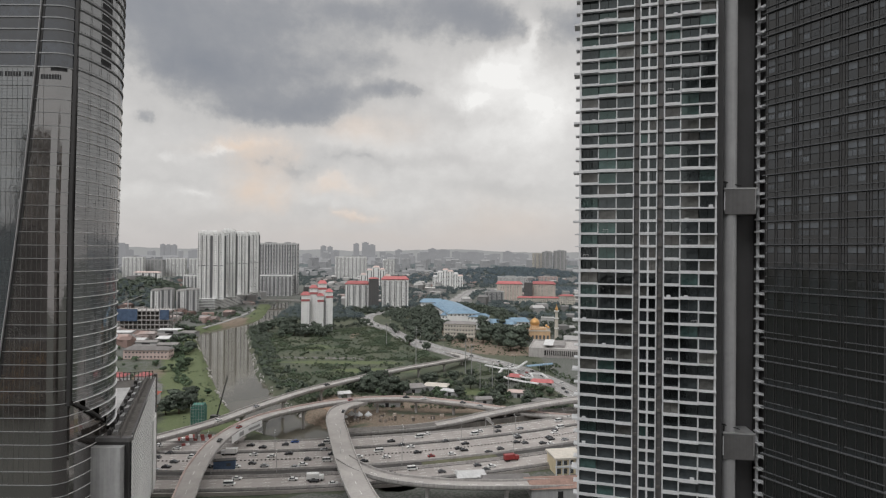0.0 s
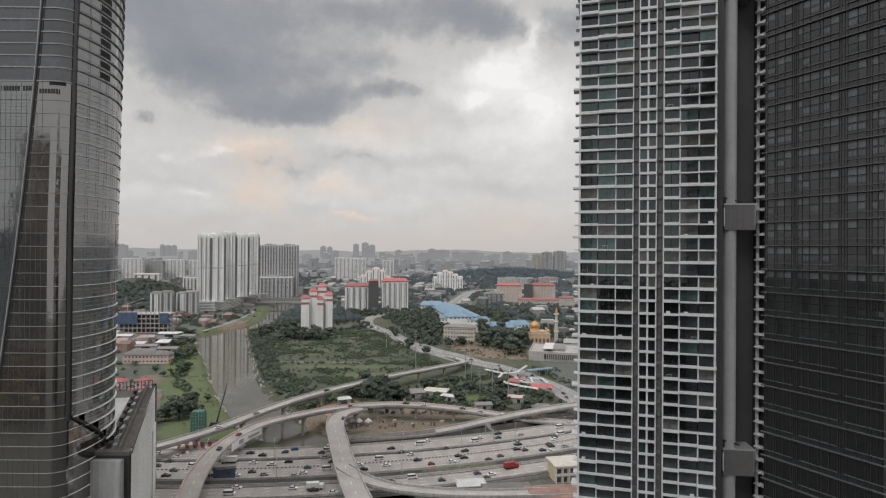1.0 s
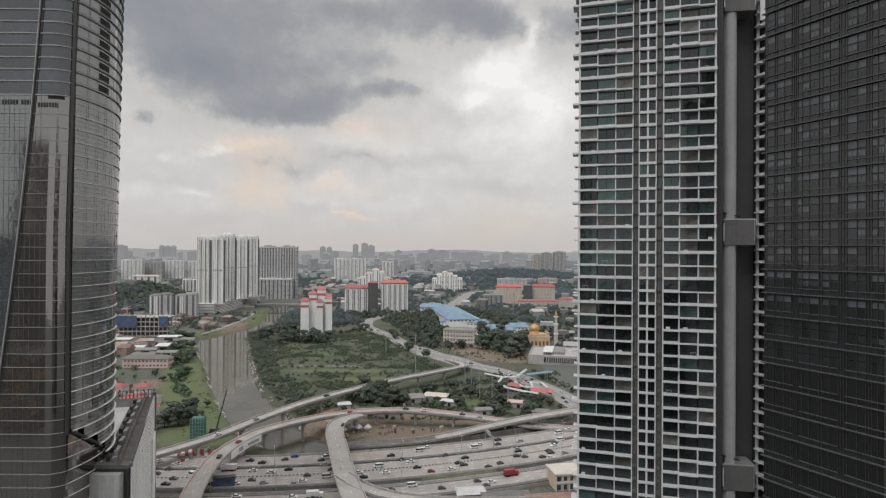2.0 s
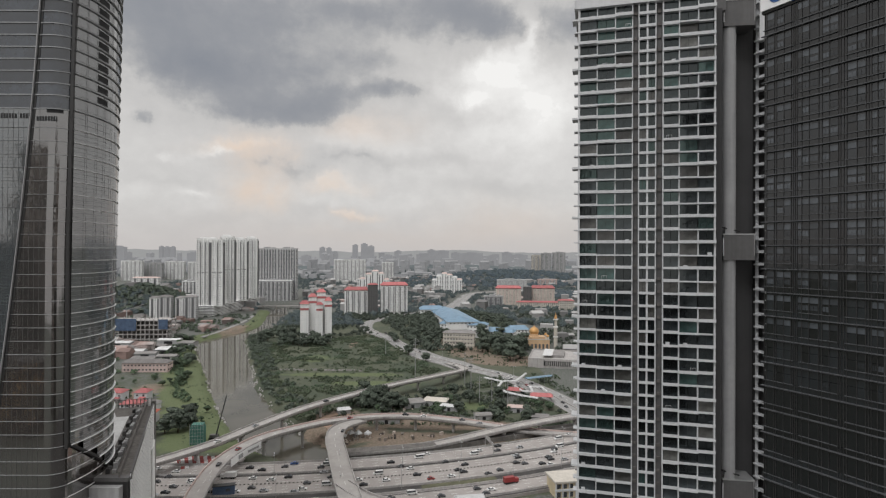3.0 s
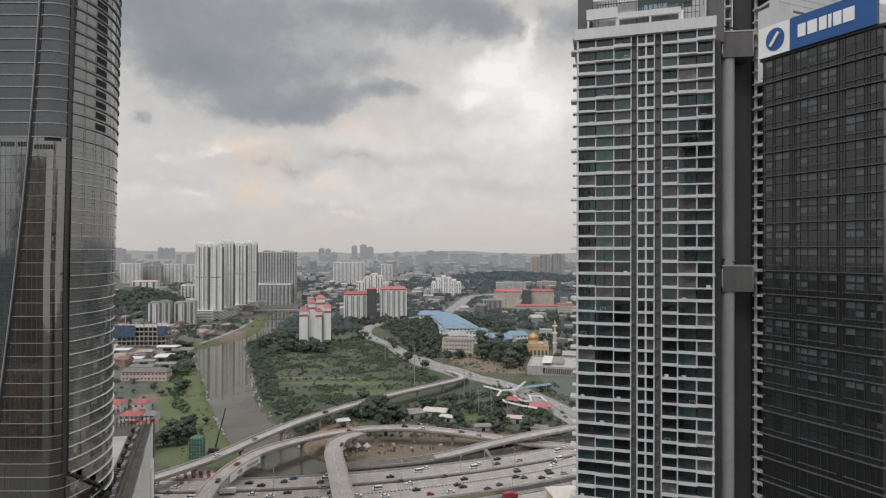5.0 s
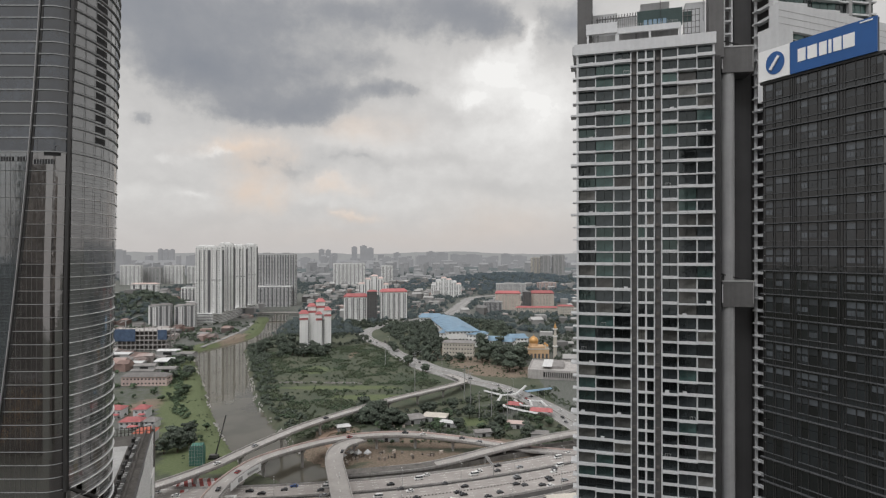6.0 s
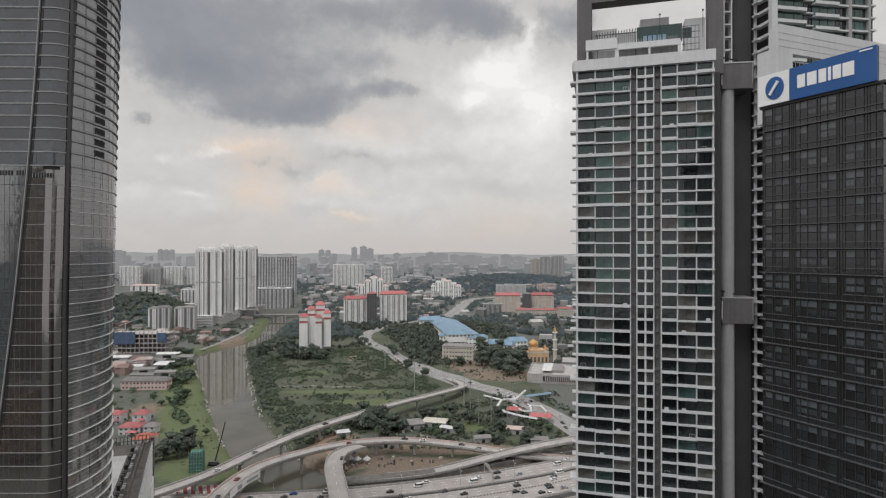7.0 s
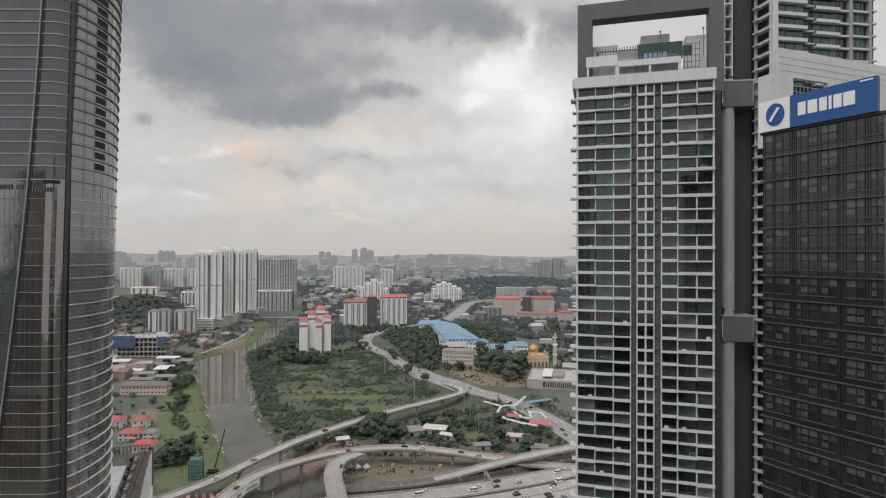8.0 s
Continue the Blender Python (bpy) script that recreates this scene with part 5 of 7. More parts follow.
def white_tower(x, y, w, h, slots, label):
    """One of the tall white residential towers: fins, balcony stacks, dark slots and a framed crown."""
    ob = thing("residential_tower", x, y, 20, 4, label, "tower", "white residential towers")
    d = 13.0
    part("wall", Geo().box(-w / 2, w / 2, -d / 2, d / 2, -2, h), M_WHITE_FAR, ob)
    # Flat strips: the shade of the slots is put into their grey.
    for c, k in slots:
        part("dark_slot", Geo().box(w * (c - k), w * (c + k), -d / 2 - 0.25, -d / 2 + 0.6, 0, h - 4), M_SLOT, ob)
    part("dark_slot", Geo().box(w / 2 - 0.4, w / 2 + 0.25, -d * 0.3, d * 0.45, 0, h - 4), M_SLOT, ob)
    g, ledge = Geo(), Geo()
    floors = int(h / 3.2)
    bays = [a for a in [(i + 0.5) * 3.1 / w - 0.5 for i in range(int(w / 3.1))] if not any(abs(a - c) < q + 0.02 for c, q in slots)]
    for k in range(floors):
        z = k * h / floors + 0.9
        for i, a in enumerate(bays):
            wide = 0.8 if i % 3 == 1 else 0.5
            g.box(w * a - wide, w * a + wide, -d / 2 - 0.12, -d / 2 + 0.1, z, z + 1.4)
            if i % 3 == 1:
                ledge.box(w * a - 1.2, w * a + 1.2, -d / 2 - 1.0, -d / 2, z - 0.6, z - 0.1)
    stuff(part("glazing", g, M_TOWER_WINDOW, ob))
    stuff(part("balcony_slabs", ledge, M_WHITE_FAR, ob))
    for a in [-0.49, 0.49] + [c + s * (q + 0.02) for c, q in slots for s in (-1, 1) if abs(c + s * q) < 0.46]:
        part("fin", Geo().box(w * a - 0.35, w * a + 0.35, -d / 2 - 1.2, -d / 2 + 0.1, 0, h + 1.0), M_WHITE_FAR, ob)
    part("sky_lobby", Geo().box(-w / 2 + 1, w / 2 - 1, -d / 2 - 0.3, -d / 2 + 0.2, h * 0.5, h * 0.5 + 1.2), M_SLOT, ob)
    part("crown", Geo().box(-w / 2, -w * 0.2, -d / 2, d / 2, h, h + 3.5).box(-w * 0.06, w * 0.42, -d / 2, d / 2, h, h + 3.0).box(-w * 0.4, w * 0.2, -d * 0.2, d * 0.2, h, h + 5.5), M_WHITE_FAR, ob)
    return ob


for x, y, w, h, slots in ((-421, 1016, 46, 118, ((0.02, 0.05), (-0.34, 0.014), (-0.17, 0.014), (0.3, 0.014))), (-411, 1072, 25, 124, ((-0.30, 0.10), (0.08, 0.03), (0.33, 0.02))), (-407.5, 1128, 27, 121, ((-0.34, 0.12), (0.06, 0.03), (0.3, 0.02))), (-403, 1184, 24, 124, ((-0.34, 0.13), (0.08, 0.03), (0.32, 0.02)))):
    white_tower(x, y, w, h, slots, "tall white residential tower with dark upright slots")
park = thing("parking_podium", -418.5, 1111, 0, 87.3, "long grey concrete parking podium under the residential towers", "car park")
part("core", Geo().box(-106, 110, -12.5, 22, -3, 19.5), M_DARK, park)
for k in range(8):
    part("deck", Geo().box(-110, 111, -14, 25, k * 2.75 - 0.3, k * 2.75 + 1.0), M_WHITE_FAR, park)
for k in range(38):
    part("post", Geo().box(-109 + k * 5.9 - 0.4, -109 + k * 5.9 + 0.4, -13.8, -13.1, 0, 19.5), M_CONCRETE, park)
for k in range(7):
    part("end_post", Geo().box(-109.8, -109.1, -13.5 + k * 5.6 - 0.4, -13.5 + k * 5.6 + 0.4, 0, 19.5), M_CONCRETE, park)
for x, w in ((-420, 46), (-374, 44)):
    block("residential_tower", x, 1352, 2, w, 24, 124, 36, 14, M_PALE, "grey and white residential tower with upright bands", "tower", strips=7)
block("apartment_block", -399, 1328, 2, 84, 22, 48, 15, 24, M_PALE, "long low apartment block under the towers", "apartment block", strips=9, crown=M_WHITE_FAR)


def stepped_block():
    """White block of flats that steps up, with red hipped roofs."""
    ob = thing("stepped_apartment_block", -169, 752, 0, 14, "white stepped apartment block with red tiled roofs", "apartment block")
    for x0, x1, y0, y1, h in ((-21, -10, -9, 9, 49), (-10, 0, -6, 10, 58), (0, 8, -10, 6, 48), (1, 12, -4, 12, 64), (11, 20, -9, 8, 53)):
        wall = part("wing", Geo().box(x0, x1, y0, y1, -2, h), M_WHITE_FAR, ob)
        g = Geo()
        for k in range(int(h / 3.2)):
            z = 1.2 + k * 3.2
            for i in range(2):
                a = x0 + (x1 - x0) * (i + 0.5) / 2
                g.box(a - 0.35, a + 0.35, y0 - 0.06, y0 + 0.1, z + 0.2, z + 0.9)
        stuff(part("glazing", g, M_PALE, wall))
        part("roof", Geo().gable((x0 + x1) / 2, (y0 + y1) / 2, x1 - x0, y1 - y0, h, h + 4.2, 0, hip=3.5, over=0.9), M_RED_ROOF, wall)
        part("red_band", Geo().box(x0 - 0.2, x1 + 0.2, y0 - 0.3, y0, h - 8.2, h - 5.4), M_RED_ROOF, wall)
    for a in (-9.6, 10.4):
        slot = part("stair_slot", Geo().box(a - 0.7, a + 0.7, -10.15, -5.0, 0, 42), M_PALE, ob)
        for k in range(13):
            part("opening", Geo().box(a - 0.6, a + 0.6, -10.3, -10.1, 1.5 + k * 3.1, 3.0 + k * 3.1), M_FRAME, slot)
    return ob


stepped_block()


def red_roof_slab(x, y, rot, w, h, label, bands=4, wall=None, recess=None):
    ob = thing("apartment_slab", x, y, 0, rot, label, "apartment block", "red-roofed slabs")
    d = 18
    part("wall", Geo().box(-w / 2, w / 2, -d / 2, d / 2, -3, h), wall or M_WHITE_FAR, ob)
    for i in range(bands):
        a = -w / 2 + w * (i + 0.5) / bands
        # Strip stands proud of the wall; its colour stands for a shaded recess.
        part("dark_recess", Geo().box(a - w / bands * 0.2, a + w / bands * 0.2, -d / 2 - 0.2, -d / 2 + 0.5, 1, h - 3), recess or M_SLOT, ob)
        part("fin", Geo().box(a - 0.5, a + 0.5, -d / 2 - 0.8, -d / 2 - 0.2, 0, h - 1), wall or M_WHITE_FAR, ob)
    stuff(part("glazing", grid_windows(Geo(), w, d, 1, h - 1, int(h / 3.1), bands * 3, 0.9, 1.1, faces="flr"), G_FAR, ob))
    part("roof", Geo().gable(0, 0, w, d, h, h + 5.5, 0, hip=5, over=1.4), M_RED_ROOF, ob)
    part("eaves_band", Geo().box(-w / 2 - 0.3, w / 2 + 0.3, -d / 2 - 0.4, d / 2 + 0.4, h - 1.4, h - 0.02), M_RED_ROOF, ob)
    return ob


red_roof_slab(-163, 1066, 6, 44, 46, "white apartment slab with a red tiled roof")
red_roof_slab(-92, 1072, 12, 50, 55, "long white apartment slab with a red tiled roof", 5)
block("lift_tower", -131, 1058, 6, 19, 14, 56, 16, 4, M_FRAME, "dark grey lift tower between two slabs", "tower", ww=1.0, roof=M_RED_ROOF)
ob = thing("stepped_apartment_block", -180, 1480, 0, 3, "white stepped apartment block with pink roof edges", "apartment block")
for x0, x1, h in ((-38, -22, 46), (-22, -6, 58), (-6, 12, 66), (12, 26, 60), (26, 40, 44)):
    wing = part("wing", Geo().box(x0, x1, -10, 10, -2, h), M_WHITE_FAR, ob)
    part("roof", Geo().gable((x0 + x1) / 2, 0, x1 - x0, 20, h, h + 4, 0, hip=4, over=0.6), M_PINK, wing)
    stuff(part("glazing", Geo().box(x0 + 2, x0 + 4, -10.2, -10, 2, h - 3).box(x1 - 4, x1 - 2, -10.2, -10, 2, h - 3), G_FAR, wing))
ob = thing("condominium", 14, 1500, 0, -6, "white and pink condominium with stepped roofs", "apartment block")
for x0, x1, h in ((-40, -28, 42), (-28, -14, 54), (-14, 0, 60), (0, 14, 56), (14, 27, 50), (27, 40, 44)):
    wing = part("wing", Geo().box(x0, x1, -9, 9, -2, h), M_WHITE_FAR, ob)
    part("roof", Geo().gable((x0 + x1) / 2, 0, x1 - x0, 18, h, h + 3.5, 0, hip=2, over=0.4), M_PINK if int(h) % 4 == 0 else M_PALE, wing)
    g = Geo()
    for k in range(int(h / 3.4)):
        g.box(x0 + 1.2, x0 + 4.4, -9.2, -9, 1 + k * 3.4, 2.7 + k * 3.4).box(x1 - 4.4, x1 - 1.2, -9.2, -9, 1 + k * 3.4, 2.7 + k * 3.4)
    stuff(part("glazing", g, G_FAR, wing))
for x, y, w in ((150, 1255, 56), (228, 1262, 52)):
    red_roof_slab(x, y, -4, w, 38, "pinkish cream apartment slab with a red roof", 7, M_CREAM, M_PINK)
block("stair_tower", 192, 1250, -4, 18, 14, 40, 12, 3, M_FRAME, "dark stair tower between two slabs", "tower", ww=1.0)
block("apartment_block", 205, 1190, -4, 90, 16, 12, 4, 22, M_CREAM, "low cream row with a red roof", "apartment block", roof=M_RED_ROOF)
block("apartment_block", 250, 1120, -4, 30, 16, 22, 6, 8, M_CREAM, "cream block with a red roof", "apartment block", roof=M_RED_ROOF)
block("apartment_block", 110, 1190, -4, 40, 16, 24, 7, 12, M_GREY_WALL, "grey low apartment block", "apartment block", strips=4)
block("apartment_block", 215, 1720, 0, 90, 18, 32, 9, 22, M_PALE, "pale grey and cream apartment block", "apartment block", strips=5)
block("apartment_block", 340, 1800, 0, 60, 18, 30, 12, 14, M_PINK, "pinkish apartment block among trees", "apartment block", strips=4)
for x, y, w, h, wall in ((-1215, 2190, 80, 76, M_WHITE_FAR), (-1150, 2230, 70, 66, M_GREY_WALL), (-1090, 2280, 76, 72, M_WHITE_FAR), (-1010, 2300, 66, 70, M_WHITE_FAR), (-1300, 2150, 60, 60, M_WHITE_FAR), (-343, 2080, 116, 86, M_WHITE_FAR), (-206, 2120, 42, 76, M_WHITE_FAR), (430, 2300, 40, 112, M_GREY_WALL), (395, 2340, 36, 104, M_CREAM), (485, 2310, 50, 116, M_GREY_WALL), (-620, 1900, 70, 48, M_CREAM)):
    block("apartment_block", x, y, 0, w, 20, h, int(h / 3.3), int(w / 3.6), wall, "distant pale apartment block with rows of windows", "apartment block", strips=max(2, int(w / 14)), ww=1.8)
block("apartment_block", -742, 1400, 8, 62, 18, 50, 13, 16, M_WHITE_FAR, "white apartment block with a pink roof", "apartment block", roof=M_PINK, strips=4)
block("apartment_block", -572, 1270, 4, 32, 18, 49, 14, 9, M_WHITE_FAR, "white apartment block with dark upright bands", "apartment block", strips=4)
block("apartment_block", -770, 1330, 4, 60, 18, 30, 9, 14, M_CREAM, "cream apartment block among trees", "apartment block", strips=4)
for i, (x, y) in enumerate(((-503, 985), (-480, 972), (-458, 985), (-437, 972))):
    block("apartment_block", x, y, 6, 20, 14, 39 if i % 2 else 36, 11, 5, M_PALE if i % 2 else M_WHITE_FAR, "cream mid-rise apartment block with dark recesses", "apartment block", roof=M_GREY_ROOF, strips=2, ww=1.2, wh=1.3, group="mid-rise blocks by the river")


def unfinished_block():
    ob = thing("unfinished_building", -402, 752, 0, 2, "unfinished concrete frame hung with blue netting", "construction site")
    for k in range(5):
        part("floor_slab", Geo().box(-38, 38, -14, 14, 1 + k * 6.2, 1.9 + k * 6.2), M_CONCRETE, ob)
    for i in range(14):
        for y in (-13, 0, 13):
            part("column", Geo().box(-37.5 + i * 5.7, -36.5 + i * 5.7, y - 0.5, y + 0.5, -2, 27 + (i % 3) * 1.5), M_CONCRETE, ob)
    part("netting", Geo().box(-40, -2, -15.2, -14.8, 13, 29), M_BLUE_NET, ob, "blue debris netting")
    part("netting", Geo().box(27, 39, -15.2, -14.8, 15, 28), M_BLUE_NET, ob, "blue debris netting")
    part("core", Geo().box(-30, 30, -5, 8, 0, 24), M_CONCRETE_DARK, ob)
    crane = Geo().beam((-20, -4, 20), (-20, -4, 40), 1.1).beam((-28, -4, 36), (2, -4, 47), 0.7).beam((-28, -4, 36), (-20, -4, 42), 0.4)
    part("crane", crane, M_STEEL, ob, "small steel crane on the frame")
    return ob


unfinished_block()


def house(x, y, rot, w, d, h, label, roof=None, wall=None, roof_h=2.6, floors=2):
    ob = thing("house", x, y, rise(x, y) - 0.3, rot, label, "house", "houses on the west bank")
    part("wall", Geo().box(-w / 2, w / 2, -d / 2, d / 2, -1, h), wall or M_WHITE, ob)
    part("roof", Geo().gable(0, 0, w, d, h, h + roof_h, 0, hip=d * 0.42, over=0.8), roof or M_RED_ROOF, ob)
    part("porch_roof", Geo().gable(w * 0.2, -d / 2 - 1.6, w * 0.45, 3.2, h * 0.5, h * 0.5 + 1.1, 0, hip=1.2, over=0.4), roof or M_RED_ROOF, ob)
    for s in (-0.02, 0.41):
        part("porch_post", Geo().box(w * s - 0.15, w * s + 0.15, -d / 2 - 3.0, -d / 2 - 2.7, -1, h * 0.5), M_WHITE, ob)
    me = Geo().box(-0.8, 0.8, -0.08, 0.08, 0, 1.3).mesh("window")
    for k in range(floors):
        for i in range(max(2, int(w / 3.4))):
            a = -w / 2 + w * (i + 0.5) / max(2, int(w / 3.4))
            link_part("window", me, G_FAR, ob, loc=(a, -d / 2, 0.9 + k * h / floors))
    return ob


for x, y, rot, w, d, h, roof in ((-205, 389, 8, 13, 11, 7.5, M_ORANGE_ROOF), (-193, 356, 4, 16, 11, 6.5, M_ORANGE_ROOF), (-219, 357, 6, 12, 10, 6.5, M_ORANGE_ROOF), (-231, 419, 5, 15, 10, 6, M_RED_ROOF), (-238, 446, 3, 10, 10, 7.5, M_RED_ROOF), (-262, 446, 3, 19, 11, 7.5, M_RED_ROOF), (-285, 430, 3, 15, 11, 6.5, M_RED_ROOF), (-217, 420, 2, 9, 8, 5.5, M_GREY_ROOF), (-248, 400, 4, 13, 10, 6, M_RED_ROOF), (-300, 462, 3, 15, 10, 6, M_ORANGE_ROOF), (-252, 372, 3, 14, 10, 6, M_ORANGE_ROOF)):
    house(x, y, rot, w, d, h, "white two-storey house with a hipped tile roof", roof)
ob = block("long_house", -291, 553, 2, 44, 12, 9, 2, 12, M_PINK, "long pink building with a grey hipped roof", "building", roof=M_GREY_ROOF, roof_h=3.2)
for x, y, w, d, h, rot in ((-372, 664, 26, 14, 5, 6), (-345, 676, 30, 16, 5, -8), (-322, 655, 18, 24, 5, 4), (-330, 625, 22, 12, 5, 8), (-300, 612, 20, 11, 4.5, 6), (-318, 598, 24, 10, 4.5, 0), (-355, 640, 30, 12, 5, 3), (-392, 620, 30, 14, 5, 3), (-400, 690, 36, 16, 6, 2), (-318, 700, 20, 14, 5, -6), (-346, 712, 26, 14, 6, 4), (-380, 585, 24, 12, 5, 0)):
    ob = thing("shed", x, y, 0, rot, "low workshop shed with a pale metal roof", "shed", "workshops by the river")
    part("wall", Geo().box(-w / 2, w / 2, -d / 2, d / 2, -1, h), M_GREY_WALL, ob)
    part("roof", Geo().gable(0, 0, w, d, h, h + 1.6, 0, over=0.8), M_WHITE_ROOF if int(x) % 3 else M_GREY_ROOF, ob)
    part("door", Geo().box(-w * 0.2, w * 0.2, -d / 2 - 0.1, -d / 2 + 0.1, -0.5, h * 0.75), M_DARK, ob)


def blue_roof_hall(x, y, rot, w, d, h, z, label, rh=5.0, wall=None):
    ob = thing("blue_roofed_hall", x, y, z, rot, label, "hall", "blue-roofed halls")
    part("wall", Geo().box(-w / 2, w / 2, -d / 2, d / 2, -6, h), wall or M_WHITE_FAR, ob)
    part("roof", Geo().gable(0, 0, w, d, h, h + rh, 0, hip=d * 0.2, over=1.2), M_BLUE_ROOF, ob)
    ribs = Geo()
    for i in range(int(w / 4)):
        a = -w / 2 + i * 4.0
        ribs.beam((a, -d / 2 - 1.0, h + 0.08), (a, 0, h + rh * 0.98), 0.22)
    stuff(part("roof_ribbing", ribs, M_BLUE_ROOF, ob))
    stuff(part("glazing", grid_windows(Geo(), w, d, 0, h, max(1, int(h / 4)), int(w / 5), 2.4, 1.6, faces="flr"), G_FAR, ob))
    return ob


blue_roof_hall(16, 800, -80, 150, 42, 4, 24, "large hall with a blue metal roof on the hill", 6)
blue_roof_hall(-16, 872, 4, 36, 26, 5, 25, "smaller hall with a blue metal roof on the hill", 5)
blue_roof_hall(30, 738, -20, 62, 18, 10, 14, "long white hall with a blue metal roof", 4)
blue_roof_hall(78, 735, -22, 36, 18, 8, 7, "blue-roofed hall above the embankment", 5)
blue_roof_hall(104, 765, 8, 26, 18, 8, 6, "blue-roofed hall beside the mosque", 5)
block("cream_building", 22, 690, -10, 38, 18, 20, 4, 10, M_CREAM, "weathered cream building with a flat grey roof", "building", ledges=True, roof=M_GREY_ROOF, roof_h=2.5)


def mosque():
    ob = thing("mosque", 118, 690, 1.0, 0, "ochre mosque with a golden dome and arches", "mosque")
    part("hall", Geo().box(-15, 14, -9, 9, -2, 11), M_OCHRE, ob)
    part("upper_hall", Geo().box(-9, 9, -8, 8, 11, 14.5), M_OCHRE, ob)
    part("drum", Geo().cyl(-3.5, 0, 14.5, 17.5, 5.2, 5.2, 20), M_OCHRE, ob)
    rows = [(4.9, 17.3), (5.6, 19.0), (5.9, 20.6), (5.5, 22.2), (4.5, 23.7), (3.0, 25.0), (1.3, 25.9), (0.35, 26.6), (0.12, 28.0)]
    part("dome", Geo().lathe(-3.5, 0, rows, 24), M_GOLD, ob, "golden onion dome")
    for sx in (-13, 12):
        for sy in (-7, 7):
            t = part("corner_turret", Geo().cyl(sx, sy, 0, 14.5, 1.5, 1.5, 10), M_CREAM, ob)
            part("cupola", Geo().lathe(sx, sy, [(1.6, 14.5), (1.8, 15.4), (1.2, 16.6), (0.2, 17.6)], 12), M_GOLD, t)
    for i in range(6):
        a = -12 + i * 4.6
        part("arch", Geo().box(a - 1.2, a + 1.2, -9.2, -8.9, 0, 6.0).cyl(a, -9.05, 5.9, 6.1, 0.1, 0.1, 6), M_FRAME, ob)
    part("parapet", Geo().box(-15.3, 14.3, -9.3, -8.8, 11, 12.2).box(-15.3, -14.7, -9, 9, 11, 12.2).box(13.7, 14.3, -9, 9, 11, 12.2), M_CREAM, ob)
    m = thing("minaret", 140, 684, 1.0, 0, "slender cream minaret with two balconies", "minaret")
    part("shaft", Geo().cyl(0, 0, -2, 26, 2.3, 2.1, 8).cyl(0, 0, 26, 36, 1.6, 1.5, 8), M_CREAM, m)
    for z in (14, 26, 35):
        part("balcony", Geo().cyl(0, 0, z, z + 1.4, 2.9, 3.1, 12), M_WHITE_FAR, m)
    part("spire", Geo().lathe(0, 0, [(1.6, 36.4), (1.9, 38.0), (1.2, 40.0), (0.3, 42.5), (0.08, 45)], 12), M_GOLD, m)


mosque()


def deck_car_park():
    ob = thing("deck_car_park", 122, 600, 0, -14, "pale concrete deck car park with upright fins", "car park")
    part("deck", Geo().box(-26, 34, -28, 30, -2, 8.2), M_CONCRETE, ob)
    for x0, x1, y0, y1 in ((-26, 34, -28, -27.2), (-26, 34, 29.2, 30), (-26, -25.2, -27.2, 29.2), (33.2, 34, -27.2, 29.2)):
        part("parapet", Geo().box(x0, x1, y0, y1, 8.2, 9.6), M_CONCRETE, ob)
    for i in range(22):
        part("fin", Geo().box(-8 + i * 1.9, -7.2 + i * 1.9, -28.9, -28, 2.2, 8.0), M_CONCRETE, ob)
    # Black strip on the solid deck paints the shade between the fins.
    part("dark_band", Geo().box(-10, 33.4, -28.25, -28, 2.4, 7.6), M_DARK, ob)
    part("ramp_roof", Geo().box(-6, 10, -12, 18, 8.2, 10.8), M_GREY_ROOF, ob)
    part("white_roof", Geo().box(-12, -2, -18, 22, 10.9, 11.3), M_WHITE_ROOF, ob)
    return ob


deck_car_park()


def walkway(points, label, width=2.3, roof=None):
    """A covered walkway on posts."""
    ob = thing("covered_walkway", 0, 0, 0, 0, label, "walkway", "covered walkways")
    for a, b in zip(points[:-1], points[1:]):
        part("roof", Geo().sweep([(*a, 6.0), (*b, 6.0)], [(-width / 2, 0), (width / 2, 0), (width / 2 * 0.6, 0.9), (-width / 2 * 0.6, 0.9)]), roof or M_WHITE_ROOF, ob)
        n = max(2, int(math.dist(a, b) / 7))
        for i in range(n):
            x, y = a[0] + (b[0] - a[0]) * (i + 0.5) / n, a[1] + (b[1] - a[1]) * (i + 0.5) / n
            part("post", Geo().cyl(x, y, -0.5, 6.0, 0.18, 0.18, 6), M_STEEL, ob)
    return ob


walkway([(39, 503), (53, 488), (66, 491), (79, 521)], "white roofed covered walkway over the road")
walkway([(53, 488), (48, 470), (52, 452), (64, 440), (75, 433)], "white roofed covered walkway beside red shelters")
walkway([(62, 472), (66, 455), (74, 452), (75, 470), (84, 468), (86, 452)], "white roofed zigzag walkway between red shelters", 2.0)
walkway([(76, 500), (101, 512)], "blue roofed covered walkway", 4.0, M_BLUE_ROOF)
for x, y, w, d, rot in ((61, 463, 12, 8, -20), (80, 445, 17, 9, -12)):
    ob = thing("shelter", x, y, 0, rot, "open shelter with a red sheet roof", "shelter", "red shelters")
    part("roof", Geo().gable(0, 0, w, d, 5.4, 7.4, 0, hip=2, over=0.6), M_RED_ROOF, ob)
    for a in (-0.45, 0.0, 0.45):
        for b in (-0.42, 0.42):
            part("post", Geo().cyl(w * a, d * b, -0.5, 5.4, 0.16, 0.16, 6), M_STEEL, ob)

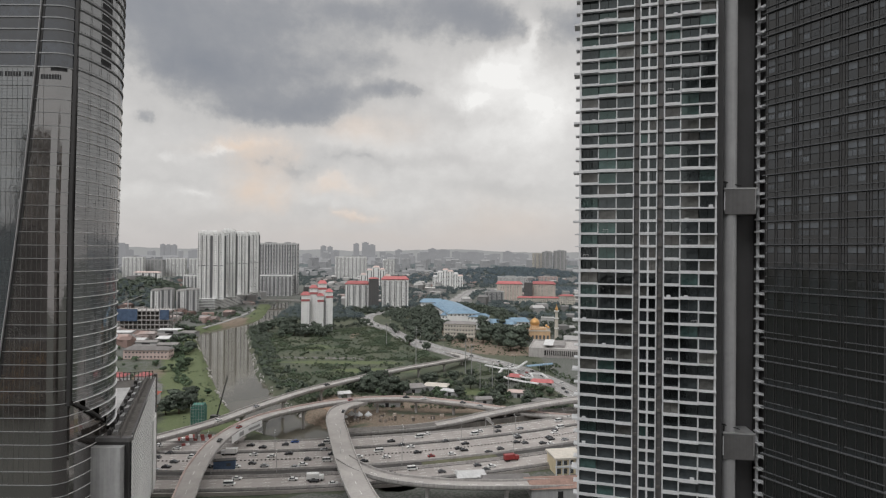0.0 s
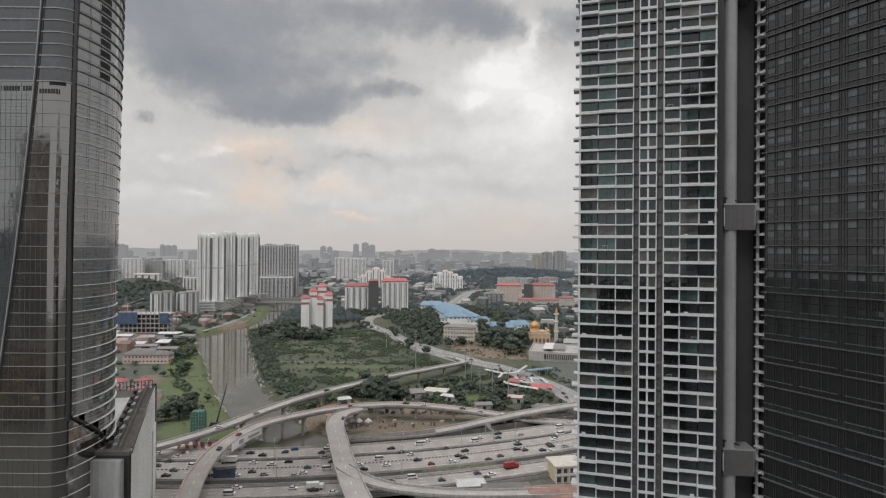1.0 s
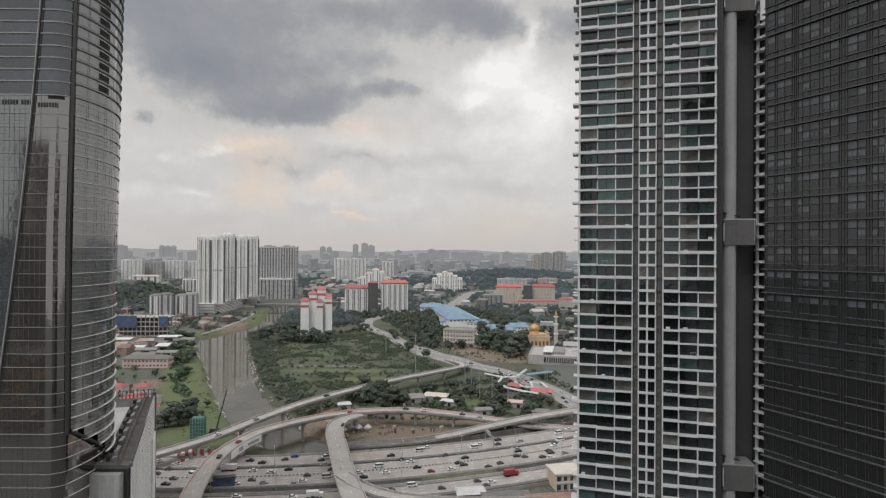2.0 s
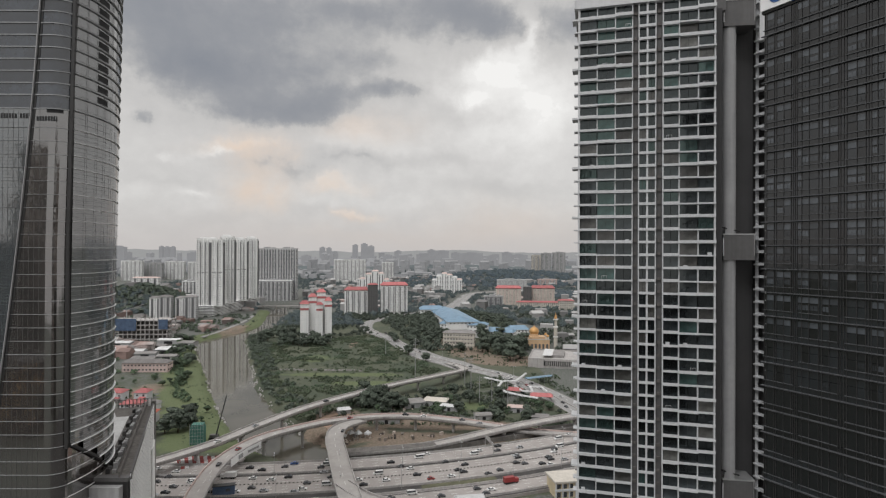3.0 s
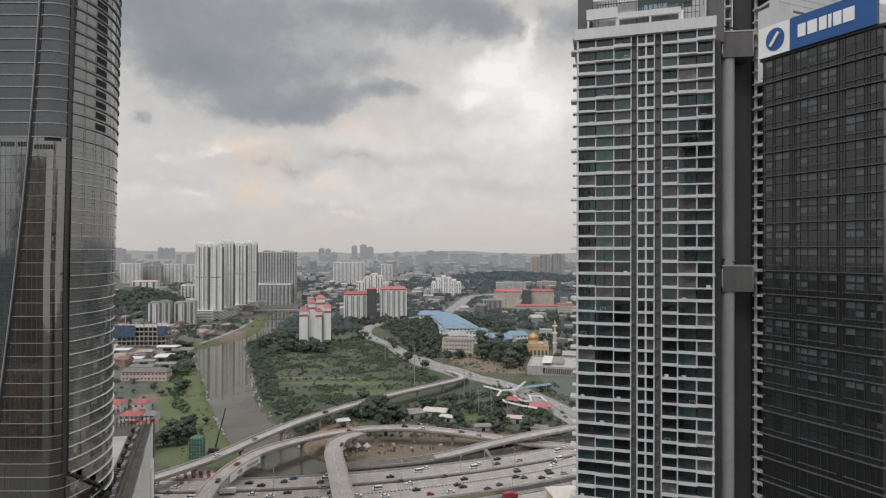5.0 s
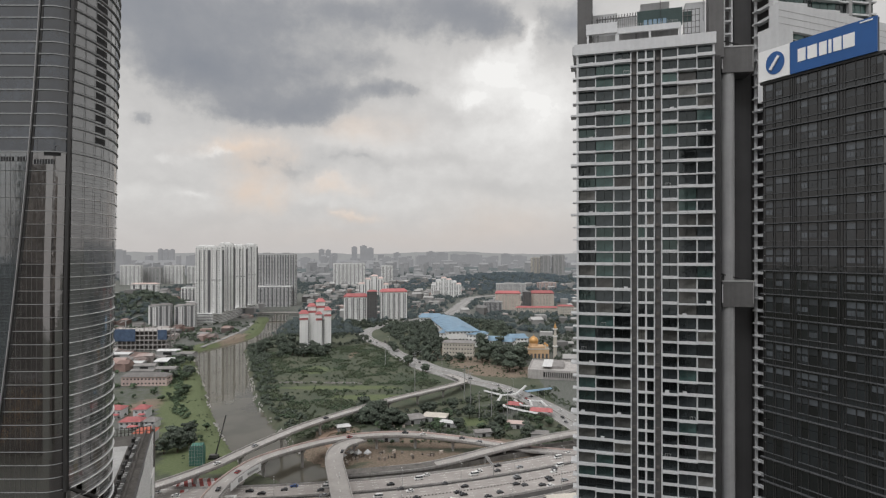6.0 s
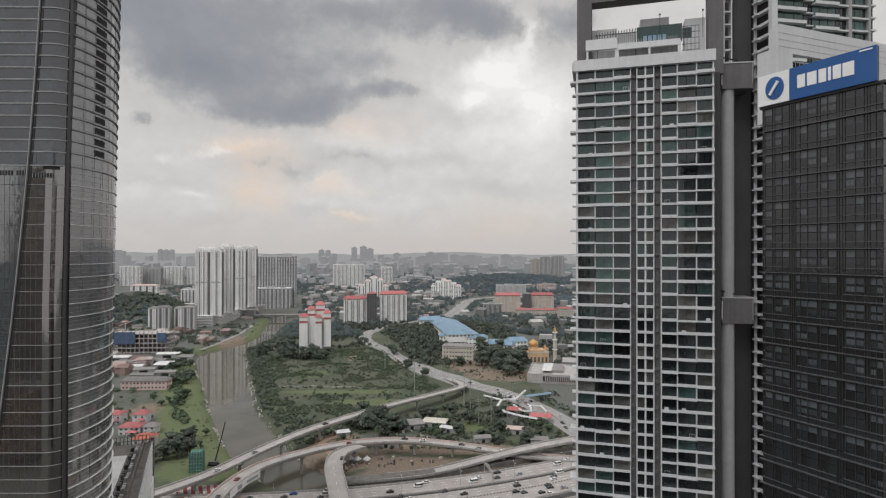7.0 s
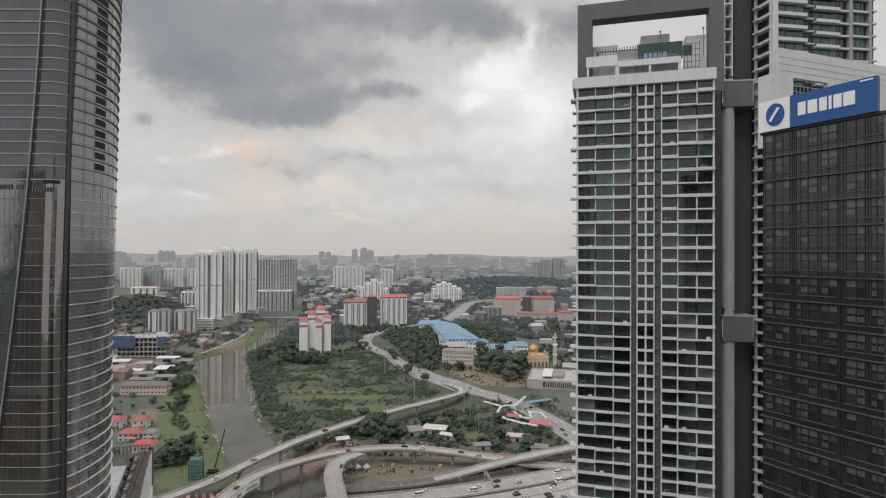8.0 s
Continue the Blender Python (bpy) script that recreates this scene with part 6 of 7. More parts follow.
M_BROWN_ROOF = mat("brown_roof_sheet", (0.26, 0.17, 0.14), 0.85, var=0.25, size=5, fine_size=0.7)
ob = thing("yellow_building", 61.5, 276, 0, 10, "small yellow two-storey building with white columns", "building")
part("wall", Geo().box(-6.5, 8, -4, 8, -1, 7.6), mat("pale_yellow_render", (0.62, 0.53, 0.36), 0.8, var=0.1, size=8, fine_size=1.5, streak=0.12), ob)
part("roof_slab", Geo().box(-7.2, 8.6, -5.0, 8.6, 7.6, 8.5), M_CREAM, ob, "cream flat roof slab")
part("upper_slab", Geo().box(-7.0, 8.4, -4.8, -4.0, 3.7, 4.5), M_WHITE, ob)
for i in range(5):
    part("column", Geo().box(-6.8 + i * 3.4, -6.3 + i * 3.4, -4.9, -4.4, -1, 7.6), M_WHITE, ob)
    part("window", Geo().box(-6.0 + i * 3.2, -4.0 + i * 3.2, -4.12, -3.98, 4.8, 6.8), G_FAR, ob)
    part("window", Geo().box(-6.0 + i * 3.2, -4.0 + i * 3.2, -4.12, -3.98, 0.6, 3.0), G_FAR, ob)
for x, y, w, d, h, rot, roofm, lab in ((52, 252, 26, 13, 4.5, 6, M_BROWN_ROOF, "long low building with a brown sheet roof"), (14, 262, 13, 8, 4, 8, M_WHITE_ROOF, "workshop with a white metal roof"), (30, 258, 22, 7, 4, 6, M_GREY_ROOF, "workshop with a grey sheet roof"), (-72, 412, 9, 7, 3.5, 20, M_WHITE_ROOF, "site hut with a pale blue roof"), (7, 421, 14, 6, 3.5, -25, M_WHITE_ROOF, "white roofed hut among trees"), (-24, 432, 20, 14, 4, 20, M_GREY_ROOF, "rusty roofed workshop in the scrub"), (-4, 437, 18, 12, 4, -14, M_CREAM, "workshop with an overgrown roof"), (58, 418, 16, 8, 4, -12, M_PINK, "hut with a faded red roof"), (70, 395, 12, 8, 4, -8, M_GREY_ROOF, "grey roofed hut beside the ramp"), (30, 400, 12, 7, 3.5, 10, M_GREY_ROOF, "grey roofed hut in the scrub"), (-38, 390, 18, 7, 4, 3, M_WHITE_ROOF, "site hut behind the ramp")):
    ob = thing("hut", x, y, 0, rot, lab, "hut", "huts and workshops")
    part("wall", Geo().box(-w / 2, w / 2, -d / 2, d / 2, -1, h), M_GREY_WALL, ob)
    part("roof", Geo().gable(0, 0, w, d, h, h + 1.3, 0, hip=1, over=0.7), roofm, ob)
    part("door", Geo().box(-1.2, 1.2, -d / 2 - 0.06, -d / 2 + 0.1, 0, h * 0.7), M_DARK, ob)
for i, (x, y) in enumerate(((-58, 359), (-53, 358), (-47, 358), (-62, 353))):
    ob = thing("tent", x, y, 0.2, 5 * i, "small white peaked site tent", "tent", "site tents")
    part("canopy", Geo().lathe(0, 0, [(2.6, 2.4), (2.4, 3.2), (1.0, 4.2), (0.1, 5.2)], 4), M_WHITE, ob)
    for a in (-1.7, 1.7):
        for b in (-1.7, 1.7):
            part("leg", Geo().cyl(a, b, -1, 2.5, 0.07, 0.07, 6), M_STEEL, ob)

# works beside the river
ob = thing("netted_scaffold", -151, 347, 0, 8, "scaffold tower wrapped in green netting", "scaffold")
part("netting", Geo().box(-3.9, 3.9, -3.2, 3.2, -1, 10.6).box(-3.4, 3.4, -2.8, 2.8, 10.6, 12.2), M_NET, ob)
for i in range(6):
    part("standard", Geo().cyl(-4.0 + i * 1.6, -3.35, -1, 12.9 + 0.5 * (i % 3), 0.09, 0.09, 6), M_STEEL, ob)
for k in range(6):
    part("ledger", Geo().box(-4.1, 4.1, -3.5, -3.4, 1.2 + k * 2.1, 1.35 + k * 2.1), M_STEEL, ob)
ob = thing("piling_rig", -143, 356, 0, 0, "piling rig with a tall leaning mast", "crane")
mast = Geo().beam((-0.5, 0, 1), (6.2, 0, 27.5), 0.55).beam((-1.0, 0, 1.2), (6.2, 0, 27.5), 0.2)
part("mast", mast, M_FRAME_DARK, ob)
part("cab", Geo().box(-4, 1, -1.6, 1.6, 0.8, 2.6), M_FRAME, ob)
part("track", Geo().box(-4.4, 1.6, -2.0, -1.2, 0, 0.9), M_RUBBER, ob)
part("track", Geo().box(-4.4, 1.6, 1.2, 2.0, 0, 0.9), M_RUBBER, ob)
barrier = thing("water_barrier", -140, 303, 1.5, 18, "red plastic water-filled road barrier", "barrier", "red and white barriers")
part("body", Geo().prism([(-0.95, -0.35), (0.95, -0.35), (0.95, 0.35), (-0.95, 0.35)], 0, 0.5).prism([(-0.9, -0.2), (0.9, -0.2), (0.9, 0.2), (-0.9, 0.2)], 0.5, 1.2), M_RED, barrier)
barrier2 = thing("water_barrier", -138, 303.6, 1.5, 18, "white plastic water-filled road barrier", "barrier", "red and white barriers")
part("body", Geo().prism([(-0.95, -0.35), (0.95, -0.35), (0.95, 0.35), (-0.95, 0.35)], 0, 0.5).prism([(-0.9, -0.2), (0.9, -0.2), (0.9, 0.2), (-0.9, 0.2)], 0.5, 1.2), M_SIGN_WHITE, barrier2)
for r in range(5):
    for i in range(13):
        if r + i:
            u = -126 + i * 2.1 + r * 1.6
            x, y, z = hw(u, 27.5 + r * 2.3, 1.5)
            copy_thing(barrier if (i + r) % 2 else barrier2, pose(x, y, z if r < 2 else 1.0, rz=12 + 3 * ((i * 7 + r) % 3)))
copy_thing(barrier2, pose(*hw(-124, 27.5, 1.5), rz=12))
part("works_pad", Geo().sweep(hw_line(30, 1.0, -140, -90, 10), [(-6, -0.5), (9, -0.5), (9, 0), (-6, 0)]), M_ASPHALT, motorway)

ob = thing("banner", 0, 0, 0, 0, "white advertising banner hung on the slip road", "banner")
bpath = [(-110.3, 293.5, 6.0), (-109.4, 303, 6.0), (-107.2, 313, 6.0), (-103.6, 321.5, 6.2)]
part("sheet", Geo().sweep(bpath, [(0, 0), (0.15, 0), (0.15, 4.0), (0, 4.0)]), M_SIGN_WHITE, ob)
part("emblem", Geo().sweep([(-109.4, 302, 7.0), (-108.6, 306, 7.0)], [(0.16, 0), (0.3, 0), (0.3, 2.2), (0.16, 2.2)]), M_GREY_WALL, ob)
part("letter_bar", Geo().sweep([(-107.6, 311, 7.4), (-104.4, 319.5, 7.5)], [(0.2, 0), (0.34, 0), (0.34, 1.2), (0.2, 1.2)]), M_GREY_WALL, ob)
ob = thing("site_cabin", -105.5, 272, 1.5, 14, "dark blue site cabin on the motorway edge", "cabin")
part("body", Geo().box(-5, 5, -1.6, 1.6, 0, 4.2), M_BLUE_NET, ob)
part("roof", Geo().box(-5.2, 5.2, -1.8, 1.8, 4.2, 4.45), M_FRAME_DARK, ob)
part("window", Geo().box(1.0, 3.0, -1.68, -1.55, 1.6, 3.0), G_FAR, ob)

# ---- the far city ----

def scatter_blocks(name, n, xr, yr, size, high, material, label, seed, keep=None):
    r = np.random.default_rng(seed)
    g = Geo()
    made = 0
    while made < n:
        x, y = r.uniform(*xr), r.uniform(*yr)
        if keep and not keep(x, y):
            continue
        w, d, h = r.uniform(*size), r.uniform(*size), r.uniform(*high)
        z = rise(x, y)
        g.turned(x, y, w, d, z - 2, z + h, r.uniform(-20, 20))
        if r.random() < 0.6:
            g.gable(x, y, w, d, z + h, z + h + min(w, d) * 0.22, r.choice([0, 8, -8]), hip=1.0)
        made += 1
    ob = part(name, g, material)
    return tagged(ob, label, "houses", kind="stuff")


M_TOWN_WHITE = mat("town_walls", (0.30, 0.295, 0.29), 0.85, var=0.1, size=60, fine_size=5, island=0.45)
M_TOWN_ROOF = mat("town_roofs", (0.25, 0.175, 0.155), 0.85, var=0.15, size=60, fine_size=4, island=0.5, second=(0.26, 0.25, 0.245))


def far_road(y):
    """Where the winding road runs in the far town."""
    return float(np.interp(y, (1040, 1110, 1180, 1300, 1440, 1560, 1640, 1680), (-62, -18, 18, 42, 70, 105, 165, 260)))


def off_river(x, y):
    if rise(x, y) > 20 and y > 1700:
        return False
    return abs(x + 315 + max(0, y - 1060) * 0.22) > 42 and (y > 1700 or abs(x - far_road(y)) > 20 + max(0, y - 1520) * 0.35)


scatter_blocks("distant_houses", 260, (-900, 700), (1120, 2200), (10, 26), (6, 16), M_TOWN_WHITE, "pale low houses of the far town", 21, off_river)
scatter_blocks("distant_roofs", 300, (-900, 700), (1090, 2300), (9, 22), (4, 8), M_TOWN_ROOF, "red and grey roofs of the far town", 22, off_river)
scatter_blocks("west_houses", 150, (-620, -330), (560, 1000), (9, 20), (4, 9), M_TOWN_ROOF, "roofs of the western suburb", 23, lambda x, y: x < -345 - 0.0 * y and not (-455 < x < -355 and 715 < y < 800) and not (-520 < x and y > 925))
scatter_blocks("east_houses", 45, (150, 420), (640, 1150), (10, 24), (5, 12), M_TOWN_WHITE, "pale low buildings behind the mosque", 24)
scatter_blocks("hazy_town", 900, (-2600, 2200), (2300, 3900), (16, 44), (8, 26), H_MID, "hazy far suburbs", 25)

for x0, x1, top, dist in ((203, 225, 432, 3000), (285, 291, 433, 4300), (294, 302, 434, 4300), (305, 312, 434, 4200), (335, 352, 444, 3400), (568, 577, 436, 4300), (580, 588, 437, 4300), (590, 600, 444, 4300), (626, 635, 432, 4200), (641, 652, 430, 4100), (652, 664, 434, 4100), (700, 712, 443, 4300), (758, 772, 441, 3900), (772, 796, 443, 3900), (800, 815, 446, 4000), (815, 856, 447, 3900), (890, 906, 446, 3700), (862, 880, 452, 3800), (905, 935, 450, 3900), (680, 696, 450, 4000), (536, 552, 450, 4000), (484, 514, 442, 3300), (1060, 1090, 440, 4000), (150, 180, 440, 3800)):
    a, b = (x0 - 784) / 985.6 * dist, (x1 - 784) / 985.6 * dist
    tall = 108 + (446.3 + 0.0087 * (x0 - 784) - top) / 985.6 * dist
    ob = thing("skyline_tower", (a + b) / 2, dist, 0, 0, "hazy grey tower on the far skyline", "tower", "far skyline")
    w = b - a
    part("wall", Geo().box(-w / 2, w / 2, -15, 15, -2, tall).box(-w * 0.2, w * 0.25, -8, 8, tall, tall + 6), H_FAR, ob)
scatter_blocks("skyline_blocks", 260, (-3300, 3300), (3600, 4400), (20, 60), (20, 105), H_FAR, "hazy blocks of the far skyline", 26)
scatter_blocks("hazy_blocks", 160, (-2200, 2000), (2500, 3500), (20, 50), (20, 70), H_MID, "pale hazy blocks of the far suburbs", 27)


def ridge(name, dist, base, amp, wave, material, label, seed):
    g = Geo()
    n = 240
    o = 0
    pts = []
    for i in range(n + 1):
        x = -dist * 1.1 + 2.2 * dist * i / n
        h = base + amp * noise.noise(Vector((x / wave, seed, 0))) + amp * 0.35 * noise.noise(Vector((x / wave * 4.3, seed, 5))) + 3 * noise.noise(Vector((x / 24, seed, 9)))
        pts.append((x, h))
    for x, h in pts:
        g.v += [(x, dist - 120, -4), (x, dist, h), (x, dist + 120, h * 0.9), (x, dist + 160, -4)]
    for i in range(n):
        for j in range(3):
            a = i * 4 + j
            g.f.append((a, a + 4, a + 5, a + 1))
    return tagged(part(name, g, material), label, "hills", kind="structure")


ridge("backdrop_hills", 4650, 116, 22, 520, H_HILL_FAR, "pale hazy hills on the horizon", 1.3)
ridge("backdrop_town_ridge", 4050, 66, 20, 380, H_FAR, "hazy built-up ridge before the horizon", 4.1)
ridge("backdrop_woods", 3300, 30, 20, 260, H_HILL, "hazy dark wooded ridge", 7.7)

# ---- trees and scrub ----
def tree_meshes(seed, h, r, lobes, cards):
    rng = np.random.default_rng(seed)
    trunk = Geo().cyl(0, 0, -1.0, h * 0.55, h * 0.035, h * 0.02, 8)
    cs, rs = [], []
    for i in range(lobes):
        a = i * 2.4 + rng.uniform(-0.4, 0.4)
        q = r * 0.62 * math.sqrt((i + 0.5) / lobes)
        c = (q * math.cos(a), q * math.sin(a), h * rng.uniform(0.24, 0.84))
        cs.append(c)
        rs.append(r * rng.uniform(0.44, 0.66))
        trunk.beam((0, 0, h * rng.uniform(0.15, 0.4)), (c[0] * 0.8, c[1] * 0.8, c[2] - rs[-1] * 0.3), h * 0.018)
    return trunk.mesh("trunk"), clump_mesh("crown", cs, rs, cards, 0.30, 0.75, seed)


TREES = []
for i, (h, r, lobes, lab, leaf) in enumerate(((11, 5.5, 9, "broad dark green tree with an uneven crown", M_LEAF_DARK), (8, 4.2, 7, "rounded mid-green tree in rough grass", M_LEAF), (14, 6.5, 11, "large spreading dark tree", M_LEAF_DARK), (6, 3.0, 6, "small bushy green tree", M_LEAF))):
    trunk_me, crown_me = tree_meshes(50 + i, h, r, lobes + 2, 64)
    TREES.append((trunk_me, crown_me, lab, leaf))


def tree(kind, x, y, s=1.0, rot=0.0):
    trunk_me, crown_me, lab, leaf = TREES[kind]
    ob = thing("tree", x, y, rise(x, y), rot, lab, "tree", "trees round the river and roads")
    ob.scale = (s, s, s * (0.9 + 0.2 * ((int(x * 7 + y * 3)) % 5) / 5))
    link_part("trunk", trunk_me, M_BARK, ob)
    link_part("crown", crown_me, leaf, ob)
    return ob


trng = random.Random(77)


def grove(n, cx, cy, sx, sy, kinds, s0=0.8, s1=1.2):
    for _ in range(n):
        for _ in range(12):
            x, y = trng.gauss(cx, sx), trng.gauss(cy, sy)
            if river_gap(x, y)[0] > 4:
                break
        tree(trng.choice(kinds), x, y, trng.uniform(s0, s1), trng.uniform(0, 360))


grove(16, -180, 388, 9, 14, (0, 2, 3), 0.8, 1.15)
grove(9, -240, 520, 4, 22, (1, 3), 0.8, 1.2)
grove(10, -268, 590, 5, 20, (0, 1), 0.8, 1.2)
grove(9, -300, 660, 5, 16, (0, 1), 0.8, 1.2)
grove(22, -47, 428, 12, 12, (0, 2), 0.75, 1.1)
grove(10, 14, 452, 14, 14, (0, 1, 3), 0.7, 1.1)
grove(12, 40, 412, 20, 8, (0, 1, 3), 0.6, 1.0)
grove(8, -5, 412, 14, 6, (1, 3), 0.7, 1.1)
grove(34, 76, 664, 14, 26, (0, 2), 1.0, 1.6)
grove(26, -178, 712, 22, 14, (0, 2), 0.75, 1.15)
grove(14, -225, 770, 12, 30, (0, 2), 0.8, 1.2)
grove(18, -30, 690, 22, 40, (0, 2), 0.8, 1.2)
grove(8, 80, 430, 10, 8, (1, 3), 0.7, 1.0)
grove(10, -250, 400, 25, 20, (1, 3), 0.6, 1.0)
grove(8, -265, 500, 30, 18, (1, 3), 0.7, 1.0)
grove(8, -335, 740, 12, 30, (0, 1), 0.8, 1.3)


def woods(name, n, region, radius, cards, material, label, seed, card=0.34, lift=0.55):
    """Uncountable trees or bushes over an area; region(r) gives a place or None."""
    r = np.random.default_rng(seed)
    cs, rs = [], []
    while len(cs) < n:
        p = region(r)
        if p is None:
            continue
        q = r.uniform(*radius)
        cs.append((p[0], p[1], rise(p[0], p[1]) + q * lift))
        rs.append(q)
    me = clump_mesh(name, np.array(cs), np.array(rs), cards, card, 0.85, seed)
    return tagged(link_part(name, me, material), label, "vegetation", kind="stuff")


def field(r):
    """The scrub between the river and the winding road."""
    x, y = r.uniform(-245, 15), r.uniform(395, 770)
    gap, side = river_gap(x, y)
    east = -62 + (735 - y) * 0.42 if y > 560 else 12 - (560 - y) * 0.55
    if side < 0 or gap < 5 or x > east - 12:
        return None
    open_grass = max(bell(x, y, -95, 540, 75, 12), bell(x, y, -60, 505, 60, 14))
    if r.random() < open_grass * 1.1:
        return None
    if noise.noise(Vector((x / 22, y / 22, 1.7))) + 0.5 * noise.noise(Vector((x / 7, y / 7, 4.7))) < 0.06 and r.random() < 0.93:
        return None
    return x, y


woods("scrub", 6500, field, (0.6, 2.2), 24, M_SCRUB, "dense green scrub and bushes on waste land", 61, 0.32, 0.3)


def bank(r):
    y = r.uniform(400, 960)
    x = r.uniform(-300, -90)
    gap, side = river_gap(x, y)
    if y < 600 and r.random() < 0.6:
        return None
    return (x, y) if side > 0 and 3 < gap < 24 + 14 * noise.noise(Vector((y / 40, 2.0, 0))) else None


woods("bank_bushes", 620, bank, (0.9, 3.6), 40, M_LEAF_DARK, "dark bushes and small trees along the river bank", 62, 0.30)


def west_bank(r):
    x, y = r.uniform(-375, -130), r.uniform(345, 1050)
    gap, side = river_gap(x, y)
    return (x, y) if side < 0 and 2 < gap < (34 if y < 760 else 20) and noise.noise(Vector((x / 14, y / 14, 6.0))) > 0.05 else None


woods("west_bank_bushes", 420, west_bank, (0.35, 1.0), 22, M_SCRUB, "low bushes in the grass of the river bank", 70, 0.36, 0.2)


def west_hedge(r):
    """Uneven belt of bushes between the mown strip and the houses."""
    x, y = r.uniform(-375, -190), r.uniform(440, 770)
    gap, side = river_gap(x, y)
    wide = 27 + 9 * noise.noise(Vector((y / 30, 5.0, 0)))
    return (x, y) if side < 0 and 18 < gap < wide else None


woods("west_hedge_bushes", 230, west_hedge, (0.8, 2.6), 40, M_LEAF, "uneven belt of green bushes beside the mown bank", 77, 0.30)


def hillside(r):
    x, y = r.uniform(-95, 110), r.uniform(660, 1010)
    road_x = -62 - (y - 735) * 0.30
    if x < road_x + 14 or (abs((x - 16) * 0.985 + (y - 800) * 0.174) < 25 and abs((x - 16) * 0.174 - (y - 800) * 0.985) < 85) or (abs(x + 16) < 24 and abs(y - 872) < 20) or (0 < x < 72 and 675 < y < 765) or (60 < x < 125 and 715 < y < 790):
        return None
    return x, y


woods("hillside_trees", 760, hillside, (3.0, 6.0), 46, M_LEAF_DARK, "dark trees covering the hillside", 63, 0.27)


def hall_row(r):
    """Tall trees along the west side of the long blue hall."""
    u, v = r.uniform(-84, 80), r.uniform(-44, -25)
    return 16 + 0.174 * u + 0.985 * v, 800 - 0.985 * u + 0.174 * v


woods("hall_trees", 170, hall_row, (4.0, 6.5), 50, M_LEAF_DARK, "tall dark trees beside the blue-roofed hall", 76, 0.26, 0.9)


def west_wood(r):
    x, y = r.normal(-622, 70), r.normal(1140, 62)
    return (x, y) if y < 1300 and x < -505 else None


woods("west_wood", 700, west_wood, (4, 8), 46, M_LEAF_DARK, "dark wooded hill behind the suburb", 64, 0.27)


def town_trees(r):
    x, y = r.uniform(-1000, 700), 880 + 1420 * r.random() ** 1.35
    if (not off_river(x, y) and y < 1700) or (y < 1060 and abs(x + 62 + (y - 735) * 0.30) < 20) or (x < -330 and y < 1000) or (-480 < x < -345 and 1000 < y < 1110):
        return None
    return (x, y) if noise.noise(Vector((x / 130, y / 130, 4.0))) > -0.22 else None


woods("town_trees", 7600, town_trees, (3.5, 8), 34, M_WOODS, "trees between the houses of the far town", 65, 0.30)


def block_trees(r):
    """Trees round the stepped block and the red-roofed slabs."""
    x, y = r.uniform(-235, -20), r.uniform(775, 1055)
    road_x = -62 - (y - 735) * 0.30 if y < 860 else -112 + max(0, y - 920) * 0.45
    gap, side = river_gap(x, y)
    if abs(x - road_x) < 16 or (side < 0 or gap < 4) or (x > road_x and y < 1000):
        return None
    return (x, y) if noise.noise(Vector((x / 40, y / 40, 9.0))) > -0.22 else None


woods("block_trees", 420, block_trees, (2.2, 5.2), 40, M_LEAF_DARK, "dark trees round the white apartment blocks", 72, 0.28)


def site_trees(r):
    """Trees and gardens between the unfinished building and the parking podium."""
    x, y = r.uniform(-620, -298), r.uniform(775, 1040)
    gap, side = river_gap(x, y)
    if gap < 12 or abs(x + 322) < 8 or (-475 < x < -345 and y > 1020) or (-445 < x < -360 and y < 772):
        return None
    return (x, y) if noise.noise(Vector((x / 38, y / 38, 3.0))) > -0.05 else None


woods("site_trees", 520, site_trees, (1.6, 4.4), 38, M_LEAF_DARK, "dark trees between low houses near the parking podium", 73, 0.28)


def embankment(r):
    """Scrub on the bare bank below the white hall."""
    x, y = r.uniform(-30, 112), r.uniform(575, 725)
    road_x = 8 - (y - 600) * 0.62
    if x < road_x + 14 or x + y < 640 + 0 or (92 < x and y < 640):
        return None
    return (x, y) if noise.noise(Vector((x / 20, y / 20, 5.0))) > 0.0 else None


woods("embankment_scrub", 420, embankment, (0.5, 1.8), 22, M_SCRUB, "patches of scrub on the bare embankment", 74, 0.34, 0.3)


def east_trees(r):
    x, y = r.uniform(135, 460), r.uniform(640, 1180)
    return (x, y) if noise.noise(Vector((x / 50, y / 50, 8.0))) > -0.2 else None


woods("east_trees", 620, east_trees, (3, 6.5), 40, M_LEAF_DARK, "trees among the low buildings behind the mosque", 71, 0.28)


def far_hill(r):
    if r.random() < 0.3:
        return r.normal(310, 45), r.normal(1500, 45)
    x, y = r.normal(230, 170), r.normal(1950, 130)
    return (x, y) if y > 1760 else None


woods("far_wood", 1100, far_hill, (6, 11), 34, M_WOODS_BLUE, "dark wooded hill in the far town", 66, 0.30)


def far_trees(r):
    return r.uniform(-2400, 2000), r.uniform(2300, 3300)


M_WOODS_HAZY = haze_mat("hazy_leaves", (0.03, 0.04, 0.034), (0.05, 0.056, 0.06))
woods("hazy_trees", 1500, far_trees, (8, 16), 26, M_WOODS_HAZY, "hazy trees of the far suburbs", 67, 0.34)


def west_gardens(r):
    x, y = r.uniform(-620, -215), r.uniform(360, 960)
    gap, side = river_gap(x, y)
    if side > 0 or gap < 30 or (-455 < x < -350 and 715 < y < 790):
        return None
    return (x, y) if noise.noise(Vector((x / 45, y / 45, 7.0))) > 0.0 else None


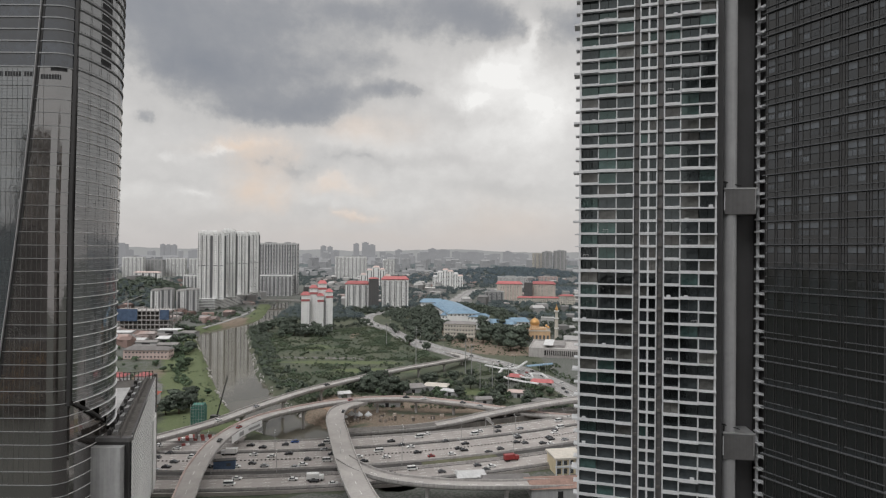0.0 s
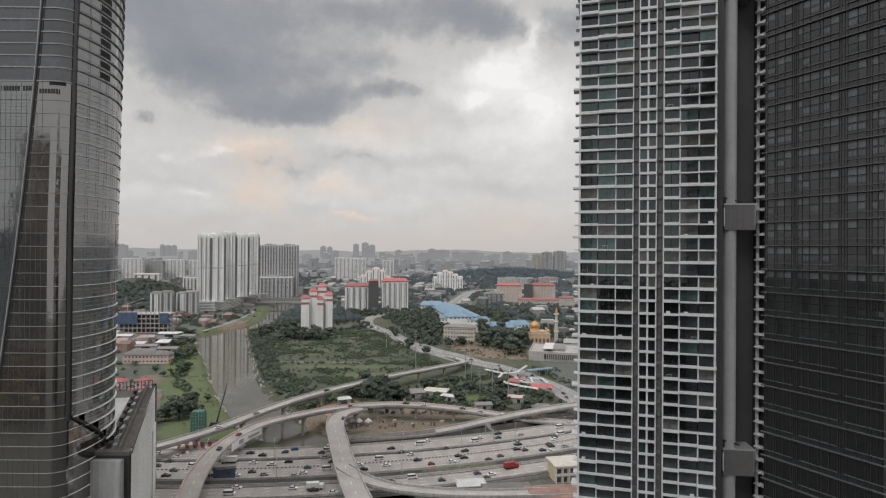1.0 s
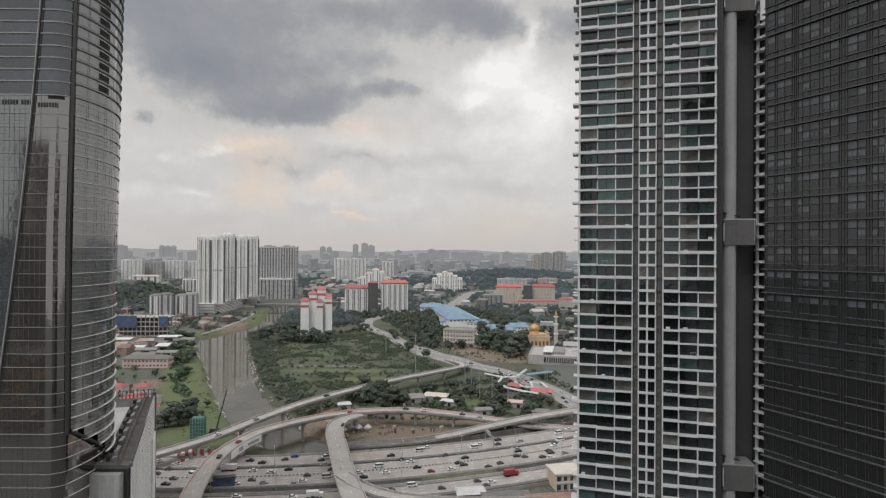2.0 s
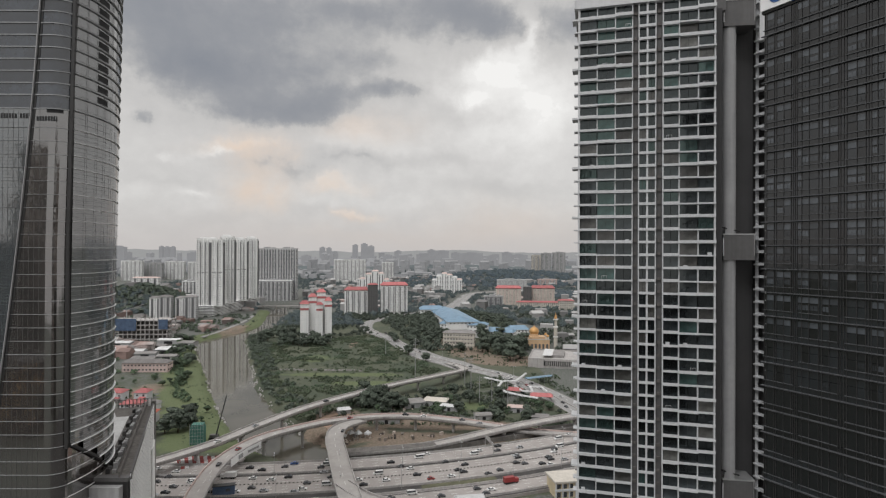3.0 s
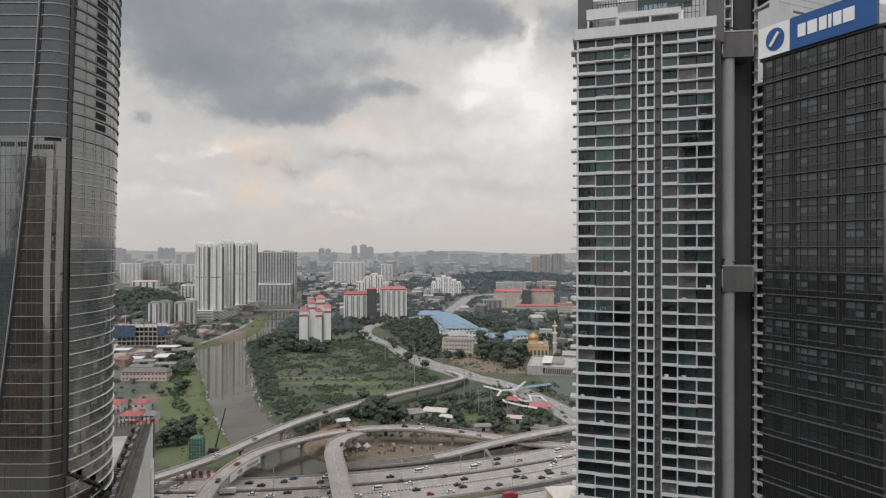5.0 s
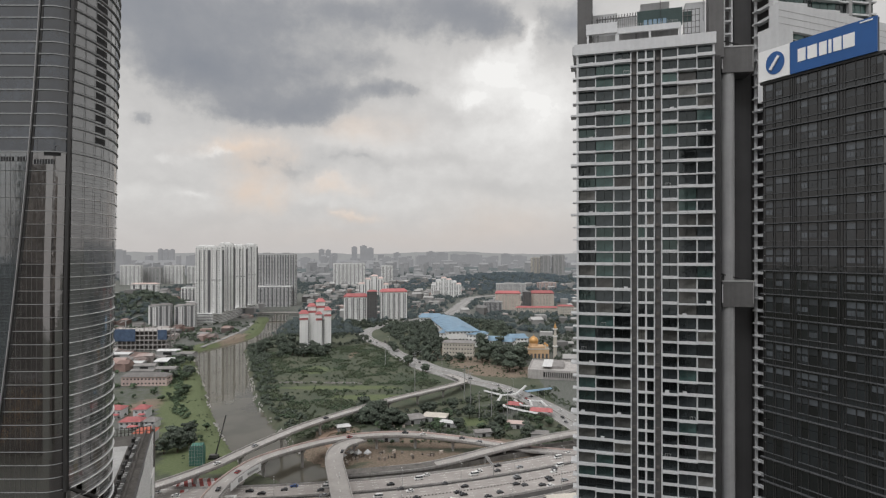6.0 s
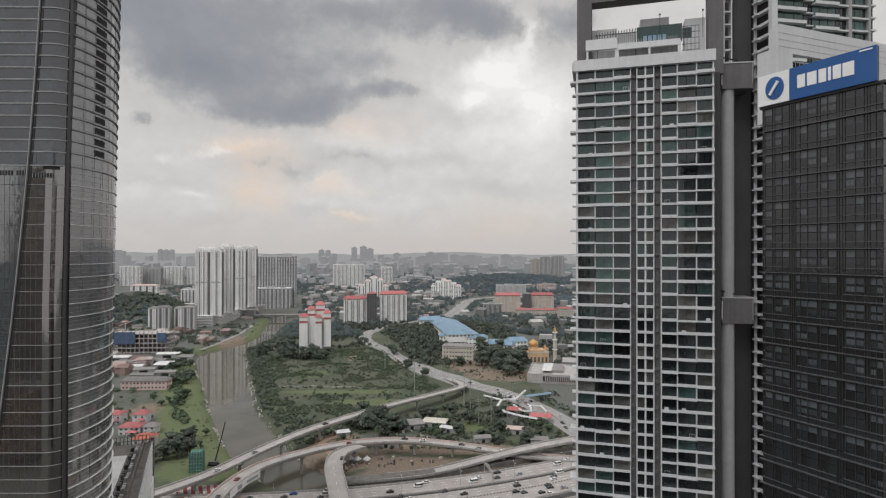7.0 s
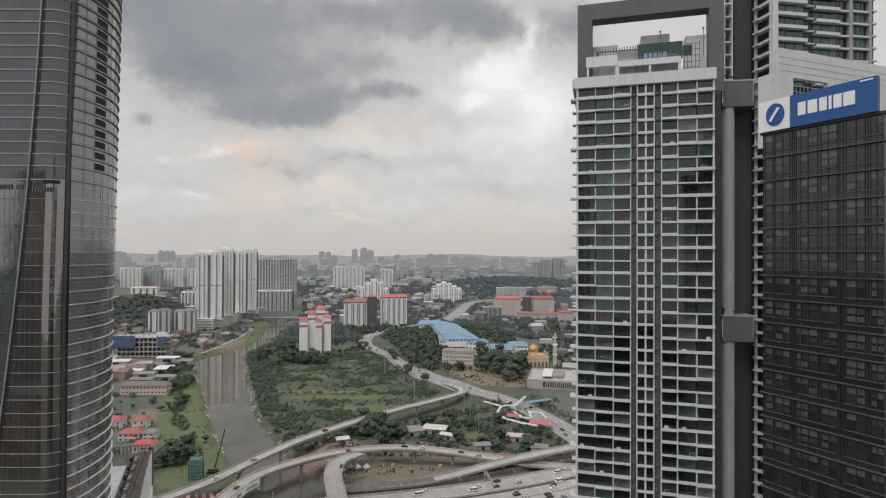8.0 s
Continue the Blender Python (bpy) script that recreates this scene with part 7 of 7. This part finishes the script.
woods("garden_trees", 560, west_gardens, (1.8, 4.2), 42, M_LEAF, "garden trees between the western houses", 68, 0.28)


def roadside(r):
    x, y = r.uniform(-75, 112), r.uniform(384, 545)
    if y > 455 + x * 0.9 + 30:
        return None
    return (x, y) if noise.noise(Vector((x / 15, y / 15, 2.0))) > -0.08 and abs((x - 92) + (y - 462) * 0.3) > 14 else None


woods("roadside_bushes", 1500, roadside, (0.4, 1.7), 22, M_SCRUB, "bushes between the roads", 69, 0.34)
woods("roadside_thicket", 170, roadside, (1.4, 3.2), 40, M_LEAF_DARK, "dark thicket and small trees between the roads", 75, 0.30)

fence = thing("boundary_wall", 0, 0, label="broken low pale concrete wall across the scrub", category="wall")
wall_rng = random.Random(14)
for i in range(26):
    if wall_rng.random() < 0.78:
        x, y = -168 + i * 3.5, 561 - i * 0.2
        z = rise(x, y)
        part("panel", Geo().turned(x, y, 3.1, 0.25, z - 0.4, z + wall_rng.uniform(1.0, 1.8), wall_rng.uniform(-6, 4)), M_CONCRETE, fence)

# stones and rubbish along the water's edge
srng = np.random.default_rng(91)
stones = Geo()
count = 0
while count < 260:
    x, y = srng.uniform(-320, -80), srng.uniform(335, 720)
    gap, side = river_gap(x, y)
    if -1.0 < gap < 2.5 and noise.noise(Vector((x / 20, y / 20, 11.0))) > 0.02:
        q = srng.uniform(0.4, 1.3)
        o = len(stones.v)
        a = srng.uniform(0, 6)
        stones.v += [(x + q * math.cos(a + i * 1.256) * srng.uniform(0.7, 1.1), y + q * math.sin(a + i * 1.256) * srng.uniform(0.7, 1.1), -4.6 + max(0, gap + 1) * 0.9) for i in range(5)] + [(x, y, -4.0 + max(0, gap + 1) * 0.9 + q * 0.7)]
        stones.f += [(o + i, o + (i + 1) % 5, o + 5) for i in range(5)]
        count += 1
tagged(part("bank_stones", stones, M_CONCRETE), "pale stones and rubbish along the water's edge", "stones", kind="stuff")

clutter = Geo()
for i in range(130):
    x, y = srng.uniform(-66, 60), srng.uniform(340, 366)
    if y < 336 + (x + 60) * 0.32 + 6:
        continue
    clutter.turned(x, y, srng.uniform(0.6, 3.5), srng.uniform(0.5, 1.6), -0.5, srng.uniform(0.4, 2.2), srng.uniform(0, 180))
for i in range(60):
    x, y = srng.uniform(-40, 10), srng.uniform(395, 445)
    clutter.turned(x, y, srng.uniform(0.6, 3.0), srng.uniform(0.5, 1.6), -0.5, srng.uniform(0.4, 2.0), srng.uniform(0, 180))
M_CLUTTER = mat("mixed_site_goods", (0.30, 0.26, 0.23), 0.85, var=0.2, size=3, fine_size=0.5, island=0.7)
tagged(part("site_clutter", clutter, M_CLUTTER), "building materials and rubbish on bare soil", "clutter", kind="stuff")

# ---- vehicles and street furniture ----
def car_template(paint, label, name="car", length=4.4, width=1.8, height=1.45, van=False):
    ob = thing(name, 0, 0, 0, 0, label, "car" if not van else "van", "vehicles on the roads")
    L, W = length / 2, width / 2

    def loft(rows, half):
        g = Geo()
        n = len(rows)
        for s in (-1, 1):
            g.v += [(x, s * half(z), z) for x, z in rows]
        g.f += [tuple(range(n)), tuple(range(2 * n - 1, n - 1, -1))] + [(i, i + n, (i + 1) % n + n, (i + 1) % n) for i in range(n)]
        return g

    body = [(-L, 0.32), (-L, 0.85), (-L * 0.62, 0.95), (L * 0.35, 0.95), (L * 0.92, 0.78), (L, 0.55), (L, 0.32)]
    if van:
        body = [(-L, 0.35), (-L, 1.15), (L * 0.72, 1.15), (L, 0.85), (L, 0.35)]
    part("body", loft(body, lambda z: W if z < 0.9 else W * 0.97), paint, ob)
    cab = [(-L * 0.78, 0.94), (-L * 0.5, height), (L * 0.12, height), (L * 0.42, 0.94)]
    if van:
        cab = [(-L * 0.99, 1.14), (-L * 0.95, height), (L * 0.5, height), (L * 0.75, 1.14)]
    part("glasshouse", loft(cab, lambda z: W * 0.94 if z < 1.2 else W * 0.78), G_FAR, ob)
    part("roof", loft([(cab[1][0] - 0.05, height - 0.08), (cab[1][0] + 0.1, height + 0.03), (cab[2][0], height + 0.03), (cab[2][0] + 0.12, height - 0.08)], lambda z: W * 0.8), paint, ob)
    for x in (-L * 0.62, L * 0.62):
        for s in (-1, 1):
            g = Geo()
            n = 10
            for y in (s * W * 0.78, s * W * 1.01):
                g.v += [(x + 0.32 * math.cos(i * math.tau / n), y, 0.32 + 0.32 * math.sin(i * math.tau / n)) for i in range(n)]
            g.f += [tuple(range(n)), tuple(range(2 * n - 1, n - 1, -1))] + [(i, (i + 1) % n, (i + 1) % n + n, i + n) for i in range(n)]
            part("wheel", g, M_RUBBER, ob)
    return ob


def lorry_template(paint, label):
    ob = thing("lorry", 0, 0, 0, 0, label, "lorry", "vehicles on the roads")
    part("cargo_box", Geo().box(-4.2, 1.4, -1.2, 1.2, 1.0, 3.4), paint, ob)
    part("cab", Geo().box(1.6, 3.6, -1.15, 1.15, 0.6, 2.5), paint, ob)
    part("windscreen", Geo().box(3.58, 3.66, -1.0, 1.0, 1.5, 2.3), G_FAR, ob)
    part("chassis", Geo().box(-4.2, 3.5, -1.0, 1.0, 0.5, 1.0), M_RUBBER, ob)
    for x in (-3.2, -2.0, 2.6):
        for s in (-1, 1):
            g = Geo()
            n = 10
            for y in (s * 0.85, s * 1.2):
                g.v += [(x + 0.48 * math.cos(i * math.tau / n), y, 0.48 + 0.48 * math.sin(i * math.tau / n)) for i in range(n)]
            g.f += [tuple(range(n)), tuple(range(2 * n - 1, n - 1, -1))] + [(i, (i + 1) % n, (i + 1) % n + n, i + n) for i in range(n)]
            part("wheel", g, M_RUBBER, ob)
    return ob


P_WHITE = mat("white_car_paint", (0.72, 0.72, 0.71), 0.25, var=0.03)
P_SILVER = mat("silver_car_paint", (0.42, 0.43, 0.44), 0.25, 0.3, var=0.03)
P_BLACK = mat("black_car_paint", (0.02, 0.02, 0.022), 0.2, var=0.05)
P_GREY = mat("dark_grey_car_paint", (0.10, 0.10, 0.105), 0.25, 0.2, var=0.05)
P_RED = mat("red_car_paint", (0.27, 0.035, 0.035), 0.35, var=0.05)
P_BLUE = mat("blue_car_paint", (0.03, 0.08, 0.25), 0.3, var=0.05)
FLEET = [car_template(P_WHITE, "white saloon car on the road"), car_template(P_SILVER, "silver saloon car on the road"), car_template(P_BLACK, "black saloon car on the road"), car_template(P_GREY, "dark grey hatchback on the road", length=3.9, height=1.52), car_template(P_RED, "red hatchback on the road", length=3.9, height=1.5), car_template(P_BLUE, "dark blue saloon car on the road"), car_template(P_WHITE, "white van on the road", "van", 5.2, 1.95, 2.1, True)]
LORRIES = [lorry_template(P_RED, "red lorry with a box body on the motorway"), lorry_template(P_WHITE, "white lorry with a box body on the motorway")]
WEIGHTS = [30, 14, 26, 18, 3, 1, 7]
crng = random.Random(5)
used = set()


def drive(x, y, z, deg, who):
    """The first of a kind is the template itself."""
    if id(who) not in used:
        used.add(id(who))
        who.location, who.rotation_euler = (x, y, z), (0, 0, radians(deg))
    else:
        copy_thing(who, pose(x, y, z, rz=deg))


def on_motorway(u, n, who, back):
    x, y, z = hw(u, n, 1.504)
    deg = math.degrees(math.atan2(0.25, 0.968)) + math.degrees(math.atan(0.002 * u))
    drive(x, y, z, deg + (180 if back else 0), who)


for lane, gap0, back in ((22.0, 24, True), (18.4, 18, True), (14.8, 20, True), (7.4, 26, True), (3.8, 20, True), (0.6, 17, True), (-5.6, 16, False), (-8.8, 15, False), (-12.1, 16, False), (-15.4, 24, False), (-27.0, 26, False), (-30.2, 24, False), (-33.6, 26, False), (-37.0, 40, False)):
    u = -150 + crng.uniform(0, gap0)
    while u < 118:
        on_motorway(u, lane + crng.uniform(-0.3, 0.3), crng.choices(FLEET, WEIGHTS)[0], back)
        u += gap0 * crng.uniform(0.7, 3.2)
on_motorway(46, -28.6, LORRIES[0], False)
on_motorway(-52, -31.5, LORRIES[1], False)
on_motorway(-95, 5.6, LORRIES[1], True)
for x, y, z, deg, k in ((-129.5, 324, 8.75, 62, 0), (-117, 352, 9.1, 64, 1), (-84, 408, 9.7, 52, 2), (-114, 287, 9.6, 95, 2), (-112.5, 310, 9.3, 78, 4), (-60, 341, 9.5, 92, 2), (-24, 377, 9.1, 0, 2), (-12, 374, 9.0, 185, 0), (14, 370, 7.7, -8, 3), (25, 365, 7.0, 170, 1), (40, 364, 5.4, -8, 0), (-60, 368, 9.2, 28, 4), (-118, 265, 9.6, 90, 0)):
    drive(x, y, z, deg, FLEET[k])
for i in range(34):
    t = crng.random()
    a, b = crng.choice((((29, 566), (-22, 640)), ((-22, 640), (-62, 735)), ((-62, 735), (-92, 795)), ((50, 548), (72, 512)), ((72, 512), (92, 462)), ((92, 462), (108, 405))))
    dx, dy = b[0] - a[0], b[1] - a[1]
    n = math.hypot(dx, dy)
    s = crng.choice((-5.5, -2.2, 2.2, 5.5))
    x, y = a[0] + dx * t + dy / n * s, a[1] + dy * t - dx / n * s
    drive(x, y, max(0.6, rise(x, y) + 0.4), math.degrees(math.atan2(dy, dx)) + (180 if s < 0 else 0), crng.choices(FLEET, WEIGHTS)[0])


def street_lamp(x, y, z, deg, h=10.0):
    ob = thing("street_lamp", x, y, z, deg, "tall grey street lamp with two arms", "street lamp", "street lamps")
    part("pole", Geo().cyl(0, 0, -0.5, h, 0.14, 0.09, 8), M_STEEL, ob)
    for s in (-1, 1):
        arm = part("arm", Geo().beam((0, 0, h - 0.1), (0, s * 1.9, h + 0.4), 0.1), M_STEEL, ob)
        part("lamp_head", Geo().box(-0.18, 0.18, s * 1.9 - 0.45, s * 1.9 + 0.45, h + 0.38, h + 0.52), M_WHITE, arm)
    return ob


lamp = street_lamp(*hw(-130, -21, 1.6), 14)
for u in range(-100, 121, 30):
    copy_thing(lamp, pose(*hw(u, -21, 1.6), rz=14))
for u in range(-140, 121, 34):
    copy_thing(lamp, pose(*hw(u, 9.3, 1.6), rz=14))
for x, y in ((20, 585), (-8, 622), (-35, 665), (-56, 712), (-80, 765), (60, 530), (82, 488), (100, 440)):
    copy_thing(lamp, pose(x + 9, y + 3, rise(x, y), rz=60))


def pylon(x, y, h):
    ob = thing("power_pole", x, y, rise(x, y), 20, "tall steel power pole above the trees", "pole", "power poles")
    part("pole", Geo().cyl(0, 0, -1, h, 0.45, 0.2, 8), M_STEEL, ob)
    for k in range(3):
        part("cross_arm", Geo().box(-2.2, 2.2, -0.1, 0.1, h - 1.5 - k * 2.2, h - 1.3 - k * 2.2), M_STEEL, ob)
    return ob


for x, y, h in ((-24, 512, 40), (24, 452, 34), (40, 442, 22), (30, 438, 22), (52, 436, 22), (21, 500, 30), (-64, 640, 22)):
    pylon(x, y, h)


def gantry(u, n0, n1):
    ob = thing("sign_gantry", 0, 0, 0, 0, "steel sign gantry over the carriageway", "gantry")
    a, b = hw(u, n0, 1.5), hw(u, n1, 1.5)
    for p in (a, b):
        part("post", Geo().cyl(p[0], p[1], 1.0, 8.4, 0.22, 0.2, 8), M_STEEL, ob)
    part("truss", Geo().beam((a[0], a[1], 8.3), (b[0], b[1], 8.3), 0.35).beam((a[0], a[1], 7.2), (b[0], b[1], 7.2), 0.3), M_STEEL, ob)
    c = Vector(a).lerp(Vector(b), 0.55)
    part("sign_board", Geo().turned(c.x, c.y, 0.25, 6.0, 6.9, 9.6, 14.5), M_CONCRETE, ob, "back of a grey sign board")
    return ob


gantry(50, 9.3, 24.0)
